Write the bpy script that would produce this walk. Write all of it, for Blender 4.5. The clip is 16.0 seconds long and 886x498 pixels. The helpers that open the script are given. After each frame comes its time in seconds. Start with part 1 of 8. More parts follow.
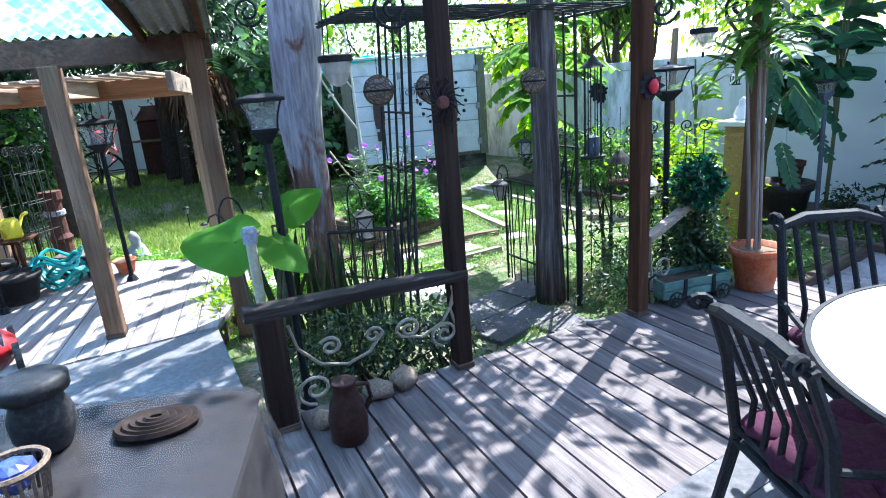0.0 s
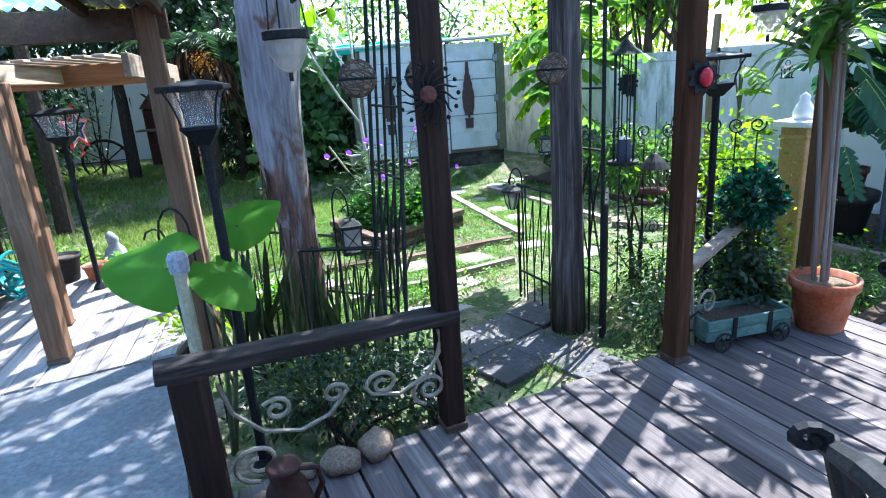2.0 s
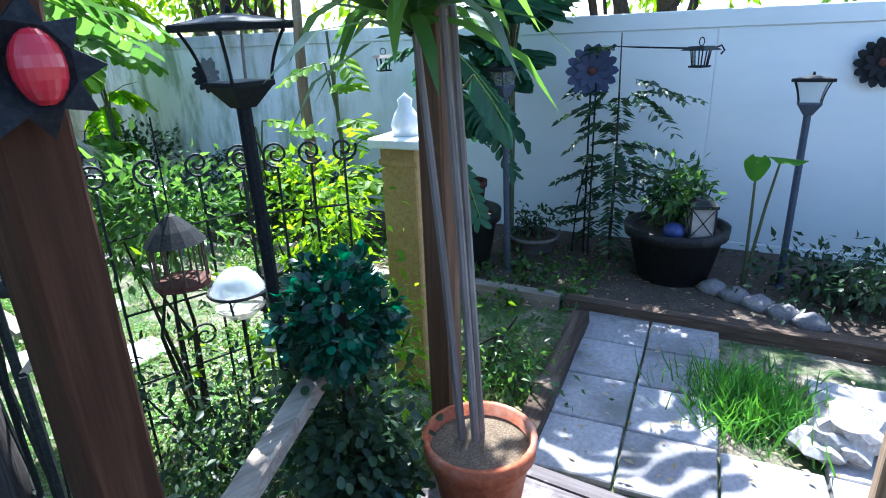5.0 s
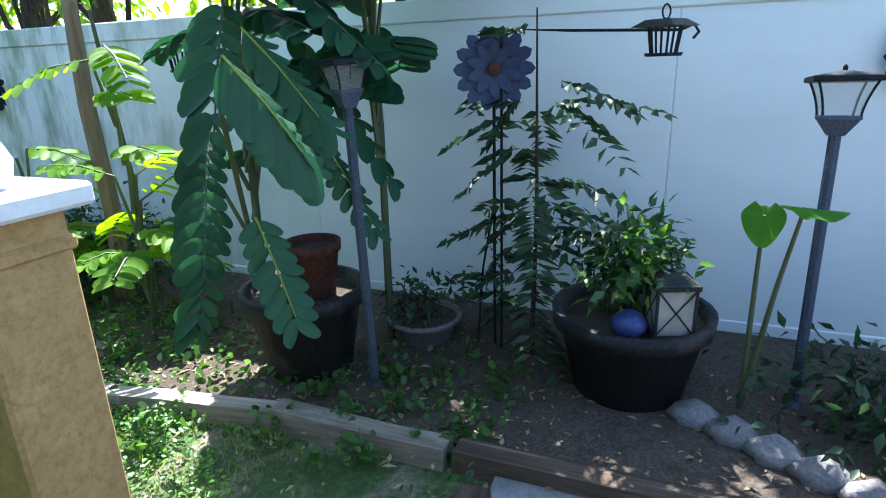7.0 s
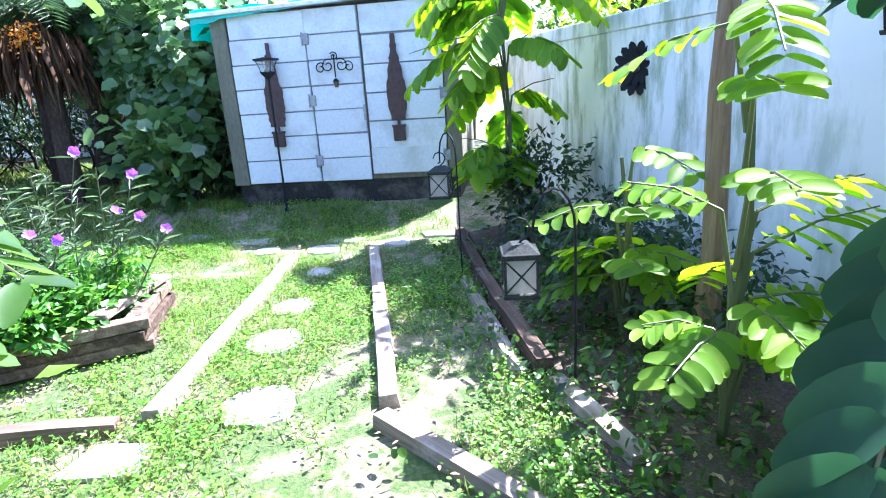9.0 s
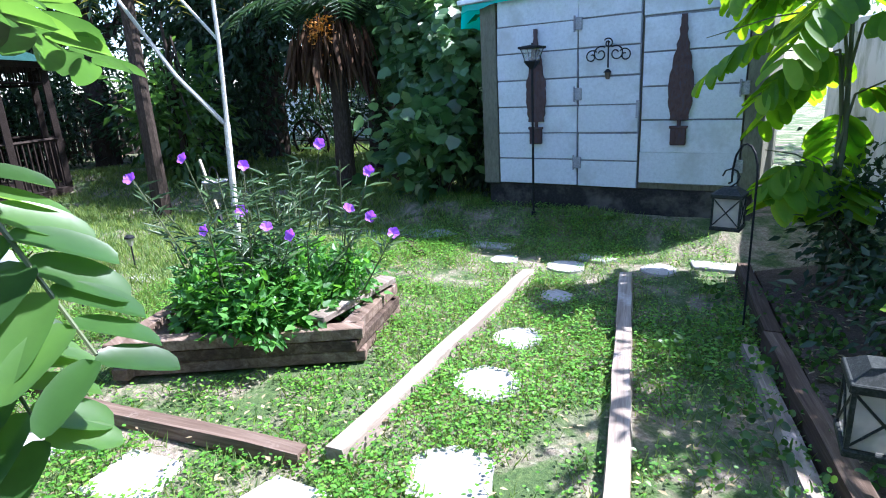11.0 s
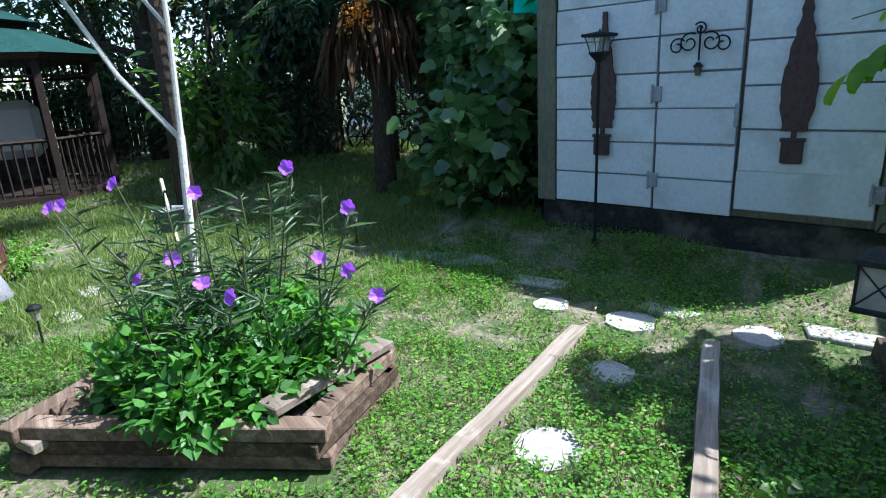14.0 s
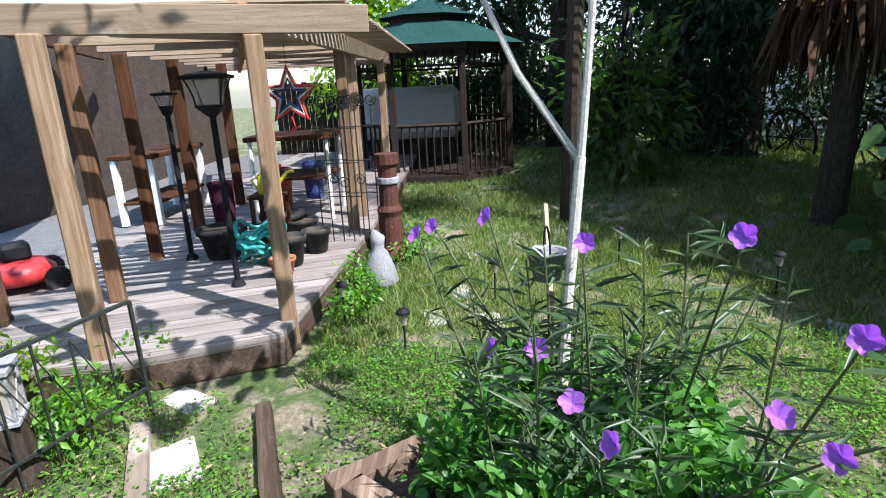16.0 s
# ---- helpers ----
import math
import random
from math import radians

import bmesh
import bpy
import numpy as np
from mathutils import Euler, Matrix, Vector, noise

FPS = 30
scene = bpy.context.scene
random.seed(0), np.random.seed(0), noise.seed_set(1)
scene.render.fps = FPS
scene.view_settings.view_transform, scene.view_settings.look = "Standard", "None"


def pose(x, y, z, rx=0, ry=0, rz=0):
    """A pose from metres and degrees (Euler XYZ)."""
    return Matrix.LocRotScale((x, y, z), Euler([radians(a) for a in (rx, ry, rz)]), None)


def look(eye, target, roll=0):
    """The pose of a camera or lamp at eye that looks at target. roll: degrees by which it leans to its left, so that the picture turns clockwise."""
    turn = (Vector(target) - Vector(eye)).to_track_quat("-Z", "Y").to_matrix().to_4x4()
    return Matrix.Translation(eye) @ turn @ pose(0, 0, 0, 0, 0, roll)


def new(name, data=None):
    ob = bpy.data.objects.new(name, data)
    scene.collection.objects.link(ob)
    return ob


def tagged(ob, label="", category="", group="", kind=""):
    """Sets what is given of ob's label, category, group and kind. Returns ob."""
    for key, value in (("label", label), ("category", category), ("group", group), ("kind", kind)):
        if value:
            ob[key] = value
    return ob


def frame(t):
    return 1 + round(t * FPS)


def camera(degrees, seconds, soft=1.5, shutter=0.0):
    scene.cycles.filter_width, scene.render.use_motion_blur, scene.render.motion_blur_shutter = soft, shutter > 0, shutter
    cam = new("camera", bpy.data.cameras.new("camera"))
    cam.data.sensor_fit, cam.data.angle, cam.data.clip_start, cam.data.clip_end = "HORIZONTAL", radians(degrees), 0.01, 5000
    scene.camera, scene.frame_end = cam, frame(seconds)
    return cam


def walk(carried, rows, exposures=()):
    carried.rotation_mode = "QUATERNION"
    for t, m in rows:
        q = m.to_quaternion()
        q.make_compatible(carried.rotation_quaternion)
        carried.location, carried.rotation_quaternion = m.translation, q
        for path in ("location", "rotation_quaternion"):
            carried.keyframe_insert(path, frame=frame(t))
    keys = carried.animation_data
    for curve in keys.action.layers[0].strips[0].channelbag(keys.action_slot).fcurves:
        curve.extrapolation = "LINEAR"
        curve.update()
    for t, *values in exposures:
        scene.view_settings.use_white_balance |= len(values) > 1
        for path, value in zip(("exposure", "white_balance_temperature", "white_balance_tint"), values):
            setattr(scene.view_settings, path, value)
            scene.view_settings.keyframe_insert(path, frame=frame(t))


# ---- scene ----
cam = camera(74.88, 16.0, 1.05)
# seconds, x, y, z, yaw, pitch, roll
ROWS = [
    (0, -0.052, -0.196, 1.807, 0.02, -16.37, 4.47),
    (0.5, 0.009, -0.142, 1.814, 2.33, -16.41, 4.39),
    (1, 0.055, -0.033, 1.816, 2.93, -16.52, 4.21),
    (1.5, 0.054, 0.212, 1.803, 3.01, -16.74, 4.04),
    (2, 0.088, 0.500, 1.775, 2.37, -17.01, 3.85),
    (2.5, 0.217, 0.897, 1.761, 0.84, -17.36, 3.66),
    (3, 0.343, 1.308, 1.722, -3.67, -17.63, 2.97),
    (3.5, 0.493, 1.670, 1.695, -11.53, -18.04, 2.57),
    (4, 0.670, 1.979, 1.694, -15.49, -18.33, 2.44),
    (4.5, 0.850, 2.218, 1.683, -20.40, -18.63, 2.18),
    (5, 1.162, 2.380, 1.686, -31.72, -19.72, 2.06),
    (5.2, 1.317, 2.489, 1.676, -34.78, -19.88, 1.89),
    (6.3, 2.12, 3.02, 1.555, -37.5, -18.4, 1.75),
    (7.3, 2.635, 3.672, 1.447, -35.96, -16.73, 1.62),
    (7.5, 2.735, 3.844, 1.436, -30.57, -16.58, 1.92),
    (8, 2.955, 4.307, 1.475, -10.16, -18.31, 3.27),
    (8.5, 2.953, 4.595, 1.499, 8.54, -17.12, 3.61),
    (9, 2.771, 4.907, 1.448, 21.09, -16.51, 3.66),
    (9.5, 2.556, 5.149, 1.365, 31.44, -16.10, 3.43),
    (10, 2.479, 5.383, 1.358, 38.49, -15.86, 3.34),
    (10.2, 2.463, 5.455, 1.376, 40.42, -15.78, 3.26),
    (12.3, 2.320, 5.650, 1.504, 52.33, -16.06, 3.27),
    (12.5, 2.297, 5.710, 1.490, 52.57, -15.97, 3.32),
    (13, 2.189, 5.999, 1.514, 52.92, -16.31, 3.25),
    (13.5, 2.066, 6.260, 1.496, 53.41, -16.31, 3.21),
    (14, 1.853, 6.461, 1.499, 54.21, -16.51, 2.96),
    (14.5, 1.664, 6.558, 1.531, 57.49, -16.36, 2.99),
    (15, 1.348, 6.661, 1.573, 67.81, -16.77, 2.87),
    (15.5, 1.108, 6.692, 1.554, 80.73, -16.29, 2.77),
    (16, 0.832, 6.648, 1.562, 90.90, -16.07, 2.68),
]
EXPOSURES = [(0.0, 2.15, 5550, 10), (1.5, 2.15, 5550, 10), (3.0, 1.75, 5500, 10), (4.0, 1.9, 5450, 9), (5.2, 2.05, 5450, 9), (7.5, 2.25, 5900, 6), (8.3, 2.65, 5600, 16), (9.0, 2.85, 5550, 24), (10.2, 2.45, 5450, 24), (12.3, 1.2, 5450, 8), (14.5, 1.2, 5750, 10), (16.0, 1.1, 6100, 12)]
walk(cam, [(t, pose(x, y, z, 90 + pitch, roll, yaw)) for t, x, y, z, yaw, pitch, roll in ROWS], EXPOSURES)

# ---- light ----
SUN_AZ, SUN_EL = 56.5, 55.0
world = bpy.data.worlds.new("world")
scene.world = world
world.use_nodes = True
wn = world.node_tree.nodes
sky = wn.new("ShaderNodeTexSky")
sky.sky_type = "NISHITA"
sky.sun_disc = False
sky.sun_elevation = radians(SUN_EL)
sky.sun_rotation = radians(90 - SUN_AZ)
wn["Background"].inputs["Strength"].default_value = 0.13
world.node_tree.links.new(sky.outputs[0], wn["Background"].inputs["Color"])
sun = new("sun", bpy.data.lights.new("sun", "SUN"))
sun.data.energy, sun.data.angle, sun.data.color = 5.0, radians(0.5), (1.0, 0.95, 0.87)
sun.matrix_world = look((20 * math.cos(radians(SUN_AZ)), 20 * math.sin(radians(SUN_AZ)), 20 * math.tan(radians(SUN_EL))), (0, 0, 0))


# ---- materials ----
def nodes_of(name):
    m = bpy.data.materials.new(name)
    m.use_nodes = True
    nt = m.node_tree
    return m, nt, nt.nodes, nt.links, nt.nodes["Principled BSDF"]


def coords(nt, scale, rot=0.0, stretch=(1, 1, 1), jitter=True):
    """World-size coordinates, shifted piece by piece."""
    n, l = nt.nodes, nt.links
    tc, mp = n.new("ShaderNodeTexCoord"), n.new("ShaderNodeMapping")
    mp.vector_type = "TEXTURE"
    mp.inputs["Rotation"].default_value = (0, 0, radians(rot))
    mp.inputs["Scale"].default_value = tuple(1 / (scale * s) for s in stretch)
    if jitter:
        oi, ad, ml = n.new("ShaderNodeObjectInfo"), n.new("ShaderNodeVectorMath"), n.new("ShaderNodeMath")
        ml.operation, ml.inputs[1].default_value = "MULTIPLY", 17.0
        l.new(oi.outputs["Random"], ml.inputs[0])
        ad.operation = "ADD"
        l.new(tc.outputs["Object"], ad.inputs[0])
        l.new(ml.outputs[0], ad.inputs[1])
        l.new(ad.outputs[0], mp.inputs["Vector"])
    else:
        l.new(tc.outputs["Object"], mp.inputs["Vector"])
    return mp.outputs["Vector"]


def ramp(nt, value, stops):
    r = nt.nodes.new("ShaderNodeValToRGB")
    e = r.color_ramp.elements
    while len(e) < len(stops):
        e.new(0.5)
    for q, (p, c) in zip(e, stops):
        q.position, q.color = p, (*c, 1)
    nt.links.new(value, r.inputs["Fac"])
    return r.outputs["Color"]


def noise_tex(nt, vec, scale=1.0, detail=6.0, rough=0.6, distort=0.0):
    t = nt.nodes.new("ShaderNodeTexNoise")
    t.inputs["Scale"].default_value, t.inputs["Detail"].default_value = scale, detail
    t.inputs["Roughness"].default_value, t.inputs["Distortion"].default_value = rough, distort
    nt.links.new(vec, t.inputs["Vector"])
    return t.outputs["Fac"]


def mix_col(nt, fac, a, b, mode="MIX"):
    m = nt.nodes.new("ShaderNodeMix")
    m.data_type, m.blend_type = "RGBA", mode
    for sock, v in ((m.inputs["Factor"], fac), (m.inputs["A"], a), (m.inputs["B"], b)):
        if isinstance(v, (int, float)):
            sock.default_value = v
        elif isinstance(v, tuple):
            sock.default_value = (*v, 1)
        else:
            nt.links.new(v, sock)
    return m.outputs["Result"]


def bump(nt, value, bsdf, strength=0.3, dist=0.01):
    b = nt.nodes.new("ShaderNodeBump")
    b.inputs["Strength"].default_value, b.inputs["Distance"].default_value = strength, dist
    nt.links.new(value, b.inputs["Height"])
    nt.links.new(b.outputs[0], bsdf.inputs["Normal"])


def random_tint(nt, colour, amount=0.25):
    """Each piece a little lighter or darker."""
    oi, mr = nt.nodes.new("ShaderNodeObjectInfo"), nt.nodes.new("ShaderNodeMapRange")
    mr.inputs["To Min"].default_value, mr.inputs["To Max"].default_value = 1 - amount, 1 + amount
    nt.links.new(oi.outputs["Random"], mr.inputs["Value"])
    return mix_col(nt, 1.0, colour, mr.outputs["Result"], "MULTIPLY")


def surface(name, dark, mid, light, scale=4.0, rough=0.75, metal=0.0, relief=0.25, stain=None, stain_scale=1.3, tint=0.12, rot=0.0, stretch=(1, 1, 1), spots=0.5):
    m, nt, n, l, p = nodes_of(name)
    v = coords(nt, scale, rot, stretch)
    fine = noise_tex(nt, v, 6.0, 8.0, 0.7)
    broad = noise_tex(nt, v, 0.8, 4.0, 0.6, 0.4)
    c = ramp(nt, fine, [(0.3, dark), (0.5, mid), (0.72, light)])
    c = mix_col(nt, ramp(nt, broad, [(0.35, (0, 0, 0)), (0.7, (spots, spots, spots))]), c, dark)
    if stain:
        sv = coords(nt, stain_scale, rot)
        c = mix_col(nt, ramp(nt, noise_tex(nt, sv, 1.0, 5.0, 0.65), [(0.5, (0, 0, 0)), (0.68, (0.75, 0.75, 0.75))]), c, stain)
    l.new(random_tint(nt, c, tint), p.inputs["Base Color"])
    p.inputs["Roughness"].default_value, p.inputs["Metallic"].default_value = rough, metal
    p.inputs["Specular IOR Level"].default_value = 0.45 if rough < 0.5 else 0.15
    bump(nt, fine, p, relief, 0.006)
    return m


def timber(name, dark, mid, light, rot=0.0, rough=0.8, wear=(0.5, 0.48, 0.45), wear_at=0.62, upright=False, relief=0.5):
    """Grained wood, the grain running along x turned by rot, or upright."""
    m, nt, n, l, p = nodes_of(name)
    st = (14, 14, 0.7) if upright else (0.7, 14, 14)
    v = coords(nt, 1.0, rot, st)
    grain = noise_tex(nt, v, 2.2, 8.0, 0.7, 0.8)
    v2 = coords(nt, 1.0, rot, (5, 5, 0.5) if upright else (0.5, 5, 5))
    band = noise_tex(nt, v2, 1.0, 4.0, 0.6, 1.0)
    c = ramp(nt, grain, [(0.3, dark), (0.5, mid), (0.7, light)])
    c = mix_col(nt, ramp(nt, band, [(0.38, (0, 0, 0)), (0.62, (0.6, 0.6, 0.6))]), c, dark)
    wv = coords(nt, 2.3, rot)
    c = mix_col(nt, ramp(nt, noise_tex(nt, wv, 1.0, 6.0, 0.7), [(wear_at, (0, 0, 0)), (wear_at + 0.15, (0.7, 0.7, 0.7))]), c, wear)
    l.new(random_tint(nt, c, 0.18), p.inputs["Base Color"])
    p.inputs["Roughness"].default_value = min(0.95, rough + 0.1)
    p.inputs["Specular IOR Level"].default_value = 0.18
    bump(nt, grain, p, relief, 0.006)
    return m


def foliage(name, dark, mid, light, rough=0.45, through_light=0.45, gloss=0.5):
    m, nt, n, l, p = nodes_of(name)
    g = n.new("ShaderNodeNewGeometry")
    v = coords(nt, 9.0)
    f = noise_tex(nt, v, 1.0, 5.0, 0.6)
    ad = n.new("ShaderNodeMath")
    ad.operation, ad.inputs[1].default_value = "MULTIPLY_ADD", 0.6
    sb = n.new("ShaderNodeMath")
    sb.operation, sb.inputs[1].default_value = "MULTIPLY", 0.45
    l.new(f, sb.inputs[0])
    l.new(g.outputs["Random Per Island"], ad.inputs[0])
    l.new(sb.outputs[0], ad.inputs[2])
    c = ramp(nt, ad.outputs[0], [(0.15, dark), (0.5, mid), (0.88, light)])
    l.new(c, p.inputs["Base Color"])
    p.inputs["Roughness"].default_value, p.inputs["Specular IOR Level"].default_value = rough, gloss
    t, mx = n.new("ShaderNodeBsdfTranslucent"), n.new("ShaderNodeMixShader")
    mx.inputs[0].default_value = through_light
    hs = n.new("ShaderNodeHueSaturation")
    hs.inputs["Value"].default_value, hs.inputs["Saturation"].default_value, hs.inputs["Hue"].default_value = 2.0, 1.15, 0.48
    l.new(c, hs.inputs["Color"])
    l.new(hs.outputs[0], t.inputs["Color"])
    l.new(p.outputs[0], mx.inputs[1])
    l.new(t.outputs[0], mx.inputs[2])
    l.new(mx.outputs[0], n["Material Output"].inputs["Surface"])
    bump(nt, f, p, 0.2, 0.004)
    return m


def glass(name, colour=(0.9, 0.93, 0.95), rough=0.1, alpha=0.35):
    m, nt, n, l, p = nodes_of(name)
    p.inputs["Base Color"].default_value = (*colour, 1)
    p.inputs["Roughness"].default_value = rough
    p.inputs["Alpha"].default_value = alpha
    f = noise_tex(nt, coords(nt, 20.0), 1.0, 4.0)
    l.new(ramp(nt, f, [(0.3, tuple(c * 0.75 for c in colour)), (0.7, colour)]), p.inputs["Base Color"])
    return m


DECK_ROT = 117.0
M_DECK = timber("weathered_decking", (0.065, 0.055, 0.055), (0.145, 0.125, 0.122), (0.25, 0.225, 0.22), DECK_ROT, 0.7, (0.38, 0.35, 0.345))
M_DECK_PALE = timber("pale_decking", (0.15, 0.13, 0.125), (0.26, 0.235, 0.225), (0.36, 0.335, 0.325), 108.0, 0.75, (0.42, 0.4, 0.39))
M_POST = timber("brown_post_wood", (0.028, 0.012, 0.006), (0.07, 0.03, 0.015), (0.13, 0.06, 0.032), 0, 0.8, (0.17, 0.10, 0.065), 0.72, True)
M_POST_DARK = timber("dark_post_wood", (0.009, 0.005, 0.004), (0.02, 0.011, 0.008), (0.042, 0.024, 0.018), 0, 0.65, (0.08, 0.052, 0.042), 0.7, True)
# Posts standing in sun get this pale wood; the sunlight is in the colour.
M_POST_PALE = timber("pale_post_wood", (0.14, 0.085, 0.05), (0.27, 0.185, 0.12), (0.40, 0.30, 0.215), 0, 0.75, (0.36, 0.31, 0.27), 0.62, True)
M_BEAM = timber("pale_beam_wood", (0.22, 0.16, 0.11), (0.38, 0.30, 0.23), (0.5, 0.42, 0.34), 107.0, 0.75, (0.55, 0.49, 0.44))
M_BEAM_BROWN = timber("brown_beam_wood", (0.05, 0.028, 0.018), (0.11, 0.06, 0.036), (0.18, 0.10, 0.06), 68.0, 0.7, (0.26, 0.19, 0.14))
M_EDGING = timber("grey_landscape_timber", (0.15, 0.12, 0.095), (0.30, 0.25, 0.205), (0.45, 0.40, 0.35), 0, 0.85, (0.52, 0.48, 0.44), 0.55)
M_EDGING_DARK = timber("dark_rotten_timber", (0.035, 0.024, 0.018), (0.09, 0.062, 0.045), (0.19, 0.145, 0.11), 0, 0.85, (0.3, 0.25, 0.21), 0.6)
M_PLANTER = timber("red_brown_boards", (0.07, 0.046, 0.034), (0.18, 0.128, 0.096), (0.32, 0.25, 0.2), 0, 0.85, (0.44, 0.38, 0.33), 0.57)
M_RAIL = timber("charred_rail_wood", (0.01, 0.008, 0.007), (0.025, 0.02, 0.018), (0.065, 0.056, 0.052), 27.0, 0.75, (0.15, 0.135, 0.13), 0.64)
# Near-black streaks also carry the shade that lies on this trunk.
M_GREY_TRUNK = timber("grey_bare_trunk", (0.022, 0.018, 0.017), (0.09, 0.078, 0.075), (0.25, 0.225, 0.225), 0, 0.85, (0.025, 0.02, 0.018), 0.56, True, 1.0)
M_CANE = timber("dracaena_cane", (0.12, 0.1, 0.085), (0.22, 0.19, 0.165), (0.33, 0.3, 0.27), 0, 0.85, (0.1, 0.08, 0.065), 0.6, True, 0.6)
M_PEELING, nt, n, l, p = nodes_of("peeling_gum_bark")
patch = noise_tex(nt, coords(nt, 1.0, 0, (2.4, 2.4, 0.75), False), 2.2, 5.0, 0.55, 1.2)
grain = noise_tex(nt, coords(nt, 1.0, 0, (9, 9, 1.1), False), 4.0, 7.0, 0.65, 0.4)
smooth_bark = ramp(nt, grain, [(0.25, (0.1, 0.085, 0.095)), (0.5, (0.24, 0.22, 0.24)), (0.72, (0.38, 0.36, 0.38))])
rough_bark = ramp(nt, grain, [(0.3, (0.035, 0.02, 0.016)), (0.5, (0.12, 0.06, 0.042)), (0.7, (0.24, 0.14, 0.1))])
tc = n.new("ShaderNodeTexCoord")
sep = n.new("ShaderNodeSeparateXYZ")
l.new(tc.outputs["Object"], sep.inputs[0])
mr = n.new("ShaderNodeMapRange")
mr.inputs["From Min"].default_value, mr.inputs["From Max"].default_value = 0.55, 1.75
mr.inputs["To Min"].default_value, mr.inputs["To Max"].default_value = 0.2, -0.12
l.new(sep.outputs["Z"], mr.inputs["Value"])
ad = n.new("ShaderNodeMath")
l.new(patch, ad.inputs[0])
l.new(mr.outputs[0], ad.inputs[1])
l.new(mix_col(nt, ramp(nt, ad.outputs[0], [(0.47, (0, 0, 0)), (0.55, (1, 1, 1))]), smooth_bark, rough_bark), p.inputs["Base Color"])
p.inputs["Roughness"].default_value = 0.7
bump(nt, ad.outputs[0], p, 0.5, 0.03)
M_BARK = surface("dark_bark", (0.02, 0.015, 0.012), (0.05, 0.038, 0.03), (0.1, 0.08, 0.065), 8.0, 0.9, relief=0.7, stretch=(1, 1, 0.3))
M_SAPLING = surface("pale_sapling_bark", (0.3, 0.29, 0.27), (0.5, 0.49, 0.46), (0.66, 0.65, 0.62), 14.0, 0.75, spots=0.25)
M_CONCRETE = surface("grey_concrete", (0.08, 0.08, 0.084), (0.13, 0.13, 0.138), (0.19, 0.19, 0.2), 5.0, 0.9, stain=(0.11, 0.105, 0.105), stain_scale=0.9)
M_PAVER = surface("concrete_paver", (0.2, 0.19, 0.2), (0.31, 0.295, 0.305), (0.4, 0.385, 0.39), 7.0, 0.85, stain=(0.13, 0.13, 0.12), stain_scale=2.2, tint=0.2)
M_STONE = surface("pale_stepping_stone", (0.26, 0.25, 0.24), (0.42, 0.4, 0.385), (0.56, 0.54, 0.52), 9.0, 0.9, relief=0.5, tint=0.15)
M_WALL = surface("white_vinyl_fence", (0.66, 0.69, 0.68), (0.74, 0.76, 0.755), (0.79, 0.81, 0.80), 1.2, 0.5, relief=0.04, tint=0.0, spots=0.35)
# White paint, blued and dimmed to hold the shade on the shed front.
M_SHED = surface("white_boards_in_shade", (0.48, 0.52, 0.57), (0.58, 0.62, 0.68), (0.66, 0.7, 0.75), 6.0, 0.6, stain=(0.4, 0.42, 0.44), stain_scale=2.0, tint=0.05, spots=0.2)
M_TRIM = surface("olive_shed_trim", (0.1, 0.1, 0.075), (0.17, 0.17, 0.13), (0.23, 0.23, 0.18), 8.0, 0.75, stretch=(1, 1, 0.3))
M_TARP = foliage("teal_tarp", (0.02, 0.36, 0.34), (0.04, 0.52, 0.49), (0.08, 0.62, 0.58), 0.4, 0.5)
M_BLACK = surface("black_painted_metal", (0.006, 0.007, 0.009), (0.012, 0.014, 0.017), (0.03, 0.032, 0.036), 18.0, 0.6, 0.0, spots=0.2)
M_IRON = surface("dull_wrought_iron", (0.012, 0.016, 0.015), (0.03, 0.035, 0.033), (0.07, 0.075, 0.072), 20.0, 0.65, 0.2)
M_IRON_PALE = surface("tan_scrolled_iron", (0.13, 0.115, 0.09), (0.28, 0.25, 0.2), (0.42, 0.385, 0.32), 22.0, 0.4, 0.3)
M_TERRACOTTA = surface("terracotta", (0.25, 0.065, 0.03), (0.42, 0.12, 0.055), (0.52, 0.19, 0.10), 7.0, 0.75, stain=(0.5, 0.3, 0.22), stain_scale=4.0)
M_DARK_POT = surface("dark_clay_pot", (0.05, 0.02, 0.016), (0.10, 0.042, 0.034), (0.16, 0.075, 0.06), 7.0, 0.7)
M_BLACK_TUB = surface("black_plastic_tub", (0.012, 0.012, 0.013), (0.022, 0.022, 0.024), (0.05, 0.05, 0.05), 9.0, 0.55, stain=(0.12, 0.11, 0.1), stain_scale=3.0)
M_GREEN_WOOD = timber("faded_green_paint", (0.05, 0.10, 0.085), (0.10, 0.18, 0.155), (0.17, 0.26, 0.23), 27.0, 0.75, (0.32, 0.34, 0.31), 0.64)
M_SOIL = surface("dark_soil", (0.035, 0.026, 0.02), (0.085, 0.066, 0.052), (0.18, 0.145, 0.115), 14.0, 0.95, relief=0.9)
M_POT_SOIL = surface("dry_mulch", (0.08, 0.055, 0.035), (0.2, 0.15, 0.10), (0.36, 0.29, 0.21), 26.0, 0.95, relief=0.9)
M_TAN = surface("tan_stucco", (0.27, 0.16, 0.06), (0.40, 0.255, 0.11), (0.48, 0.33, 0.16), 11.0, 0.85)
M_ROOF_TEAL = surface("green_roof_panels", (0.006, 0.026, 0.024), (0.012, 0.05, 0.045), (0.025, 0.085, 0.078), 5.0, 0.75)
M_GAZEBO = surface("dark_gazebo_wood", (0.012, 0.009, 0.007), (0.03, 0.022, 0.018), (0.06, 0.046, 0.04), 9.0, 0.75)
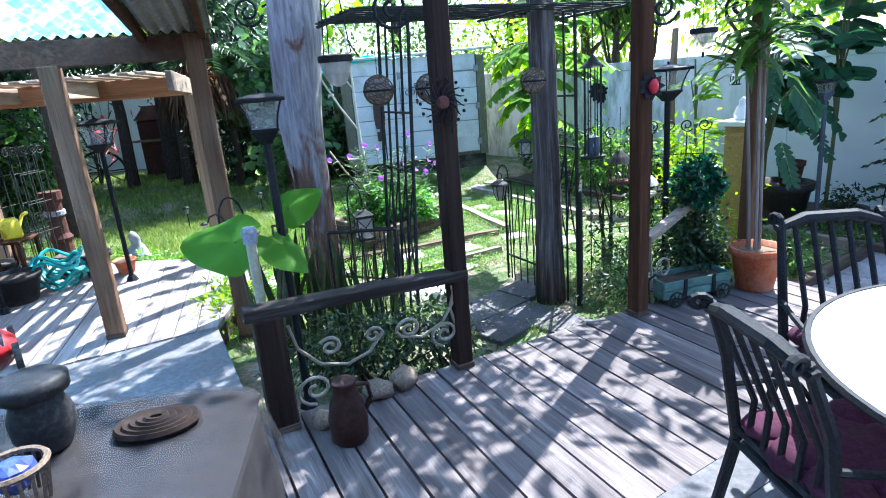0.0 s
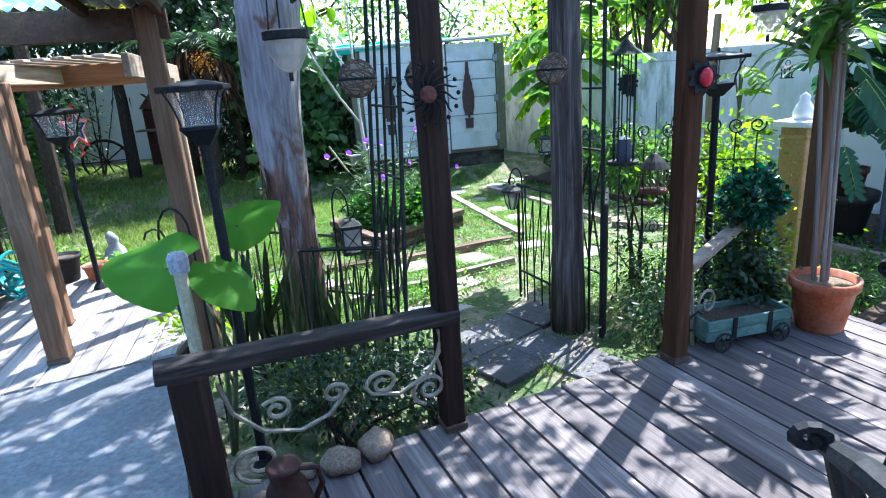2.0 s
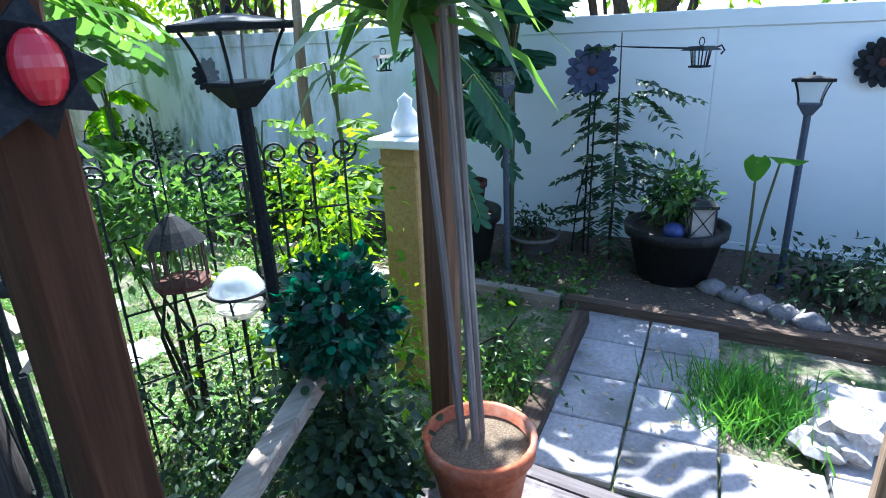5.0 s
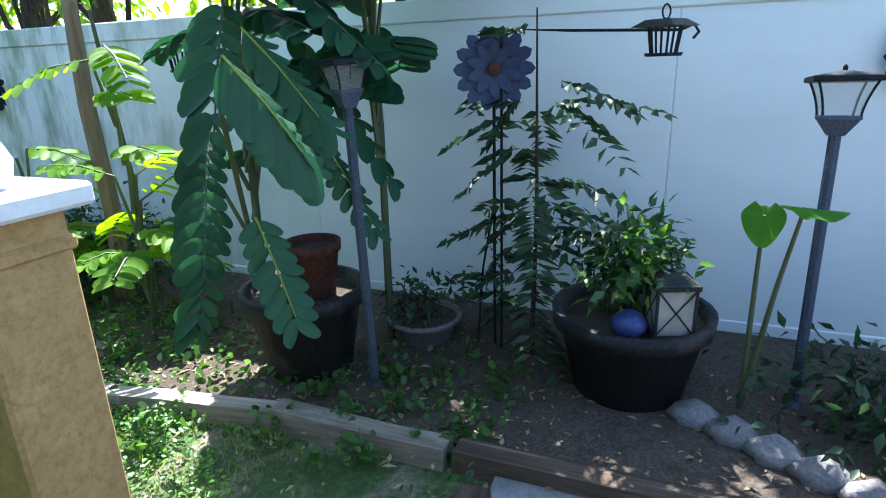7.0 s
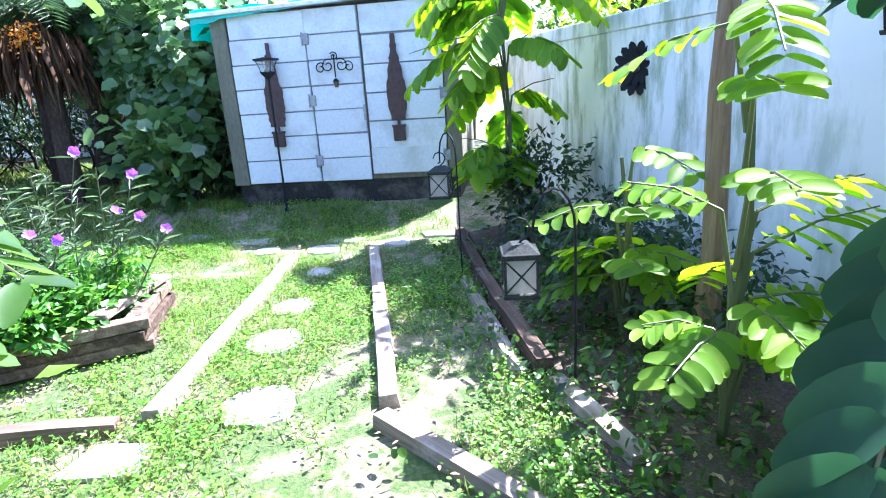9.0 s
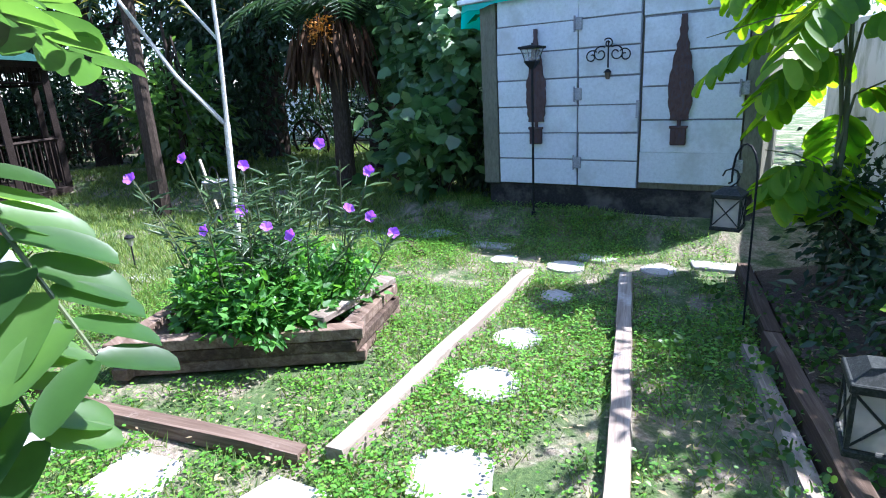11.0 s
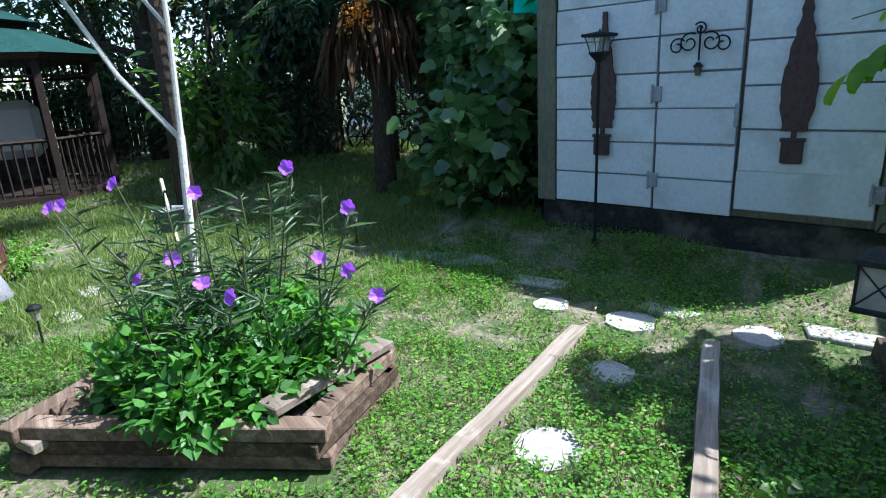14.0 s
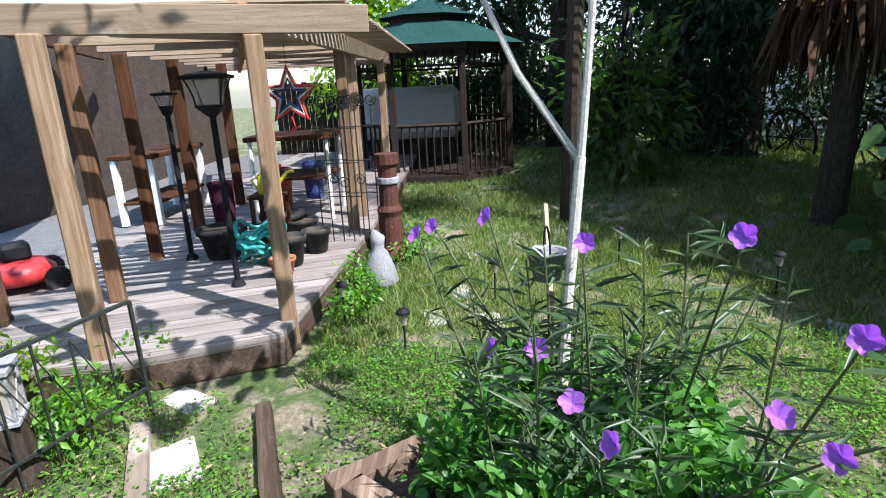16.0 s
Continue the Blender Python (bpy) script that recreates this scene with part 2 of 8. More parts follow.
M_GALV = surface("galvanised_sheet", (0.32, 0.35, 0.38), (0.48, 0.52, 0.56), (0.62, 0.66, 0.7), 3.0, 0.4, 0.6)
M_HOUSE = surface("brown_house_stucco", (0.04, 0.03, 0.026), (0.07, 0.055, 0.047), (0.11, 0.09, 0.078), 5.0, 0.9)
M_FAR_WALL = surface("pale_far_wall", (0.66, 0.68, 0.72), (0.74, 0.76, 0.8), (0.8, 0.82, 0.85), 2.0, 0.8)
M_CLOTH = surface("taupe_tablecloth", (0.014, 0.0115, 0.011), (0.028, 0.023, 0.022), (0.052, 0.045, 0.043), 3.0, 0.85)
# Jug brown, darkened for the shade it stands in by the railing.
M_JUG = surface("shade_darkened_glaze", (0.014, 0.007, 0.006), (0.03, 0.014, 0.012), (0.055, 0.028, 0.024), 6.0, 0.5)
# Darker copy of the paver: shade round the arch put into its colour.
M_PATH = surface("shaded_concrete_paver", (0.07, 0.068, 0.075), (0.125, 0.118, 0.125), (0.2, 0.19, 0.195), 7.0, 0.9, stain=(0.06, 0.065, 0.05), stain_scale=2.2, tint=0.2)
M_LAMP_POLE = surface("blue_grey_lamp_paint", (0.035, 0.045, 0.07), (0.07, 0.085, 0.12), (0.12, 0.14, 0.18), 14.0, 0.6)
M_BED_STONE = surface("grey_bed_stone", (0.12, 0.11, 0.115), (0.22, 0.205, 0.21), (0.33, 0.31, 0.31), 12.0, 0.9, relief=0.6)
M_PURPLE = surface("plum_cushion_cloth", (0.025, 0.007, 0.015), (0.055, 0.015, 0.033), (0.09, 0.03, 0.06), 10.0, 0.9)
M_RED = surface("red_enamel", (0.35, 0.02, 0.025), (0.5, 0.035, 0.04), (0.6, 0.08, 0.07), 8.0, 0.3)
M_WHITE = surface("white_enamel", (0.65, 0.65, 0.65), (0.74, 0.74, 0.74), (0.8, 0.8, 0.8), 8.0, 0.45, tint=0.05)
M_BLUE = surface("blue_enamel", (0.02, 0.03, 0.12), (0.04, 0.06, 0.22), (0.08, 0.11, 0.34), 8.0, 0.4)
M_NAVY = surface("navy_painted_tin", (0.008, 0.016, 0.05), (0.016, 0.032, 0.095), (0.035, 0.065, 0.16), 12.0, 0.45)
M_YELLOW = surface("yellow_plastic", (0.5, 0.4, 0.01), (0.68, 0.55, 0.02), (0.75, 0.63, 0.06), 6.0, 0.4)
M_TEAL = surface("teal_plastic", (0.02, 0.22, 0.2), (0.04, 0.36, 0.34), (0.1, 0.5, 0.46), 6.0, 0.4)
M_GREYSTONE = surface("grey_cast_stone", (0.16, 0.165, 0.19), (0.3, 0.31, 0.35), (0.46, 0.47, 0.51), 14.0, 0.85)
M_RATTAN = surface("brown_rattan", (0.05, 0.035, 0.025), (0.13, 0.095, 0.068), (0.24, 0.185, 0.14), 24.0, 0.7)
M_BAMBOO = surface("pale_cane", (0.28, 0.25, 0.16), (0.44, 0.40, 0.28), (0.55, 0.51, 0.39), 12.0, 0.6)
M_RUST = surface("rusty_steel", (0.05, 0.035, 0.04), (0.10, 0.065, 0.06), (0.07, 0.08, 0.12), 7.0, 0.65, 0.3, stretch=(1, 1, 0.4))
M_FIBRE = foliage("fibreglass_roof", (0.45, 0.55, 0.66), (0.58, 0.68, 0.78), (0.74, 0.8, 0.85), 0.45, 0.6)
M_GALV_DULL = surface("dull_galvanised_sheet", (0.16, 0.155, 0.15), (0.27, 0.26, 0.25), (0.38, 0.37, 0.36), 3.0, 0.6, 0.3)
M_ORANGE = timber("orange_pine_beam", (0.2, 0.085, 0.035), (0.36, 0.175, 0.08), (0.48, 0.27, 0.14), 20.0, 0.8, (0.3, 0.17, 0.1), 0.68)
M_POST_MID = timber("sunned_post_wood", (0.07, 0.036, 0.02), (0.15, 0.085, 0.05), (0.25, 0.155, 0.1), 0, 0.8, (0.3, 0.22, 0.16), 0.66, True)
M_GLASS = glass("lamp_glass")
M_FROST = glass("frosted_glass", (0.5, 0.46, 0.42), 0.35, 0.5)
M_LAMP_GLASS = glass("seeded_lamp_glass", (0.5, 0.53, 0.55), 0.15, 0.28)
# Whitish tint and high alpha paint the sky mirrored in the tabletop.
M_TABLE_GLASS = glass("pebbled_table_glass", (0.66, 0.78, 0.8), 0.12, 0.85)
M_CLEAR_SHEET = glass("clear_vinyl_sheet", (0.05, 0.05, 0.055), 0.3, 0.3)
M_DOME = glass("clear_dome_plastic", (0.6, 0.66, 0.72), 0.08, 0.5)
M_RED_GLASS = glass("red_glass", (0.6, 0.03, 0.05), 0.1, 0.85)
# Shell tan, lowered to carry the shade under the railing.
M_PEBBLE = surface("shaded_shell_and_pebble", (0.1, 0.07, 0.05), (0.2, 0.15, 0.11), (0.36, 0.3, 0.25), 15.0, 0.6)

F_BIG = foliage("broad_leaf_green", (0.025, 0.06, 0.018), (0.05, 0.12, 0.03), (0.10, 0.20, 0.045), 0.35, 0.5)
F_MINT = foliage("mint_green", (0.028, 0.1, 0.018), (0.06, 0.19, 0.034), (0.13, 0.32, 0.065), 0.45, 0.4)
# Bluish dark tone paints the shade these fronds hang in.
F_SENNA = foliage("shaded_candle_bush_green", (0.014, 0.052, 0.026), (0.024, 0.076, 0.038), (0.04, 0.11, 0.052), 0.5, 0.22, 0.25)
F_EAR = foliage("elephant_ear_green", (0.03, 0.11, 0.012), (0.045, 0.15, 0.015), (0.07, 0.19, 0.02), 0.6, 0.4, 0.1)
# Sunlit copy of the leaf green; the sunshine is in the colour.
F_BRIGHT = foliage("sunlit_leaf_green", (0.06, 0.14, 0.02), (0.12, 0.25, 0.03), (0.23, 0.36, 0.05), 0.5, 0.6, 0.2)
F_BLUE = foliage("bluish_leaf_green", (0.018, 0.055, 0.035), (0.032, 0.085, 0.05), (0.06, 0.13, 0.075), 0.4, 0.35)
# Dark green, also the shaded copy for weeds, hedges and trees.
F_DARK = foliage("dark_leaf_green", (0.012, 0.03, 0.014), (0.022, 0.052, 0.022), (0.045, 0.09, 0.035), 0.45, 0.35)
F_GRASS = foliage("lawn_green", (0.045, 0.09, 0.018), (0.11, 0.19, 0.045), (0.25, 0.32, 0.10), 0.6, 0.4)
F_CLOVER = foliage("clover_green", (0.035, 0.12, 0.012), (0.09, 0.24, 0.028), (0.18, 0.37, 0.05), 0.4, 0.4)
F_DRY = foliage("dry_straw", (0.16, 0.12, 0.06), (0.28, 0.22, 0.12), (0.4, 0.33, 0.2), 0.8, 0.2)
F_IVY = foliage("plastic_ivy_green", (0.004, 0.022, 0.012), (0.008, 0.05, 0.028), (0.02, 0.17, 0.10), 0.3, 0.2)
F_SNAKE = foliage("sansevieria_green", (0.006, 0.014, 0.006), (0.014, 0.028, 0.011), (0.04, 0.06, 0.025), 0.45, 0.15)
F_PURPLE = foliage("purple_petal", (0.24, 0.06, 0.48), (0.34, 0.1, 0.62), (0.46, 0.18, 0.74), 0.5, 0.4)
F_STEM = foliage("green_stem", (0.05, 0.07, 0.03), (0.09, 0.11, 0.05), (0.14, 0.15, 0.08), 0.6, 0.1)
# Greens raised to paint sunlight and sky glint on the leaves.
F_BROAD = foliage("glossy_broad_leaf", (0.03, 0.075, 0.028), (0.07, 0.155, 0.055), (0.19, 0.32, 0.13), 0.3, 0.45, 0.7)
F_DEAD = foliage("dead_frond_brown", (0.03, 0.019, 0.012), (0.075, 0.045, 0.028), (0.14, 0.09, 0.055), 0.85, 0.15, 0.1)
F_SEED = foliage("orange_seed", (0.4, 0.14, 0.015), (0.55, 0.24, 0.03), (0.65, 0.34, 0.05), 0.5, 0.2)
F_RUELLIA = foliage("ruellia_green", (0.022, 0.05, 0.024), (0.05, 0.095, 0.045), (0.12, 0.18, 0.095), 0.4, 0.35)
F_RIB = foliage("yellow_green_rib", (0.16, 0.24, 0.04), (0.24, 0.33, 0.06), (0.32, 0.42, 0.1), 0.5, 0.2)
F_FROND = foliage("palm_frond", (0.07, 0.10, 0.02), (0.14, 0.17, 0.035), (0.3, 0.27, 0.06), 0.5, 0.4)

# ground: bare soil and thin turf
M_GROUND, nt, n, l, p = nodes_of("turf_and_soil")
v = coords(nt, 1.0, jitter=False)
fine, mid, broad = noise_tex(nt, v, 38.0, 8.0, 0.75), noise_tex(nt, v, 3.2, 6.0, 0.65, 0.5), noise_tex(nt, v, 0.55, 4.0, 0.6)
soil = ramp(nt, fine, [(0.3, (0.11, 0.087, 0.06)), (0.5, (0.23, 0.19, 0.14)), (0.7, (0.4, 0.35, 0.275))])
turf = ramp(nt, fine, [(0.3, (0.025, 0.05, 0.012)), (0.5, (0.055, 0.1, 0.024)), (0.7, (0.12, 0.165, 0.05))])
c = mix_col(nt, ramp(nt, mid, [(0.4, (0, 0, 0)), (0.54, (1, 1, 1))]), soil, turf)
l.new(c, p.inputs["Base Color"])
p.inputs["Roughness"].default_value = 0.95
bump(nt, fine, p, 0.9, 0.02)


# ---- mesh helpers ----
def finish(bm, name, material, parent=None, label="", smooth=False, m=None):
    me = bpy.data.meshes.new(name)
    if smooth:
        for fc in bm.faces:
            fc.smooth = True
    bm.to_mesh(me)
    bm.free()
    me.materials.append(material)
    ob = new(name, me)
    if parent is not None:
        ob.parent = parent
    if m is not None:
        ob.matrix_local = m
    if label:
        ob["label"] = label
    return ob


def part(name, bm, material, parent, label="", smooth=False):
    return finish(bm, name, material, parent, label, smooth)


def thing(name, m, label, category, group="", kind=""):
    """An Empty at the base of a thing."""
    ob = new(name)
    ob.empty_display_size = 0.1
    ob.matrix_world = m
    return tagged(ob, label, category, group, kind)


def B():
    return bmesh.new()


def box(bm, c, s, m=None, bevel=0.0):
    r = bmesh.ops.create_cube(bm, size=1.0, matrix=(m or Matrix()) @ Matrix.LocRotScale(c, None, s))
    if bevel:
        es = list({e for v_ in r["verts"] for e in v_.link_edges})
        bmesh.ops.bevel(bm, geom=es, offset=bevel, segments=1, affect="EDGES")
    return bm


def tube(bm, pts, r, seg=6, closed=False, caps=True):
    """A round bar along points; r one radius or one for each point."""
    pts = [Vector(q) for q in pts]
    k = len(pts)
    rs = r if isinstance(r, (list, tuple)) else [r] * k
    rings = []
    ref = None
    for i, q in enumerate(pts):
        a = pts[(i - 1) % k] if (closed or i) else pts[0]
        b = pts[(i + 1) % k] if (closed or i < k - 1) else pts[-1]
        d = (b - a).normalized()
        if ref is None:
            ref = Vector((0, 0, 1)) if abs(d.z) < 0.9 else Vector((1, 0, 0))
        s = d.cross(ref)
        s = s.normalized() if s.length > 1e-5 else d.orthogonal().normalized()
        ref = s.cross(d).normalized()
        rings.append([bm.verts.new(q + rs[i] * (math.cos(2 * math.pi * j / seg) * s + math.sin(2 * math.pi * j / seg) * ref)) for j in range(seg)])
    for i in range(k if closed else k - 1):
        A, C_ = rings[i], rings[(i + 1) % k]
        for j in range(seg):
            bm.faces.new((A[j], A[(j + 1) % seg], C_[(j + 1) % seg], C_[j]))
    if caps and not closed:
        bm.faces.new(rings[0][::-1])
        bm.faces.new(rings[-1])
    return bm


def lathe(bm, profile, seg=20, c=(0, 0, 0)):
    """Turn (radius, height) pairs about the upright axis."""
    rings = [[bm.verts.new((c[0] + r * math.cos(2 * math.pi * j / seg), c[1] + r * math.sin(2 * math.pi * j / seg), c[2] + z)) for j in range(seg)] for r, z in profile]
    for A, C_ in zip(rings, rings[1:]):
        for j in range(seg):
            bm.faces.new((A[j], A[(j + 1) % seg], C_[(j + 1) % seg], C_[j]))
    if profile[0][0] > 1e-4:
        bm.faces.new(rings[0][::-1])
    if profile[-1][0] > 1e-4:
        bm.faces.new(rings[-1])
    return bm


def ball(bm, c, r, seg=12, squash=(1, 1, 1), wobble=0.0):
    res = bmesh.ops.create_uvsphere(bm, u_segments=seg, v_segments=max(6, seg // 2), radius=1.0)
    for v_ in res["verts"]:
        k = 1 + wobble * noise.noise(v_.co * 1.7 + Vector(c) * 3)
        v_.co = Vector(c) + Vector((v_.co.x * squash[0], v_.co.y * squash[1], v_.co.z * squash[2])) * r * k
    return bm


def prism(bm, poly, z0, z1):
    lo = [bm.verts.new((x, y, z0)) for x, y in poly]
    hi = [bm.verts.new((x, y, z1)) for x, y in poly]
    k = len(poly)
    bm.faces.new(hi)
    bm.faces.new(lo[::-1])
    for i in range(k):
        bm.faces.new((lo[i], lo[(i + 1) % k], hi[(i + 1) % k], hi[i]))
    bmesh.ops.recalc_face_normals(bm, faces=bm.faces)
    return bm


def frustum(bm, z0, s0, z1, s1, c=(0, 0), seg=4):
    """A tapered square (or many-sided) solid."""
    def ring(z, s):
        if seg == 4:
            return [bm.verts.new((c[0] + a * s, c[1] + b * s, z)) for a, b in ((-1, -1), (1, -1), (1, 1), (-1, 1))]
        return [bm.verts.new((c[0] + s * math.cos(2 * math.pi * (j + 0.5) / seg), c[1] + s * math.sin(2 * math.pi * (j + 0.5) / seg), z)) for j in range(seg)]
    a, b = ring(z0, s0), ring(z1, s1)
    k = len(a)
    bm.faces.new(a[::-1])
    bm.faces.new(b)
    for i in range(k):
        bm.faces.new((a[i], a[(i + 1) % k], b[(i + 1) % k], b[i]))
    return bm


def spiral(c, r0, r1, a0, turns, steps=22, plane="xz"):
    out = []
    for i in range(steps + 1):
        s = i / steps
        r, a = r0 + (r1 - r0) * s, a0 + turns * 2 * math.pi * s
        u_, w_ = r * math.cos(a), r * math.sin(a)
        out.append((c[0] + u_, c[1], c[2] + w_) if plane == "xz" else (c[0] + u_, c[1] + w_, c[2]))
    return out


def clip_poly(poly, nx, ny, d):
    """Keep the side of a polygon where nx x + ny y <= d."""
    out = []
    for (x0, y0), (x1, y1) in zip(poly, poly[1:] + poly[:1]):
        a, b = nx * x0 + ny * y0 - d, nx * x1 + ny * y1 - d
        if a <= 0:
            out.append((x0, y0))
        if a * b < 0:
            s = a / (a - b)
            out.append((x0 + s * (x1 - x0), y0 + s * (y1 - y0)))
    return out


def planks(parent, poly, angle, pitch, gap, top, thick, material, name="plank", rng=None, off=0.0):
    """Boards laid side by side over a convex area, each one a piece."""
    nx, ny = -math.sin(radians(angle)), math.cos(radians(angle))
    ds = [nx * x + ny * y for x, y in poly]
    k = math.floor((min(ds) - off) / pitch)
    rng = rng or random.Random(3)
    while k * pitch + off < max(ds):
        a = k * pitch + off
        q = clip_poly(clip_poly(poly, nx, ny, a + pitch - gap), -nx, -ny, -a)
        k += 1
        if len(q) < 3 or max(x for x, y in q) - min(x for x, y in q) < 0.02:
            continue
        dz = rng.uniform(-0.003, 0.003)
        bm = prism(B(), q, top - thick + dz, top + dz)
        finish(bm, name, material, parent)


U, V = Vector((math.cos(radians(27)), math.sin(radians(27)))), Vector((-math.sin(radians(27)), math.cos(radians(27))))


def uv(u, w, z=0.0):
    """A place from the deck's corner post: along its edge, out into the garden."""
    q = Vector((0.0, 2.83)) + u * U + w * V
    return Vector((q.x, q.y, z))


def uv2(u, w):
    q = uv(u, w)
    return (q.x, q.y)


DECK, PATIO = 0.25, 0.20

# ---- the ground ----
def ground_z(x, y):
    """Height of the uneven yard, which rises a little before the shed."""
    z = 0.025 * noise.noise(Vector((x * 0.7, y * 0.7, 0.3))) + 0.012 * noise.noise(Vector((x * 2.6, y * 2.6, 4.0))) - 0.012
    away = (y - 10.36) * math.cos(radians(14.5)) - (x + 0.82) * math.sin(radians(14.5))
    rise = min(1.0, max(0.0, (away + 0.62) / 0.55))
    return z + 0.19 * rise * rise * (3 - 2 * rise)


bm = B()
fine_x = [-60 + 0.0] + [-14 + 0.35 * i for i in range(66)] + [60]
fine_y = [-60 + 0.0] + [-3 + 0.35 * i for i in range(60)] + [80]
grid = {}
for i, x in enumerate(fine_x):
    for j, y in enumerate(fine_y):
        z = ground_z(x, y)
        if abs(x) > 40 or abs(y) > 40:
            z = -0.05
        grid[i, j] = bm.verts.new((x, y, z))
for i in range(len(fine_x) - 1):
    for j in range(len(fine_y) - 1):
        bm.faces.new((grid[i, j], grid[i + 1, j], grid[i + 1, j + 1], grid[i, j + 1]))
tagged(finish(bm, "ground", M_GROUND, smooth=True), "uneven turf and bare sandy soil of the yard", "ground", kind="structure")
bm = prism(B(), [(-12, 1.6), (-12, 3.2), (-2.94, 3.13), (-1.84, 3.72), uv2(-1.2, -0.02), uv2(-1.2, -6.5), (-5.0, -4.0), (-5.0, 1.6)], -0.05, PATIO - 0.012)
tagged(finish(bm, "pavement", M_CONCRETE), "grey concrete patio slab with dappled shade", "patio", kind="structure")

# the front deck
floor_1 = thing("floor_front_deck", Matrix(), "weathered grey wooden deck of long boards with dark gaps", "deck", kind="structure")
# Solid dark fill under the boards paints the shade in their gaps.
bm = prism(B(), [uv2(-1.18, -1.45), uv2(2.4, -1.15), uv2(2.4, -0.03), uv2(-1.18, -0.03)], 0.0, DECK - 0.05)
part("joist", bm, M_EDGING_DARK, floor_1, "dark fill under the boards, painting shade in their gaps")
bm = prism(B(), [uv2(-1.2, -1.47), uv2(2.42, -1.17), uv2(2.42, -1.36), uv2(-1.2, -1.66)], 0.0, DECK + 0.004)
part("threshold_board", bm, M_CONCRETE, floor_1, "smooth grey border board")
bm = prism(B(), [uv2(-1.2, -1.662), uv2(2.42, -1.362), uv2(2.42, -5.5), uv2(-1.2, -5.5)], 0.0, DECK)
part("slab", bm, M_CONCRETE, floor_1, "grey concrete porch floor")
# the pergola deck
floor_2 = thing("floor_pergola_deck", Matrix(), "pale wooden pergola deck striped with shade", "deck", kind="structure")
PERGOLA = [(-2.94, 3.13), (-1.84, 3.72), (-1.95, 4.80), (-2.27, 5.60), (-4.6, 5.78), (-12.0, 5.9), (-12.0, 3.2)]
bm = prism(B(), [(x + 0.04 * (x < -2.9), y) for x, y in PERGOLA], 0.0, PATIO - 0.05)
part("joist", bm, M_EDGING_DARK, floor_2)
bm = B()
for (x0, y0), (x1, y1) in zip(PERGOLA[1:5], PERGOLA[2:6]):
    d = Vector((x1 - x0, y1 - y0, 0))
    nrm = Vector((d.y, -d.x, 0)).normalized() * 0.02
    ang = math.degrees(math.atan2(d.y, d.x))
    for zc, out in ((0.145, 1), (0.045, 2.4)):
        m = pose((x0 + x1) / 2 - nrm.x * out, (y0 + y1) / 2 - nrm.y * out, zc, 0, 0, ang)
        box(bm, (0, 0, 0), (d.length, 0.035, 0.085), m)
part("fascia", bm, M_DECK_PALE, floor_2, "low wooden step of two boards")

# ---- walls ----
WALL_A, WALL_ANG = Vector((5.2, 5.37)), 122.0
wall = thing("wall_east", pose(WALL_A.x, WALL_A.y, 0, 0, 0, WALL_ANG), "white vinyl fence with a top rail and greenish stains", "fence", kind="structure")
M_WALL_STAIN, nt, n, l, p = nodes_of("white_fence_stained")
v = coords(nt, 1.0, 0, (1.6, 1, 0.45), False)
streak = noise_tex(nt, v, 2.6, 7.0, 0.7)
tc = n.new("ShaderNodeTexCoord")
sep = n.new("ShaderNodeSeparateXYZ")
l.new(tc.outputs["Object"], sep.inputs[0])
mr = n.new("ShaderNodeMapRange")
mr.inputs["From Min"].default_value, mr.inputs["From Max"].default_value = 2.0, 4.2
l.new(sep.outputs["X"], mr.inputs["Value"])
mu = n.new("ShaderNodeMath")
mu.operation = "MULTIPLY"
l.new(mr.outputs[0], mu.inputs[0])
l.new(ramp(nt, streak, [(0.46, (0, 0, 0)), (0.62, (0.85, 0.85, 0.85))]), mu.inputs[1])
base = ramp(nt, noise_tex(nt, coords(nt, 1.0, 0, (0.6, 1, 2.0), False), 1.2, 5.0), [(0.3, (0.68, 0.71, 0.72)), (0.6, (0.75, 0.77, 0.78))])
l.new(mix_col(nt, mu.outputs[0], base, (0.22, 0.29, 0.2)), p.inputs["Base Color"])
p.inputs["Roughness"].default_value = 0.5
for k in range(6):
    x0 = -4.6 + 2.2 * k
    bm = box(B(), (x0 + 1.1, 0, 0.86), (2.194, 0.045, 1.70), None, 0.004)
    part("panel", bm, M_WALL_STAIN, wall)
    part("joint_strip", box(B(), (x0, 0, 0.86), (0.012, 0.03, 1.70)), M_WALL_STAIN, wall)
bm = box(B(), (2.0, 0, 1.775), (13.3, 0.07, 0.13), None, 0.008)
part("top_rail", bm, M_WALL_STAIN, wall)
bm = box(B(), (2.0, 0, 0.03), (13.3, 0.06, 0.10), None, 0.008)
part("bottom_rail", bm, M_WALL_STAIN, wall)

# house behind the camera
bm = B()
box(bm, (-1.0, -3.6, 1.5), (9.0, 0.2, 3.0))
box(bm, (-8.6, 1.45, 1.3), (7.2, 0.2, 2.6))
box(bm, (-5.05, -1.15, 1.4), (0.2, 5.0, 2.8))
box(bm, (3.6, -2.4, 1.5), (0.2, 2.6, 3.0))
tagged(finish(bm, "wall_south", M_HOUSE), "plain brown house wall behind the porch", "wall", kind="structure")
bm = B()
box(bm, (-8.4, 14.9, 1.2), (13.0, 0.2, 2.4))
tagged(finish(bm, "wall_north", M_FAR_WALL), "pale neighbouring wall beyond the yard", "wall", kind="structure")
bm = B()
rng = random.Random(8)
for k in range(90):
    x = -14 + k * 0.135
    if -9.3 < x < -4.5:
        continue
    box(bm, (x, 11.9 + 0.02 * math.sin(k), 0.8 + rng.uniform(-0.03, 0.03)), (0.125, 0.02, 1.6))
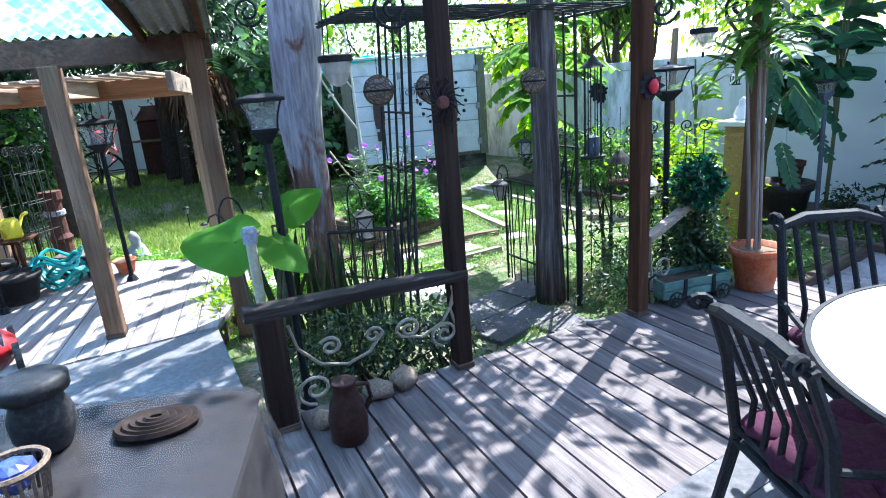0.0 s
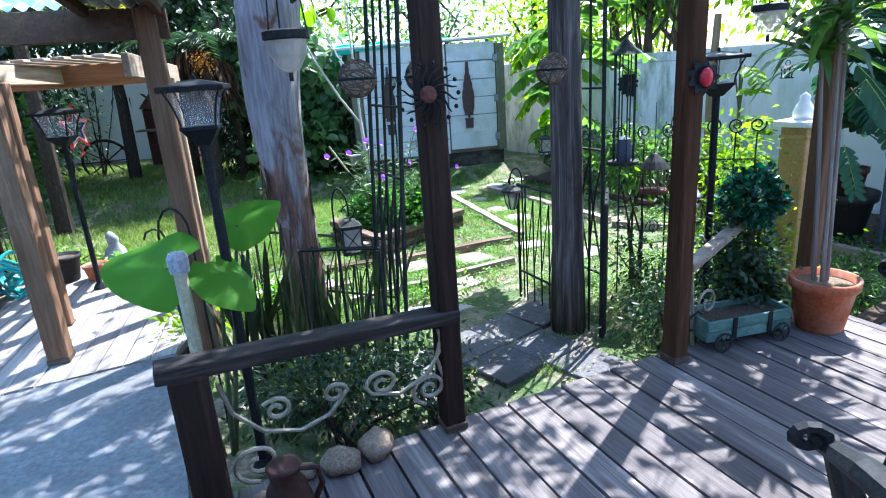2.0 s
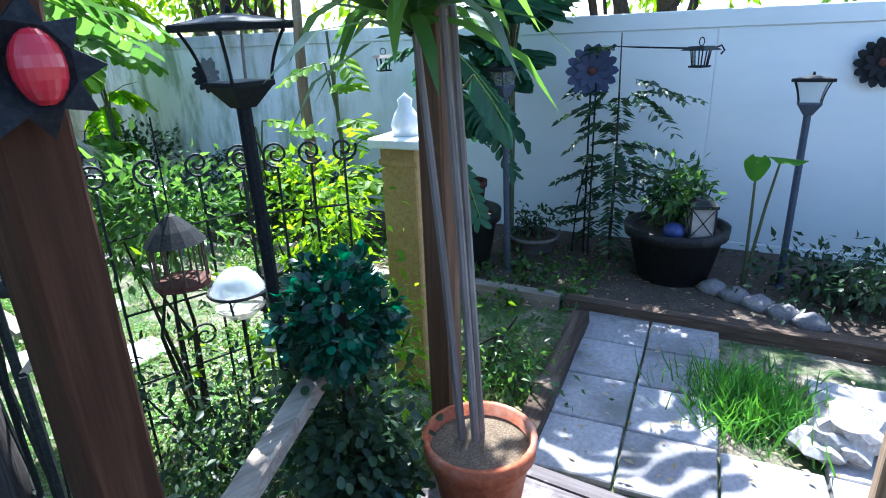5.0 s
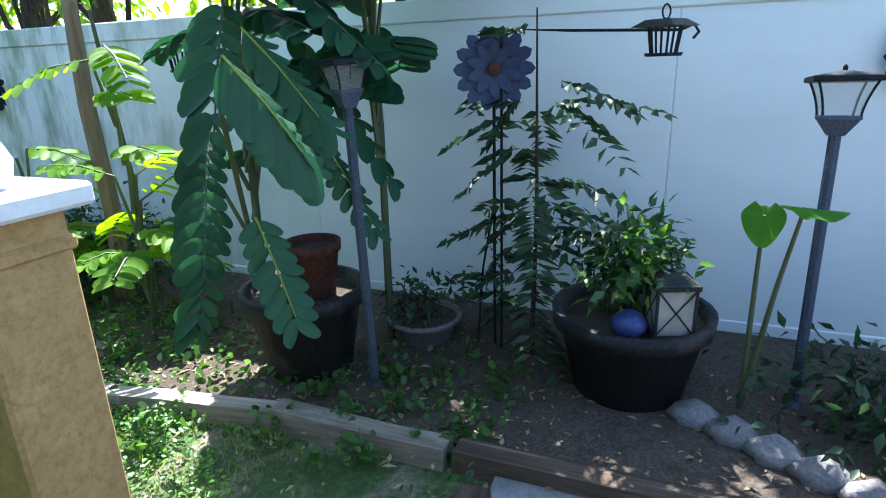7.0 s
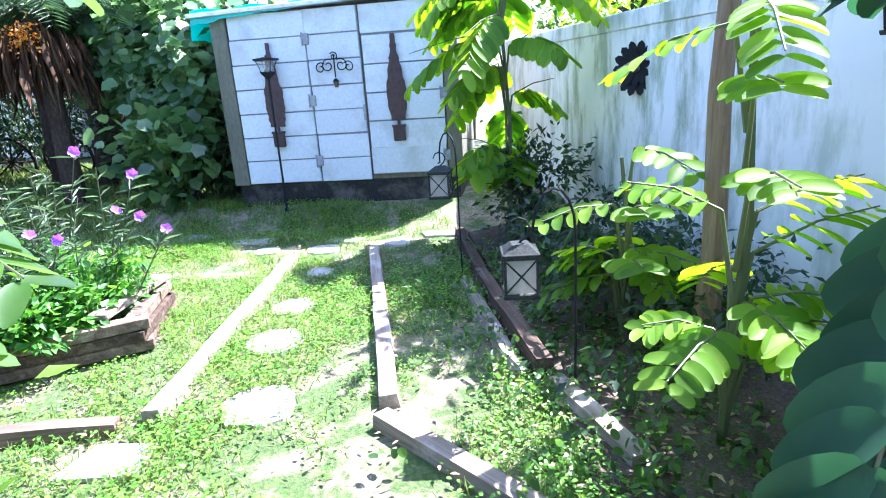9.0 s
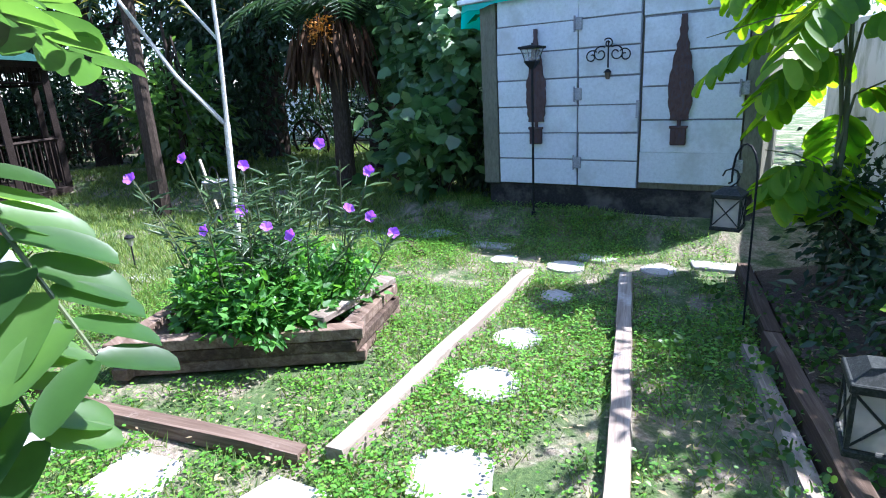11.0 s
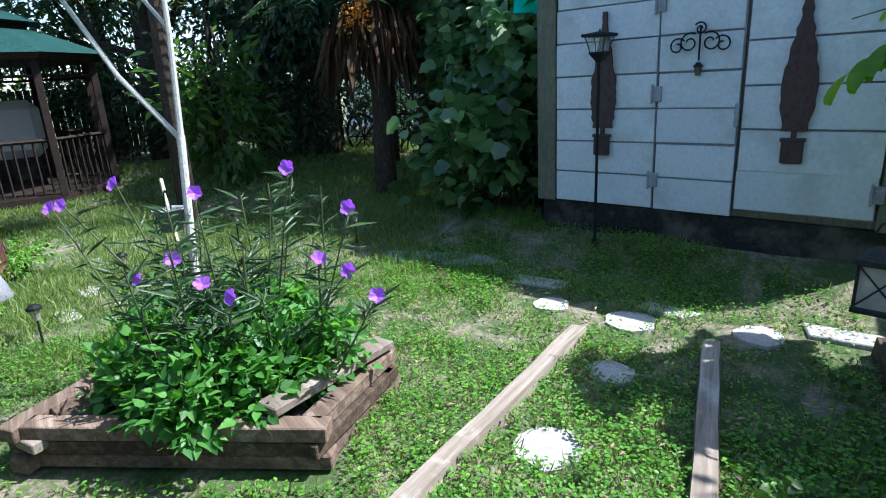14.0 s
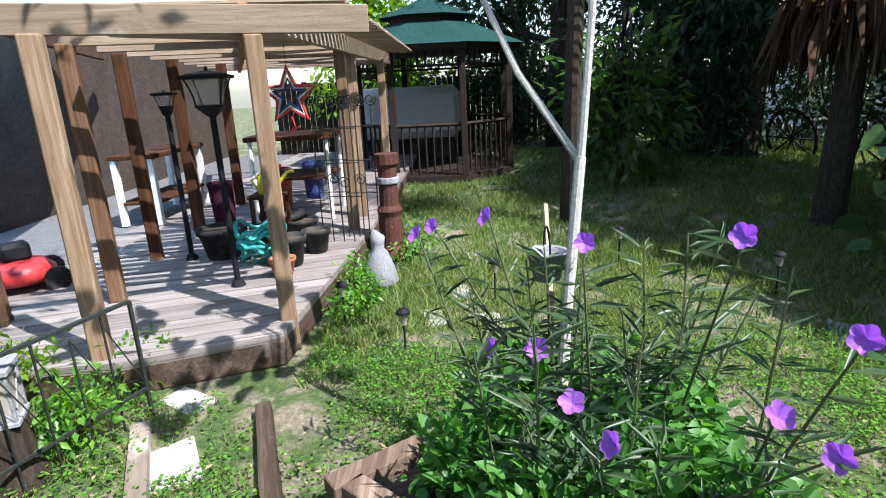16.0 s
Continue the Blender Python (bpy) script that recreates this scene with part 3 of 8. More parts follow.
for k in range(70):
    box(bm, (-13.6, 2.4 + k * 0.135, 0.85 + rng.uniform(-0.03, 0.03)), (0.02, 0.125, 1.7))
bm2 = finish(bm, "fence", M_GAZEBO)
tagged(bm2, "dark weathered board fence under the trees", "fence", kind="structure")


# ---- posts, beams and roofs ----
def square_post(name, x, y, z0, z1, w, material, label, turn=27.0, lean=(0, 0)):
    t = thing(name, pose(x, y, z0, 0, 0, turn), label, "post")
    h = z1 - z0
    bm = box(B(), (0, 0, h / 2), (w, w, h), None, 0.008)
    for v_ in bm.verts:
        v_.co.x += lean[0] * v_.co.z
        v_.co.y += lean[1] * v_.co.z
    part("shaft", bm, material, t)
    bm = box(B(), (0, 0, 0.02), (w + 0.006, w + 0.006, 0.036), None, 0.003)
    part("footing", bm, M_EDGING_DARK, t, "dark collar at the foot of the post")
    return t


PA, PB, PH = uv(-0.09, -0.04), (1.09, 3.285), (2.14, 4.02)
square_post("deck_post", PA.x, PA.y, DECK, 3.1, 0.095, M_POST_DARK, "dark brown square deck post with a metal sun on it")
square_post("deck_post", PB[0], PB[1], DECK, 3.1, 0.095, M_POST, "reddish brown square deck post with a red glass flower")
square_post("deck_post", PH[0], PH[1], 0.0, 3.1, 0.095, M_POST_MID, "orange-brown wooden post behind the potted plant")
square_post("deck_post", 3.18, 2.92, 0.0, 3.1, 0.11, M_POST_PALE, "orange-brown wooden post beside the paving")
RP = uv(-1.1, -0.08)
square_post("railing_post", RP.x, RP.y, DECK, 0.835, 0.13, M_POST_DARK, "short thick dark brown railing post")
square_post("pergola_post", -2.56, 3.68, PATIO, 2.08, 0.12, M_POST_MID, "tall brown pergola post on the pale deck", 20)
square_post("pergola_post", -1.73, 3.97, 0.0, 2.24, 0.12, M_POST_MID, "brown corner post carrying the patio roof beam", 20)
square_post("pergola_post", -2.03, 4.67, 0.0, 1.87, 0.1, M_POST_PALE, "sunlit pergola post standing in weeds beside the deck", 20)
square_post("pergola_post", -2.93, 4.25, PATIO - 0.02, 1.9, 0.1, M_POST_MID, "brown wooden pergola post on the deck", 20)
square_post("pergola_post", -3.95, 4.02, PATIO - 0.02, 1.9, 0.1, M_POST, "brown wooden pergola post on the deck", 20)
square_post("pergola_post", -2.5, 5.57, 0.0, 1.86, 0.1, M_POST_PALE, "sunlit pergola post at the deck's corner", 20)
# Outer posts pale as if sunlit, inner ones brown as if shaded.
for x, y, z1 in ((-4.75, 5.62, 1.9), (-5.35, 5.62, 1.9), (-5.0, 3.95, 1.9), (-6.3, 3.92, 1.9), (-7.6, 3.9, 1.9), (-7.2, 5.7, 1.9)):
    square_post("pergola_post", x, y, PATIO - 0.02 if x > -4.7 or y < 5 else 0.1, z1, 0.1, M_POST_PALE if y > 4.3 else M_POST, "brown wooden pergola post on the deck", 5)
# pergola frame
t = thing("pergola_roof", pose(0, 0, 1.87), "pale wooden pergola roof of beams and close slats", "pergola")


def beam(parent, a, b, w, h, material, name="beam", zc=0.0, label=""):
    a, b = Vector(a), Vector(b)
    d = b - a
    ang, tilt = math.degrees(math.atan2(d.y, d.x)), -math.degrees(math.asin(d.z / d.length))
    q = (a + b) / 2
    bm = box(B(), (0, 0, 0), (d.length, w, h), pose(q.x, q.y, q.z + zc, 0, tilt, ang), 0.005)
    return part(name, bm, material, parent, label)


beam(t, (-2.08, 4.28, 0.085), (-2.7, 6.18, 0.06), 0.045, 0.15, M_BEAM, "front_fascia", 0, "broad pale front board")
beam(t, (-2.52, 5.53, 0.07), (-8.6, 3.32, 0.07), 0.05, 0.175, M_ORANGE, "orange_beam", 0, "fresh orange-brown pine beam")
beam(t, (-2.62, 5.66, 0.07), (-9.0, 5.7, 0.07), 0.05, 0.15, M_BEAM, "side_beam")
for k in range(10):
    x = -2.95 - 0.62 * k
    beam(t, (x, 4.2 - 0.12 * k, 0.08), (x - 0.35, 5.6, 0.08), 0.05, 0.13, M_BEAM, "rafter")
for k in range(42):
    x_in = -2.42 - 0.145 * k
    beam(t, (x_in, 4.55, 0.172), (x_in - 0.33, 6.05, 0.172), 0.085, 0.022, M_BEAM, "slat")
# patio roof of sheet metal
t = thing("patio_roof", pose(0, 0, 2.15), "corrugated translucent patio roof on a dark brown beam", "roof")
beam(t, (-1.62, 4.0, 0.0), (-7.4, 1.9, 0.0), 0.06, 0.165, M_BEAM_BROWN, "header_beam")
ED, EB = Vector((-0.94, -0.342, 0)), Vector((0.342, -0.94, 0.075))


def sheet(s0, s1, material, label, depth=4.1):
    bm = B()
    cols = []
    for i in range(int((s1 - s0) / 0.0125) + 1):
        s = s0 + 0.0125 * i
        q = Vector((-1.62, 4.06, 0.11 + 0.014 * math.sin(s * 2 * math.pi / 0.076))) + ED * s
        cols.append([bm.verts.new(q), bm.verts.new(q + EB * depth)])
    for a, b in zip(cols, cols[1:]):
        bm.faces.new((a[0], b[0], b[1], a[1]))
    mod = part("roof_sheet", bm, material, t, label).modifiers.new("thickness", "SOLIDIFY")
    mod.thickness = 0.004


sheet(0.0, 0.42, M_GALV_DULL, "dull galvanised corrugated sheet")
sheet(0.43, 5.6, M_FIBRE, "bluish translucent corrugated sheet")
for s in (0.05, 0.42, 1.9, 3.4):
    q = Vector((-1.62, 4.02, 0.07)) + ED * s
    beam(t, q, q + EB * 4.0, 0.045, 0.06, M_POST, "roof_rafter")


# ---- the shed ----
def shed():
    t = thing("shed", pose(-1.83, 10.10, 0, 0, 0, 14.5), "white painted plank shed with double doors under a teal tarp", "shed")
    bm = box(B(), (1.31, 0.95, 1.3), (2.58, 1.84, 1.76), None, 0.01)
    part("body", bm, M_TRIM, t, "olive green shed body")
    # Solid block; its black stands for the shaded gap between the skids.
    bm = box(B(), (1.31, 0.86, 0.22), (2.5, 1.7, 0.40))
    part("skid", bm, M_BLACK_TUB, t, "dark block for the skids and the shaded gap under the shed")
    for x, w in ((0.10, 0.17), (2.53, 0.15)):
        bm = box(B(), (x, 0.0, 1.3), (w, 0.05, 1.76), None, 0.006)
        part("trim_board", bm, M_TRIM, t, "olive corner board")
    rs = random.Random(4)
    for x0, x1, rows, zb in ((0.20, 1.03, 7, 0.43), (1.04, 1.60, 7, 0.43), (1.62, 2.44, 6, 0.48)):
        # Grey backing paints the shadow in the grooves between the planks.
        leaf = part("door", box(B(), ((x0 + x1) / 2, 0.012, (zb + 2.21) / 2), (x1 - x0, 0.03, 2.21 - zb)), M_GREYSTONE, t, "white plank door leaf, grey behind to paint groove shadow")
        h = (2.21 - zb) / rows
        for k in range(rows):
            bm = box(B(), ((x0 + x1) / 2, -0.014, zb + h * (k + 0.5)), (x1 - x0 - 0.006, 0.022, h - 0.013), pose(0, 0, 0, 0, rs.uniform(-0.25, 0.25), 0), 0.003)
            part("plank", bm, M_SHED, leaf)
    for x, zs in ((1.035, (0.66, 1.30, 1.92)), (2.44, (0.66, 1.30, 1.95))):
        for z in zs:
            bm = B()
            box(bm, (x, -0.035, z), (0.075, 0.02, 0.11), None, 0.004)
            tube(bm, [(x - 0.03, -0.05, z - 0.07), (x - 0.03, -0.05, z + 0.07)], 0.009)
            part("hinge", bm, M_GREYSTONE, t, "grey steel hinge")
    bm = box(B(), (1.598, -0.05, 1.15), (0.03, 0.03, 0.16), None, 0.006)
    part("latch", bm, M_GREYSTONE, t)
    bm = box(B(), (1.31, 0.92, 2.225), (2.9, 1.9, 0.05), pose(0, 0, 0, 2.0, -1.5, 0), 0.01)
    part("roof", bm, M_GALV, t, "pale flat roof edge")
    bm = B()
    rs2 = random.Random(2)
    k = 26
    top = [bm.verts.new((-0.14 + 2.2 * i / k, -0.07, 2.27 + 0.015 * math.sin(i) + 0.03 * i / k)) for i in range(k + 1)]
    low = [bm.verts.new((-0.16 + 2.2 * i / k, -0.09, 2.10 + 0.17 * (i / k) ** 0.5 + rs2.uniform(-0.012, 0.012))) for i in range(k + 1)]
    far = [bm.verts.new((-0.14 + 2.2 * i / k, 1.9, 2.31 + 0.02 * math.sin(i * 1.3))) for i in range(k + 1)]
    side = [bm.verts.new((-0.17, -0.09 + 0.28 * i, 1.98 + 0.02 * math.sin(i * 2.0))) for i in range(8)]
    stop = [bm.verts.new((-0.15, -0.07 + 0.28 * i, 2.275)) for i in range(8)]
    for A, C_ in ((top, low), (far, top), (stop, side)):
        for i in range(len(A) - 1):
            bm.faces.new((A[i], A[i + 1], C_[i + 1], C_[i]))
    part("tarp", bm, M_TARP, t, "crumpled teal tarpaulin")


shed()


def cypress_art(s):
    q = pose(-1.83, 10.10, 0, 0, 0, 14.5) @ pose(s, -0.045, 0.83)
    t = thing("metal_cypress", q, "rusty blue metal cypress wall ornament on the shed door", "wall ornament", "cypress ornaments")
    rs = random.Random(int(s * 100))
    bm = B()
    left, right = [], []
    for i in range(23):
        k = i / 22
        w = 0.015 + 0.085 * math.sin(math.pi * min(1, k * 0.8 + 0.22)) ** 0.8 * (1 - 0.75 * max(0, k - 0.35) / 0.65)
        w += rs.uniform(-0.008, 0.008)
        left.append((-w, 0.22 + 0.86 * k))
        right.append((w, 0.22 + 0.86 * k))
    ring = left + right[::-1]
    f0 = [bm.verts.new((x, -0.012, z)) for x, z in ring]
    f1 = [bm.verts.new((x, 0.012, z)) for x, z in ring]
    bm.faces.new(f0)
    bm.faces.new(f1[::-1])
    for i in range(len(ring)):
        bm.faces.new((f0[i], f1[i], f1[(i + 1) % len(ring)], f0[(i + 1) % len(ring)]))
    bmesh.ops.recalc_face_normals(bm, faces=bm.faces)
    part("crown", bm, M_RUST, t)
    part("trunk", box(B(), (0, 0, 0.19), (0.03, 0.02, 0.08)), M_RUST, t)
    bm = B()
    box(bm, (0, -0.01, 0.08), (0.13, 0.03, 0.15), None, 0.008)
    box(bm, (0, -0.012, 0.16), (0.15, 0.035, 0.025), None, 0.005)
    part("planter", bm, M_RUST, t)


cypress_art(0.62)
cypress_art(1.95)
q = pose(-1.83, 10.10, 0, 0, 0, 14.5) @ pose(1.32, -0.05, 1.42)
t = thing("scroll_sconce", q, "black scrolled iron wall sconce with a small lantern", "wall lamp")
bm = B()
for sx in (-1, 1):
    tube(bm, [(sx * x, 0, z) for x, _, z in spiral((0.07, 0, 0.22), 0.02, 0.07, 0.3, 1.3)], 0.006, 5)
    tube(bm, [(sx * x, 0, z) for x, _, z in spiral((0.15, 0, 0.2), 0.015, 0.06, 1.2, 1.2)], 0.006, 5)
tube(bm, [(0, 0, 0.1), (0, 0, 0.33)], 0.007, 5)
tube(bm, spiral((0, 0, 0.31), 0.01, 0.045, 0.0, 1.4), 0.006, 5)
part("scroll", bm, M_BLACK, t)
bm = B()
frustum(bm, 0.0, 0.013, 0.06, 0.022)
part("lantern_glass", bm, M_RATTAN, t, "amber lantern glass")
bm = B()
frustum(bm, 0.06, 0.03, 0.09, 0.008)
part("lantern_cap", bm, M_BLACK, t)


# ---- lamps ----
def post_lamp(m, h, w, label, pole_mat=M_BLACK, group="garden post lamps", pole_r=0.022):
    """A solar lamp on a pole: w is the width of its roof."""
    t = thing("post_lamp", m, label, "garden lamp", group)
    hh = w * 0.82
    part("pole", tube(B(), [(0, 0, 0), (0, 0, h - hh - 0.05)], pole_r, 8), pole_mat, t)
    bm = B()
    frustum(bm, 0.0, pole_r * 2.6, 0.05, pole_r * 1.5, seg=8)
    part("base", bm, pole_mat, t)
    z0 = h - hh
    bm = B()
    frustum(bm, z0 - 0.06, pole_r * 1.2, z0, w * 0.27)
    box(bm, (0, 0, z0 + 0.008), (w * 0.58, w * 0.58, 0.016), None, 0.002)
    part("neck", bm, pole_mat, t)
    zt = h - w * 0.2
    for sx, sy in ((-1, -1), (1, -1), (1, 1), (-1, 1)):
        pts = [(sx * w * (0.26 + 0.15 * k ** 1.8), sy * w * (0.26 + 0.15 * k ** 1.8), z0 + (zt - z0) * k) for k in (0, 0.25, 0.5, 0.75, 1)]
        part("corner_bar", tube(B(), pts, w * 0.02, 5), M_BLACK, t)
    for k in range(4):
        bm = B()
        rings = []
        for s in (0.02, 0.35, 0.7, 1.0):
            e = w * (0.255 + 0.15 * s ** 1.8)
            rings.append([bm.verts.new(Matrix.Rotation(k * math.pi / 2, 3, "Z") @ Vector((a * e, -e, z0 + (zt - z0) * s))) for a in (-1, 1)])
        for a, b in zip(rings, rings[1:]):
            bm.faces.new((a[0], a[1], b[1], b[0]))
        g = part("pane", bm, M_LAMP_GLASS, t)
        g.visible_shadow = False
    bm = B()
    box(bm, (0, 0, zt + 0.008), (w, w, 0.022), None, 0.004)
    frustum(bm, zt + 0.018, w * 0.47, zt + w * 0.12, w * 0.3)
    frustum(bm, zt + w * 0.12, w * 0.3, zt + w * 0.17, w * 0.06)
    part("roof", bm, M_BLACK, t)
    bm = B()
    ball(bm, (0, 0, zt + w * 0.2), w * 0.04, 8, (1, 1, 1.6))
    part("finial", bm, M_BLACK, t)
    return t


post_lamp(pose(-0.97, 2.78, 0.05, 0, 0, 15), 1.77, 0.24, "black solar post lamp beside the railing")
post_lamp(pose(1.60, 4.20, 0.0, 0.5, -1.2, 20), 1.79, 0.25, "black solar post lamp behind the deck post")
post_lamp(pose(3.68, 5.63, 0.0, 1.0, -2.0, 0), 1.53, 0.18, "grey-blue solar post lamp standing by the dark tub", M_LAMP_POLE)
post_lamp(pose(4.98, 4.30, 0.0, 0, 4, 30), 1.42, 0.23, "blue-grey solar post lamp against the white fence", M_LAMP_POLE)
post_lamp(pose(-1.83, 10.10, 0, 0, 0, 14.5) @ pose(0.66, -0.22, 0.14), 1.63, 0.2, "slim black lantern on a pole before the shed", M_BLACK, pole_r=0.012)
post_lamp(pose(-3.15, 5.02, PATIO, 0, 0, 10), 1.52, 0.3, "large black post lamp on the pergola deck")
post_lamp(pose(-3.9, 4.35, PATIO, 0, 0, 10), 1.4, 0.16, "small black post lamp on the pergola deck")


def box_lantern(m, w, h, label, frame_mat=M_IRON, hook=True):
    """A four-sided lantern with crossed bars on its panes."""
    t = thing("box_lantern", m, label, "lantern", "white lanterns")
    e = w / 2
    part("base", box(B(), (0, 0, 0.01), (w * 1.08, w * 1.08, 0.02), None, 0.003), frame_mat, t)
    part("cap", frustum(box(B(), (0, 0, h - 0.012), (w * 1.12, w * 1.12, 0.024), None, 0.003), h, e, h + 0.03, e * 0.5), frame_mat, t)
    for sx, sy in ((-1, -1), (1, -1), (1, 1), (-1, 1)):
        part("corner_bar", box(B(), (sx * e * 0.95, sy * e * 0.95, h / 2), (0.011, 0.011, h - 0.03)), frame_mat, t)
    for k in range(4):
        r = Matrix.Rotation(k * math.pi / 2, 4, "Z")
        g = part("pane", box(B(), (0, -e * 0.93, h / 2), (w * 0.9, 0.003, h - 0.045), r), M_FROST, t, "milky glass pane")
        g.visible_shadow = False
        bm = B()
        for s in (-1, 1):
            tube(bm, [r @ Vector((-s * e * 0.88, -e * 0.98, 0.03)), r @ Vector((s * e * 0.88, -e * 0.98, h - 0.03))], 0.0035, 4)
        part("cross_bar", bm, frame_mat, t)
    if hook:
        pts = [(0, 0, h + 0.03)] + [(0.045 * math.sin(a), 0, h + 0.09 - 0.045 * math.cos(a)) for a in (0.8, 1.6, 2.4, 3.14, 3.9, 4.7)]
        part("handle", tube(B(), pts, 0.005, 5), frame_mat, t)
    return t


def hook_pole(m, h, reach, label):
    t = thing("shepherd_hook", m, label, "plant hook")
    pts = [(0, 0, 0), (0, 0, h - reach)] + [(reach / 2 - reach / 2 * math.cos(a), 0, h - reach + reach * math.sin(a)) for a in (0.4, 0.8, 1.2, 1.57, 2.0, 2.5, 3.0)] + [(reach, 0, h - reach - 0.05), (reach + 0.02, 0, h - reach - 0.06)]
    part("rod", tube(B(), pts, 0.006, 6), M_BLACK, t)
    return t


hook_pole(pose(2.40, 7.33, 0.0, 0, 0, 215), 0.98, 0.2, "thin black shepherd hook holding a lantern")
box_lantern(pose(2.21, 7.10, 0.57, 0, 0, 20), 0.135, 0.19, "white box lantern with crossed bars hanging over the border")
box_lantern(pose(1.14, 8.95, 0.57, 0, 0, 10), 0.15, 0.21, "white box lantern hanging from a hook near the shed")
hook_pole(pose(1.30, 8.88, 0.0, 0, 0, 156), 1.06, 0.17, "thin black shepherd hook near the shed")
box_lantern(pose(4.55, 4.66, 0.375, 0, 0, 50), 0.16, 0.24, "white box lantern standing in a planted tub")
box_lantern(pose(-1.42, 3.05, 0.9, 0, 0, 20), 0.14, 0.13, "small dark lantern hanging by the railing")
hook_pole(pose(-1.28, 3.12, 0.0, 0, 0, 200), 1.25, 0.14, "thin black shepherd hook beside the big leaf")
box_lantern(pose(-0.76, 4.24, 0.64, 0, 0, 20), 0.13, 0.2, "small white lantern hanging beside the arch")
hook_pole(pose(-0.88, 4.30, 0.0, 0, 0, -27), 1.08, 0.135, "thin black shepherd hook beside the arch")
box_lantern(pose(1.76, 4.97, 0.52, 0, 0, 30), 0.12, 0.19, "small black-framed lantern among the weeds")
part("stake", tube(B(), [(0, 0, -0.52), (0, 0, 0.0)], 0.008), M_BLACK, [o for o in scene.objects if o.name.startswith("box_lantern") and o.parent is None][-1])
box_lantern(pose(-1.24, 4.72, 0.3, 0, 0, 25), 0.17, 0.25, "grey box lantern on a stump beside the pergola", M_GREYSTONE, False)
t = thing("tree_stump", pose(-1.24, 4.72, 0.0), "dark cut stump holding a lantern", "stump")
part("wood", lathe(B(), [(0.14, 0.0), (0.11, 0.1), (0.10, 0.298), (0.0, 0.299)], 14), M_BARK, t)


def hanging_lantern(m, label):
    """A round-topped solar lantern that hangs from a hook."""
    t = thing("hanging_lantern", m, label, "lantern", "hanging lanterns")
    part("cap", lathe(B(), [(0.085, 0.14), (0.075, 0.155), (0.045, 0.175), (0.02, 0.19), (0.0, 0.195)], 14), M_BLACK, t)
    bm = B()
    for k in range(6):
        a = k * math.pi / 3
        tube(bm, [(0.062 * math.cos(a), 0.062 * math.sin(a), 0.14), (0.05 * math.cos(a), 0.05 * math.sin(a), 0.06), (0.025 * math.cos(a), 0.025 * math.sin(a), 0.0)], 0.004, 4)
    part("ribs", bm, M_BLACK, t)
    g = part("globe", lathe(B(), [(0.02, 0.0), (0.045, 0.06), (0.056, 0.138)], 12), M_FROST, t)
    g.visible_shadow = False
    part("loop", tube(B(), spiral((0, 0, 0.22), 0.025, 0.025, -1.57, 1.0, 10), 0.004, 4), M_BLACK, t)
    return t


hanging_lantern(pose(0.37, 4.82, 0.74), "black solar lantern hanging from a crook at the gate")
hook_pole(pose(0.45, 4.86, 0.0, 0, 0, 200), 1.05, 0.10, "black crook at the arch gate")
for x, y, z in ((4.45, 4.72, 1.60), (3.30, 6.75, 1.60)):
    t = thing("metal_lantern", pose(x, y, z - 0.12), "small black slatted lantern hung before the white fence", "lantern", "hanging lanterns")
    bm = B()
    frustum(bm, 0.0, 0.045, 0.012, 0.048)
    part("base", bm, M_BLACK, t)
    part("cap", frustum(B(), 0.10, 0.085, 0.125, 0.05), M_BLACK, t)
    for k in range(8):
        a = k * math.pi / 4
        part("slat", tube(B(), [(0.045 * math.cos(a), 0.045 * math.sin(a), 0.01), (0.058 * math.cos(a), 0.058 * math.sin(a), 0.1)], 0.005, 4), M_BLACK, t)
    part("loop", tube(B(), spiral((0, 0, 0.15), 0.025, 0.025, -1.57, 1.0, 10), 0.004, 4), M_BLACK, t)
t = thing("hook_arm", pose(4.38, 5.5, 0.0, 0, 0, -60), "long thin black iron arm on a stake by the fence", "plant hook")
part("rod", tube(B(), [(0, 0, 0), (0, 0, 1.62), (0.3, 0, 1.6), (0.75, 0, 1.58), (0.8, 0, 1.6), (0.82, 0, 1.57), (0.8, 0, 1.545)], 0.007, 6), M_BLACK, t)


def bowl_lamp(m, r, label):
    t = thing("hanging_bowl", m, label, "hanging lamp", "hanging bowls")
    part("bowl", lathe(B(), [(0.01, -0.09), (r * 0.5, -0.075), (r * 0.82, -0.03), (r * 0.95, 0.02), (r * 0.9, 0.02), (0.0, -0.06)], 20), M_FROST, t, "milky glass bowl")
    part("rim", lathe(B(), [(r * 0.95, 0.02), (r * 1.06, 0.025), (r * 1.06, 0.05), (r * 0.9, 0.055), (0.0, 0.06)], 20), M_BLACK, t)
    part("drop", tube(B(), [(0, 0, -0.12), (0, 0, -0.085)], 0.008), M_BLACK, t)
    bm = B()
    for k in range(3):
        a = k * 2.1
        tube(bm, [(r * math.cos(a), r * math.sin(a), 0.05), (0, 0, 0.75)], 0.003, 4)
    part("chain", bm, M_BLACK, t)
    return t


bowl_lamp(pose(-0.55, 2.66, 1.90), 0.078, "black-rimmed glass bowl hanging on chains")
bowl_lamp(pose(1.57, 3.6, 1.93), 0.078, "black-rimmed glass bowl hanging by the lamp post")


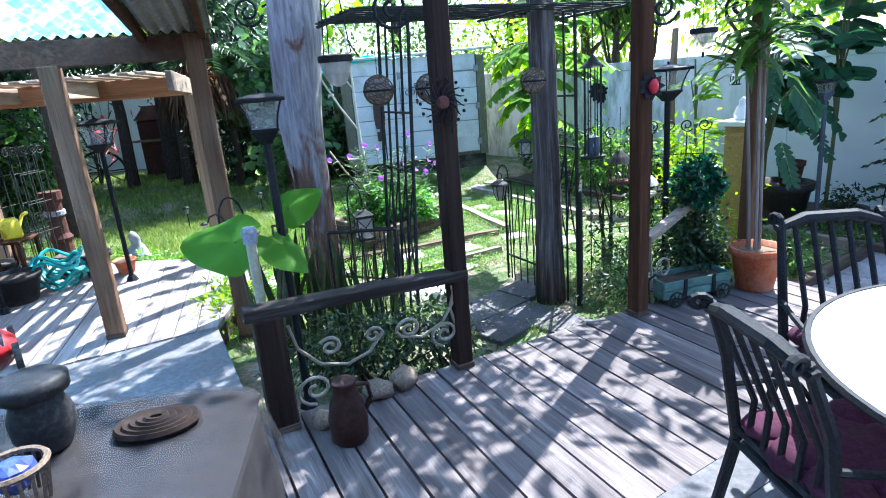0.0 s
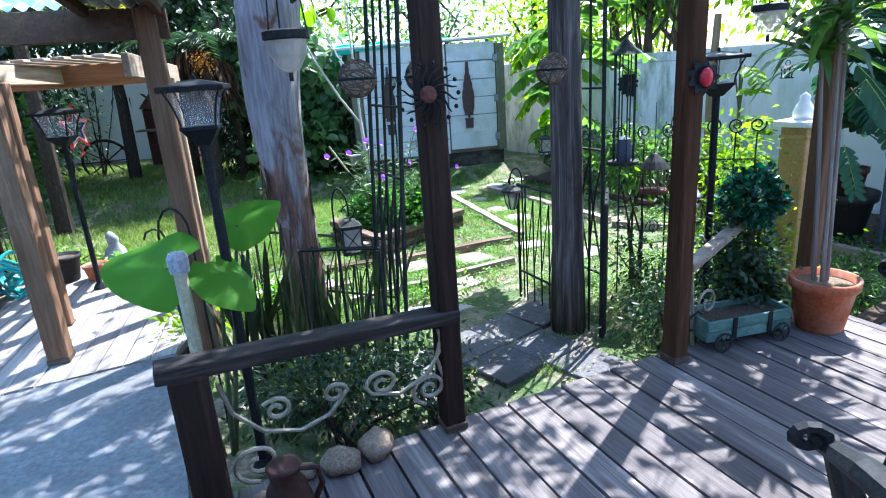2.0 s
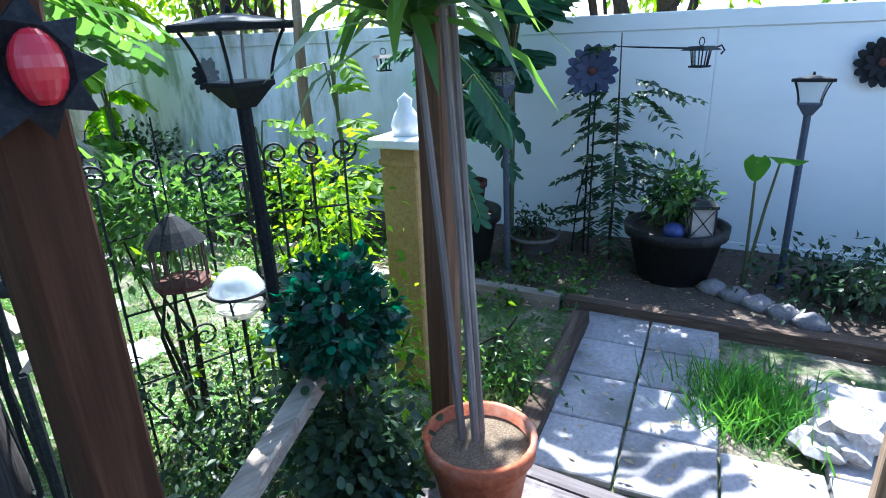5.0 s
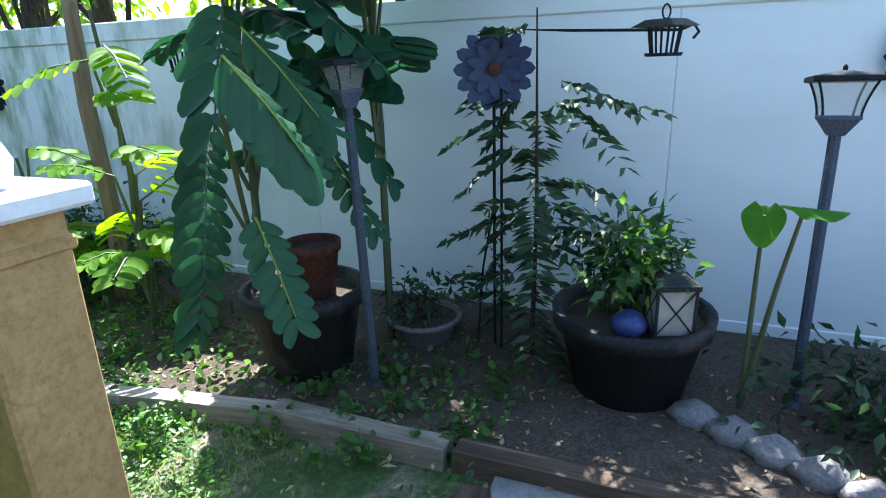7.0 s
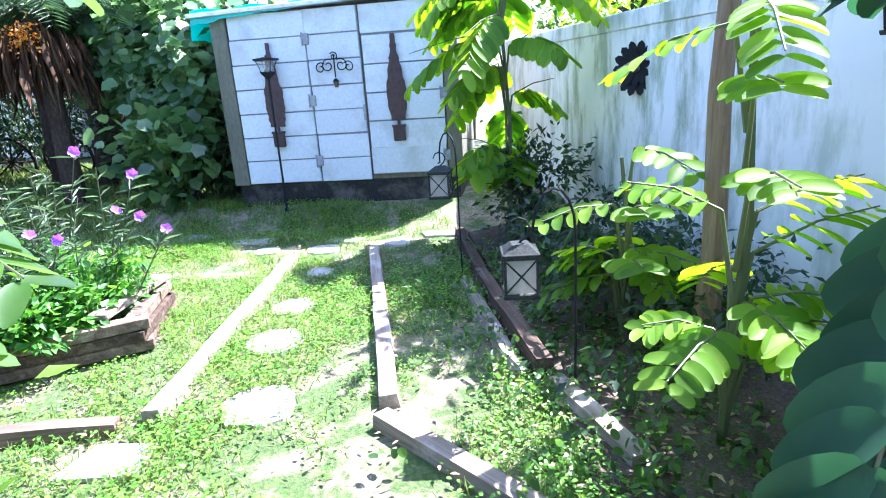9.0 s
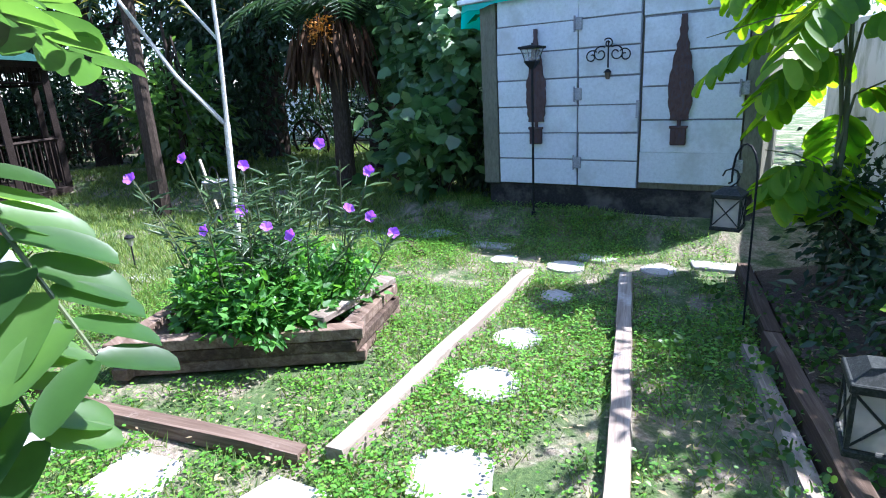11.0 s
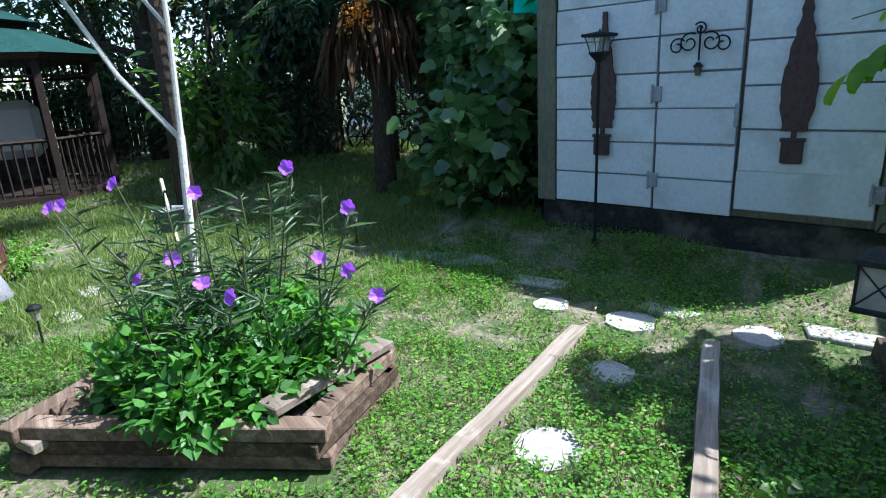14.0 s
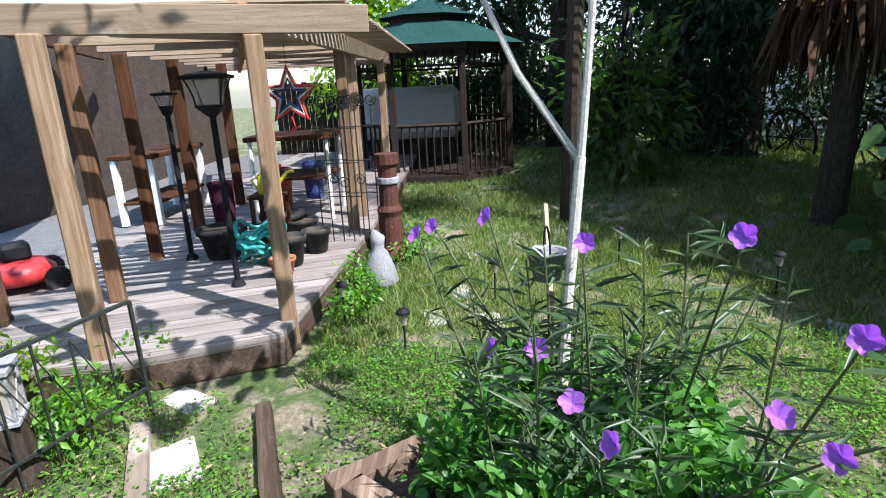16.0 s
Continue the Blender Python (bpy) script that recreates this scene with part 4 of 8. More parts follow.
def wicker_ball(m, r, label):
    t = thing("wicker_ball", m, label, "wicker ball", "wicker balls")
    rs = random.Random(int(r * 1000))
    for k in range(26):
        ax = Vector((rs.gauss(0, 1), rs.gauss(0, 1), rs.gauss(0, 1))).normalized()
        a = ax.orthogonal().normalized()
        b = ax.cross(a)
        off = rs.uniform(-0.5, 0.5) * r
        rr = math.sqrt(r * r - off * off)
        bm = tube(B(), [ax * off + rr * (math.cos(q_) * a + math.sin(q_) * b) for q_ in [2 * math.pi * i / 20 for i in range(20)]], 0.0028, 4, True)
        part("strand", bm, M_RATTAN, t)
    part("hoop", tube(B(), [(r * 1.01 * math.cos(2 * math.pi * i / 24), r * 1.01 * math.sin(2 * math.pi * i / 24), 0) for i in range(24)], 0.006, 5, True), M_BLACK, t)
    bm = B()
    ball(bm, (0, 0, 0), r * 0.9, 14)
    part("paper_core", bm, M_FROST, t, "pale paper globe inside")
    part("cord", tube(B(), [(0, 0, r), (0, 0, r + 0.5)], 0.002, 4), M_BLACK, t)
    return t


wicker_ball(pose(0.53, 3.72, 1.75), 0.083, "round brown wicker ball lamp hanging from the arch")
wicker_ball(pose(-0.434, 3.316, 1.772), 0.088, "round brown wicker ball lamp hanging from the arch")
wicker_ball(pose(-0.14, 3.50, 1.762), 0.085, "round brown wicker ball lamp behind the dark post")

# ---- the arch ----
t = thing("garden_arch", pose(0, 0, 0), "tall dark wrought-iron garden arch with lattice sides", "garden arch")
Z_ARCH = 2.2


def arch(u, w, z):
    """A place on the arch; the side by the gum trunk leans a little."""
    return uv(u + (0.06 * z - 0.15 if u < 0.5 else 0.0), w, z)


for u_ in (0.12, 1.36):
    side = part("side_frame", tube(B(), [arch(u_, 0.72, 0), arch(u_, 0.72, Z_ARCH), arch(u_, 1.22, Z_ARCH), arch(u_, 1.22, 0)], 0.013, 6), M_IRON, t)
    for k in (1, 2, 3):
        part("upright", tube(B(), [arch(u_, 0.72 + 0.125 * k, 0), arch(u_, 0.72 + 0.125 * k, Z_ARCH)], 0.009, 5), M_IRON, side)
    for z in (0.45, 1.25, 1.62):
        part("cross_rail", tube(B(), [arch(u_, 0.72, z), arch(u_, 1.22, z)], 0.008, 5), M_IRON, side)
    for k in range(4):
        a = 0.72 + 0.125 * k
        for s in (0, 1):
            pts = [arch(u_, a + (0.125 * q_ if s else 0.125 * (1 - q_)) + 0.03 * math.sin(math.pi * q_), 0.5 + 0.72 * q_) for q_ in (0, 0.25, 0.5, 0.75, 1)]
            part("lattice_bar", tube(B(), pts, 0.006, 4), M_IRON, side)
for k in range(9):
    w_ = 0.6 + 0.09 * k
    part("roof_bar", tube(B(), [uv(-0.3, w_, Z_ARCH + 0.02), uv(1.75, w_, Z_ARCH + 0.02)], 0.008, 5), M_IRON, t)
for u_ in (-0.28, 0.3, 0.95, 1.72):
    part("roof_rail", tube(B(), [uv(u_, 0.58, Z_ARCH), uv(u_, 1.34, Z_ARCH)], 0.012, 5), M_IRON, t)


def picket_fence(name, a, b, h, count, label):
    a, b = Vector(a), Vector(b)
    t = thing(name, Matrix(), label, "fence panel", "iron fence panels")
    d = b - a
    up = Vector((0, 0, 1))
    part("top_rail", tube(B(), [a + up * h, b + up * h], 0.012, 5), M_IRON, t)
    part("low_rail", tube(B(), [a + up * h * 0.25, b + up * h * 0.25], 0.01, 5), M_IRON, t)
    for i in range(count + 1):
        q_ = a + d * i / count
        top = h if i in (0, count) else h * (0.9 + 0.12 * (i % 2))
        part("picket", tube(B(), [q_, q_ + up * top], 0.012 if i in (0, count) else 0.006, 5), M_IRON, t)
        if i < count:
            mid = a + d * (i + 0.5) / count
            part("curl", tube(B(), [q_ + up * h * 0.3, mid + up * h * 0.6, q_ + d / count + up * h * 0.9], 0.004, 4), M_IRON, t)
    return t


picket_fence("iron_gate_panel", (0.42, 4.88, 0), (0.70, 4.36, 0), 0.92, 6, "open black iron gate panel beside the grey post")
picket_fence("iron_gate_panel", (0.90, 4.05, 0), (1.02, 4.55, 0), 0.92, 5, "black iron gate panel overgrown with weeds")
picket_fence("iron_fence_panel", (-0.88, 3.48, 0), (-0.44, 3.45, 0), 0.9, 6, "black iron fence panel between the gum trunk and the arch")
picket_fence("iron_fence_panel", (-1.75, 5.05, 0), (-0.55, 4.6, 0), 0.62, 8, "low black wire garden fence behind the trunk")


def scroll_panel(m, w, h, label):
    """A lattice panel of thin bars with curls on top."""
    t = thing("scroll_trellis", m, label, "trellis", "scroll trellises")
    for i in range(4):
        part("bar", tube(B(), [(w * i / 3, 0, 0), (w * i / 3, 0, h)], 0.006, 5), M_IRON, t)
    for z in (0.35, 0.6, 0.85):
        part("cross_bar", tube(B(), [(0, 0, h * z), (w, 0, h * z)], 0.005, 5), M_IRON, t)
    for i in range(4):
        part("curl", tube(B(), spiral((w * i / 3, 0, h + 0.05), 0.012, 0.055, 0.5 + i, 1.5), 0.006, 5), M_IRON, t)
    part("curl", tube(B(), spiral((w * 0.5, 0, h * 0.45), 0.012, 0.06, 0, 1.5), 0.005, 5), M_IRON, t)
    return t


scroll_panel(pose(1.15, 4.75, 0, 0, 0, 10), 0.55, 1.22, "thin black iron trellis with curled tops")
scroll_panel(pose(1.66, 4.72, 0, 0, 0, -15), 0.4, 1.24, "thin black iron trellis with curled tops")

t = thing("birdcage", pose(1.36, 4.62, 0.86), "small brown wire birdcage lantern hanging in the leaves", "birdcage")
part("floor", lathe(B(), [(0.10, 0), (0.10, 0.02), (0.0, 0.021)], 14), M_DARK_POT, t)
part("cap", lathe(B(), [(0.11, 0.17), (0.07, 0.22), (0.02, 0.27), (0.0, 0.28)], 14), M_BLACK, t)
for k in range(12):
    a = k * math.pi / 6
    part("wire", tube(B(), [(0.095 * math.cos(a), 0.095 * math.sin(a), 0.02), (0.095 * math.cos(a), 0.095 * math.sin(a), 0.175)], 0.004, 4), M_RATTAN, t)
part("chain", tube(B(), [(0, 0, 0.28), (0.0, 0, 0.62)], 0.003, 4), M_BLACK, t)
t = thing("dome_feeder", pose(1.52, 4.44, 0.86), "clear domed bird feeder on a black ring stand", "bird feeder")
g_ = part("dome", lathe(B(), [(0.0, 0.085), (0.04, 0.078), (0.075, 0.05), (0.095, 0.012), (0.1, 0.0), (0.094, 0.0), (0.07, 0.045), (0.0, 0.078)], 22), M_DOME, t, "clear plastic dome", True)
g_.visible_shadow = False
part("ring", tube(B(), [(0.105 * math.cos(2 * math.pi * i / 24), 0.105 * math.sin(2 * math.pi * i / 24), 0) for i in range(24)], 0.006, 5, True), M_BLACK, t)
part("tray", lathe(B(), [(0.0, -0.1), (0.05, -0.1), (0.085, -0.07), (0.09, -0.06), (0.08, -0.065), (0.0, -0.09)], 20), M_FROST, t)
for k in range(3):
    a = 2 * math.pi * k / 3
    part("strut", tube(B(), [(0.1 * math.cos(a), 0.1 * math.sin(a), 0), (0.086 * math.cos(a), 0.086 * math.sin(a), -0.065)], 0.004, 4), M_BLACK, t)
part("stake", tube(B(), [(0, 0, -0.86), (0, 0, -0.1)], 0.008, 6), M_BLACK, t)
t = thing("bird_feeder", pose(0.98, 3.98, 1.18), "tall thin black wire bird feeder hanging at the arch", "bird feeder")
part("tray", lathe(B(), [(0.085, 0), (0.09, 0.02), (0.0, 0.021)], 14), M_IRON, t)
part("roof", lathe(B(), [(0.10, 0.62), (0.05, 0.66), (0.015, 0.70), (0, 0.71)], 14), M_IRON, t)
for k in range(8):
    a = k * math.pi / 4
    part("wire", tube(B(), [(0.06 * math.cos(a), 0.06 * math.sin(a), 0.02), (0.06 * math.cos(a), 0.06 * math.sin(a), 0.63)], 0.004, 4), M_IRON, t)
bm = B()
lathe(bm, [(0.04, 0.021), (0.05, 0.08), (0.04, 0.15), (0.0, 0.17)], 14)
part("shade", bm, M_LAMP_POLE, t)
part("cord", tube(B(), [(0, 0, 0.71), (0, 0, 1.05)], 0.003, 4), M_BLACK, t)

# the two bare trunks
t = thing("grey_trunk", pose(0.70, 4.26, 0), "thick bare grey tree trunk carrying the arch", "tree trunk")
bm = tube(B(), [(0, 0, 0), (0.0, 0, 0.6), (-0.01, 0, 1.2), (-0.015, 0, 1.8), (-0.03, 0, 2.5), (-0.03, 0.02, 3.4)], [0.125, 0.105, 0.1, 0.098, 0.095, 0.09], 18)
for v_ in bm.verts:
    k = 1 + 0.10 * noise.noise(Vector((v_.co.x * 14, v_.co.y * 14, v_.co.z * 1.2)))
    v_.co.x *= k
    v_.co.y *= k
part("bole", bm, M_GREY_TRUNK, t, "", True)
t = thing("peeling_trunk", pose(-1.13, 4.08, 0), "thick gum tree trunk with peeling grey and rust bark", "tree trunk")
pts = [(0.05, 0.0, 0.0), (0.075, 0, 0.35), (0.06, 0, 0.8), (0.05, 0, 1.1), (0.035, 0, 1.4), (0.035, 0, 1.65), (0.055, 0, 2.0), (0.1, 0, 2.6), (0.1, 0.05, 3.6)]
bm = B()
k_, s_ = 40, 24
rings = []
for i in range(k_ + 1):
    s = i / k_ * (len(pts) - 1)
    a = min(int(s), len(pts) - 2)
    q_ = Vector(pts[a]).lerp(Vector(pts[a + 1]), s - a)
    r = np.interp(q_.z, [0, 0.35, 0.7, 1.05, 1.3, 1.7, 2.2, 3.6], [0.15, 0.11, 0.11, 0.125, 0.14, 0.165, 0.175, 0.15])
    ring = []
    for j in range(s_):
        th = 2 * math.pi * j / s_
        k2 = 1 + 0.16 * noise.noise(Vector((math.cos(th) * 2.2, math.sin(th) * 2.2, q_.z * 0.9))) + 0.07 * noise.noise(Vector((math.cos(th) * 7, math.sin(th) * 7, q_.z * 1.5)))
        ring.append(bm.verts.new((q_.x + r * k2 * math.cos(th), q_.y + r * k2 * math.sin(th), q_.z)))
    rings.append(ring)
for a, b in zip(rings, rings[1:]):
    for j in range(s_):
        bm.faces.new((a[j], a[(j + 1) % s_], b[(j + 1) % s_], b[j]))
part("bole", bm, M_PEELING, t, "", True)
rs = random.Random(9)
for k in range(16):
    z = rs.uniform(0.45, 1.5)
    th = rs.uniform(math.pi * 0.9, math.pi * 2.1)
    q_ = Vector((np.interp(z, [a[2] for a in pts], [a[0] for a in pts]), 0, z))
    ln, w_ = rs.uniform(0.18, 0.5), rs.uniform(0.008, 0.022)
    drift, lift = rs.uniform(-0.25, 0.25), rs.uniform(0.01, 0.05)
    bm = B()
    prev = None
    for i in range(8):
        s = i / 7
        rr = np.interp(z - ln * s, [0, 0.35, 0.7, 1.05, 1.3, 1.7], [0.15, 0.11, 0.11, 0.125, 0.14, 0.165]) + 0.004 + lift * s ** 3
        c_ = q_ + Vector((rr * math.cos(th + drift * s), rr * math.sin(th + drift * s), -ln * s))
        tng = Vector((-math.sin(th), math.cos(th), 0)) * w_ * math.sin(math.pi * (0.12 + 0.85 * s))
        cur = (bm.verts.new(c_ - tng), bm.verts.new(c_ + tng))
        if prev:
            bm.faces.new((prev[0], prev[1], cur[1], cur[0]))
        prev = cur
    strip = part("bark_strip", bm, M_PEELING if k % 3 else M_BARK, t, "loose curling bark strip")
    strip.modifiers.new("thickness", "SOLIDIFY").thickness = 0.004

# ---- the railing ----
t = thing("deck_railing", pose(0, 0, 0), "low deck railing of a charred beam over tan iron scrolls", "railing")
a, b = uv(-1.2, -0.08, 0.86), uv(-0.05, -0.05, 0.80)
beam(t, a, b, 0.11, 0.055, M_RAIL, "top_beam")


def on_rail(s, z, off=0.0):
    q_ = uv(-1.04 + 0.98 * s, -0.07 + off, DECK + (z - DECK) * 0.84)
    return (q_.x, q_.y, q_.z)


def rail_spiral(s, z, r0, r1, a0, turns):
    return [on_rail(s + x / 0.98, z + w_) for x, _, w_ in spiral((0, 0, 0), r0, r1, a0, turns)]


part("scroll", tube(B(), [on_rail(s, z) for s, z in ((0.03, 0.85), (0.06, 0.7), (0.16, 0.57), (0.3, 0.52), (0.42, 0.56), (0.5, 0.66))] + rail_spiral(0.45, 0.66, 0.05, 0.015, 0, 1.2), 0.009, 6), M_IRON_PALE, t)
part("scroll", tube(B(), rail_spiral(0.22, 0.66, 0.012, 0.06, 0, 1.4), 0.009, 6), M_IRON_PALE, t)
part("scroll", tube(B(), [on_rail(s, z) for s, z in ((0.92, 0.85), (0.93, 0.75), (0.85, 0.62), (0.72, 0.56), (0.6, 0.6))] + rail_spiral(0.65, 0.64, 0.07, 0.015, 3.14, -1.4), 0.009, 6), M_IRON_PALE, t)
part("scroll", tube(B(), rail_spiral(0.86, 0.54, 0.015, 0.085, 0, 1.7), 0.009, 6), M_IRON_PALE, t)
part("scroll", tube(B(), rail_spiral(0.12, 0.42, 0.02, 0.1, 1.5, 1.5), 0.009, 6), M_IRON_PALE, t)
part("upright", tube(B(), [on_rail(0.97, 0.95), on_rail(0.9, 0.7), on_rail(0.97, 0.4), on_rail(0.97, 0.27)], 0.009, 6), M_IRON_PALE, t)
t = thing("side_railing", pose(0, 0, 0), "short split grey beam rail beside the topiary", "railing")
beam(t, (1.20, 3.45, 0.70), (1.60, 3.80, 0.82), 0.065, 0.05, M_EDGING, "top_beam")
part("scroll", tube(B(), [(1.33 + 0.8 * x, 3.5 + 0.55 * x, 0.47 + z) for x, _, z in spiral((0, 0, 0), 0.02, 0.09, 2.0, 1.2)], 0.008, 6), M_IRON_PALE, t)
part("upright", tube(B(), [(1.22, 3.46, 0.7), (1.24, 3.44, 0.25)], 0.01, 6), M_IRON_PALE, t)

# brackets hung under the porch beam
for x, y, z, px, py in ((-1.32, 3.95, 2.34, -1.0, 4.05), (-0.27, 2.72, 2.15, PA.x, PA.y), (1.2, 3.3, 2.1, PB[0], PB[1]), (1.95, 3.97, 2.12, PH[0], PH[1])):
    t = thing("scroll_bracket", pose(x, y, z), "curled black iron bracket fixed to a post", "bracket", "scroll brackets")
    part("curl", tube(B(), spiral((0, 0, 0), 0.02, 0.105, 1.6, 1.7), 0.009, 6), M_BLACK, t)
    part("stem", tube(B(), [(0.1 if px > x else -0.1, 0, 0.02), (px - x, py - y, 0.12)], 0.008, 6), M_BLACK, t)

# metal sun on the dark post
t = thing("metal_sun", pose(PA.x + 0.0, PA.y - 0.056, 1.70, 0, 0, 5) @ Matrix.Diagonal((0.62, 0.9, 0.62, 1)), "black scrolled metal sun with a red middle on the post", "wall ornament")
for k in range(14):
    bm = B()
    a = 2 * math.pi * k / 14
    pts = [(r * math.cos(a + 0.25 * math.sin(r * 28)), -0.008, r * math.sin(a + 0.25 * math.sin(r * 28))) for r in (0.05, 0.08, 0.115, 0.145, 0.175)]
    tube(bm, pts, [0.009, 0.009, 0.007, 0.006, 0.003], 5)
    ball(bm, (0.178 * math.cos(a), -0.01, 0.178 * math.sin(a)), 0.014, 6)
    part("ray", bm, M_BLACK, t)
bm = B()
ball(bm, (0, -0.012, 0), 0.052, 12, (1, 0.4, 1))
part("disc", bm, M_DARK_POT, t, "dark red middle")
part("pendant", tube(B(), [(0.06, -0.01, -0.12), (0.06, -0.01, -0.24)], [0.003, 0.008], 5), M_BLACK, t)
# red glass flower on the second post
t = thing("glass_flower", pose(PB[0] + 0.025, PB[1] - 0.05, 1.675, 0, 0, 10), "dark metal flower with a red glass bulb on the post", "wall ornament")
bm = B()
rs = random.Random(3)
for k in range(9):
    a = 2 * math.pi * k / 9
    c0, c1, c2 = [Vector((r * math.cos(a), y_, r * math.sin(a))) for r, y_ in ((0.02, -0.01), (0.05, -0.03), (0.085, -0.02 + rs.uniform(-0.02, 0.02)))]
    sd = Vector((-math.sin(a), 0, math.cos(a)))
    vs = [bm.verts.new(q_) for q_ in (c0 - sd * 0.012, c0 + sd * 0.012, c1 + sd * 0.02, c2, c1 - sd * 0.02)]
    bm.faces.new(vs)
fl = part("petals", bm, M_BLACK, t)
mod = fl.modifiers.new("thickness", "SOLIDIFY")
mod.thickness = 0.006
bm = B()
ball(bm, (0.012, -0.035, 0), 0.036, 20, (0.8, 0.8, 1.2))
part("bulb", bm, M_RED_GLASS, t)


# ---- pots and tubs ----
def pot(name, m, r, h, material, label, soil=M_SOIL, category="plant pot", group=""):
    t = thing(name, m, label, category, group)
    part("vessel", lathe(B(), [(r * 0.68, 0), (r * 0.72, 0.01), (r * 0.95, h * 0.82), (r * 1.05, h * 0.83), (r * 1.07, h), (r * 0.96, h), (r * 0.93, h * 0.86), (0, h * 0.855)], 28), material, t, "", True)
    bm = lathe(B(), [(r * 0.93, h * 0.872), (r * 0.6, h * 0.885), (0.0, h * 0.895)], 20)
    part("soil", bm, soil, t)
    return t


pot("terracotta_pot", pose(2.0, 3.60, DECK), 0.165, 0.30, M_TERRACOTTA, "terracotta pot on the deck holding a dracaena", M_POT_SOIL)
pot("black_tub", pose(3.53, 6.02, 0.0), 0.29, 0.46, M_BLACK_TUB, "large black plastic tub before the white fence")
pot("clay_pot", pose(3.58, 5.98, 0.405), 0.13, 0.28, M_DARK_POT, "dark red clay pot standing inside the tub")
pot("black_tub", pose(4.58, 4.86, 0.0), 0.33, 0.42, M_BLACK_TUB, "wide black tub of ferns by the fence")
pot("stone_planter", pose(4.16, 5.9, 0.0), 0.2, 0.16, M_BED_STONE, "low rough stone planter with weeds")
for x, y, r, h in ((-3.62, 5.28, 0.14, 0.24), (-3.98, 5.42, 0.12, 0.2), (-4.35, 5.2, 0.15, 0.22), (-3.35, 5.3, 0.1, 0.14), (-4.1, 4.95, 0.13, 0.22)):
    pot("flower_pot", pose(x, y, PATIO), r, h, M_BLACK_TUB if h > 0.15 else M_TERRACOTTA, "black plastic pot clustered on the pergola deck", group="pots on the pergola deck")
for x, y, r in ((-3.95, 4.62, 0.2), (-4.45, 5.0, 0.2)):
    pot("flower_pot", pose(x, y, PATIO), r, 0.26, M_BLACK_TUB, "wide dark pot of plants on the deck", group="pots on the pergola deck")
t = thing("planter_trough", pose(1.50, 3.53, DECK + 0.05, 0, 0, 16), "faded green wooden wagon planter on iron wheels", "planter")
for sy in (-1, 1):
    for z, e in ((0.03, 0.0), (0.092, 0.004)):
        part("board", box(B(), (0, sy * (0.105 + e), z), (0.52, 0.016, 0.058), None, 0.004), M_GREEN_WOOD, t)
for sx in (-1, 1):
    part("end_board", box(B(), (sx * 0.255, 0, 0.062), (0.016, 0.2, 0.122), None, 0.004), M_GREEN_WOOD, t)
part("soil", box(B(), (0, 0, 0.05), (0.49, 0.19, 0.08)), M_SOIL, t)
for x in (-0.1, 0.12):
    part("strap", box(B(), (x, -0.12, 0.062), (0.025, 0.006, 0.13)), M_BLACK, t)
for sx in (-0.18, 0.18):
    part("axle", tube(B(), [(sx, -0.14, 0.005), (sx, 0.14, 0.005)], 0.008), M_IRON, t)
    for sy in (-1, 1):
        wh = part("wheel", tube(B(), [(sx + 0.05 * math.cos(2 * math.pi * i / 18), sy * 0.14, 0.005 + 0.05 * math.sin(2 * math.pi * i / 18)) for i in range(18)], 0.007, 5, True), M_IRON, t)
        for k in range(3):
            a = math.pi * k / 3
            part("spoke", tube(B(), [(sx + 0.05 * math.cos(a), sy * 0.14, 0.005 + 0.05 * math.sin(a)), (sx - 0.05 * math.cos(a), sy * 0.14, 0.005 - 0.05 * math.sin(a))], 0.004, 4), M_IRON, wh)
part("handle", tube(B(), [(-0.26, 0, 0.03), (-0.33, -0.05, 0.06), (-0.37, -0.1, 0.16), (-0.33, -0.12, 0.2), (-0.29, -0.1, 0.17)], 0.007, 5), M_IRON, t, "curled iron draw handle")

t = thing("ceramic_jug", pose(-0.60, 2.12, DECK, 0, 0, 30), "dark brown pottery jug standing on the deck", "jug")
part("vessel", lathe(B(), [(0.07, 0), (0.085, 0.02), (0.09, 0.12), (0.07, 0.21), (0.05, 0.25), (0.055, 0.29), (0.06, 0.3), (0.045, 0.3), (0.0, 0.28)], 20), M_JUG, t, "", True)
part("handle", tube(B(), [(0.05, 0, 0.27), (0.11, 0, 0.25), (0.12, 0, 0.18), (0.085, 0, 0.12)], 0.011, 6), M_JUG, t)
rs = random.Random(6)
for u_, w_, r in ((-0.93, -0.16, 0.07), (-0.82, -0.12, 0.065), (-0.62, -0.05, 0.085), (-0.45, -0.02, 0.09), (-0.75, -0.02, 0.05)):
    q_ = uv(u_, w_ - 0.03, DECK + r * 0.5)
    bm = B()
    ball(bm, (0, 0, 0), r, 14, (1, 0.8, 0.62), 0.35)
    t = finish(bm, "garden_stone", M_PEBBLE, None, "", True, pose(q_.x, q_.y, q_.z, 0, 0, rs.uniform(0, 360)))
    tagged(t, "rounded pale stone lying under the railing", "stone", "stones under the railing")

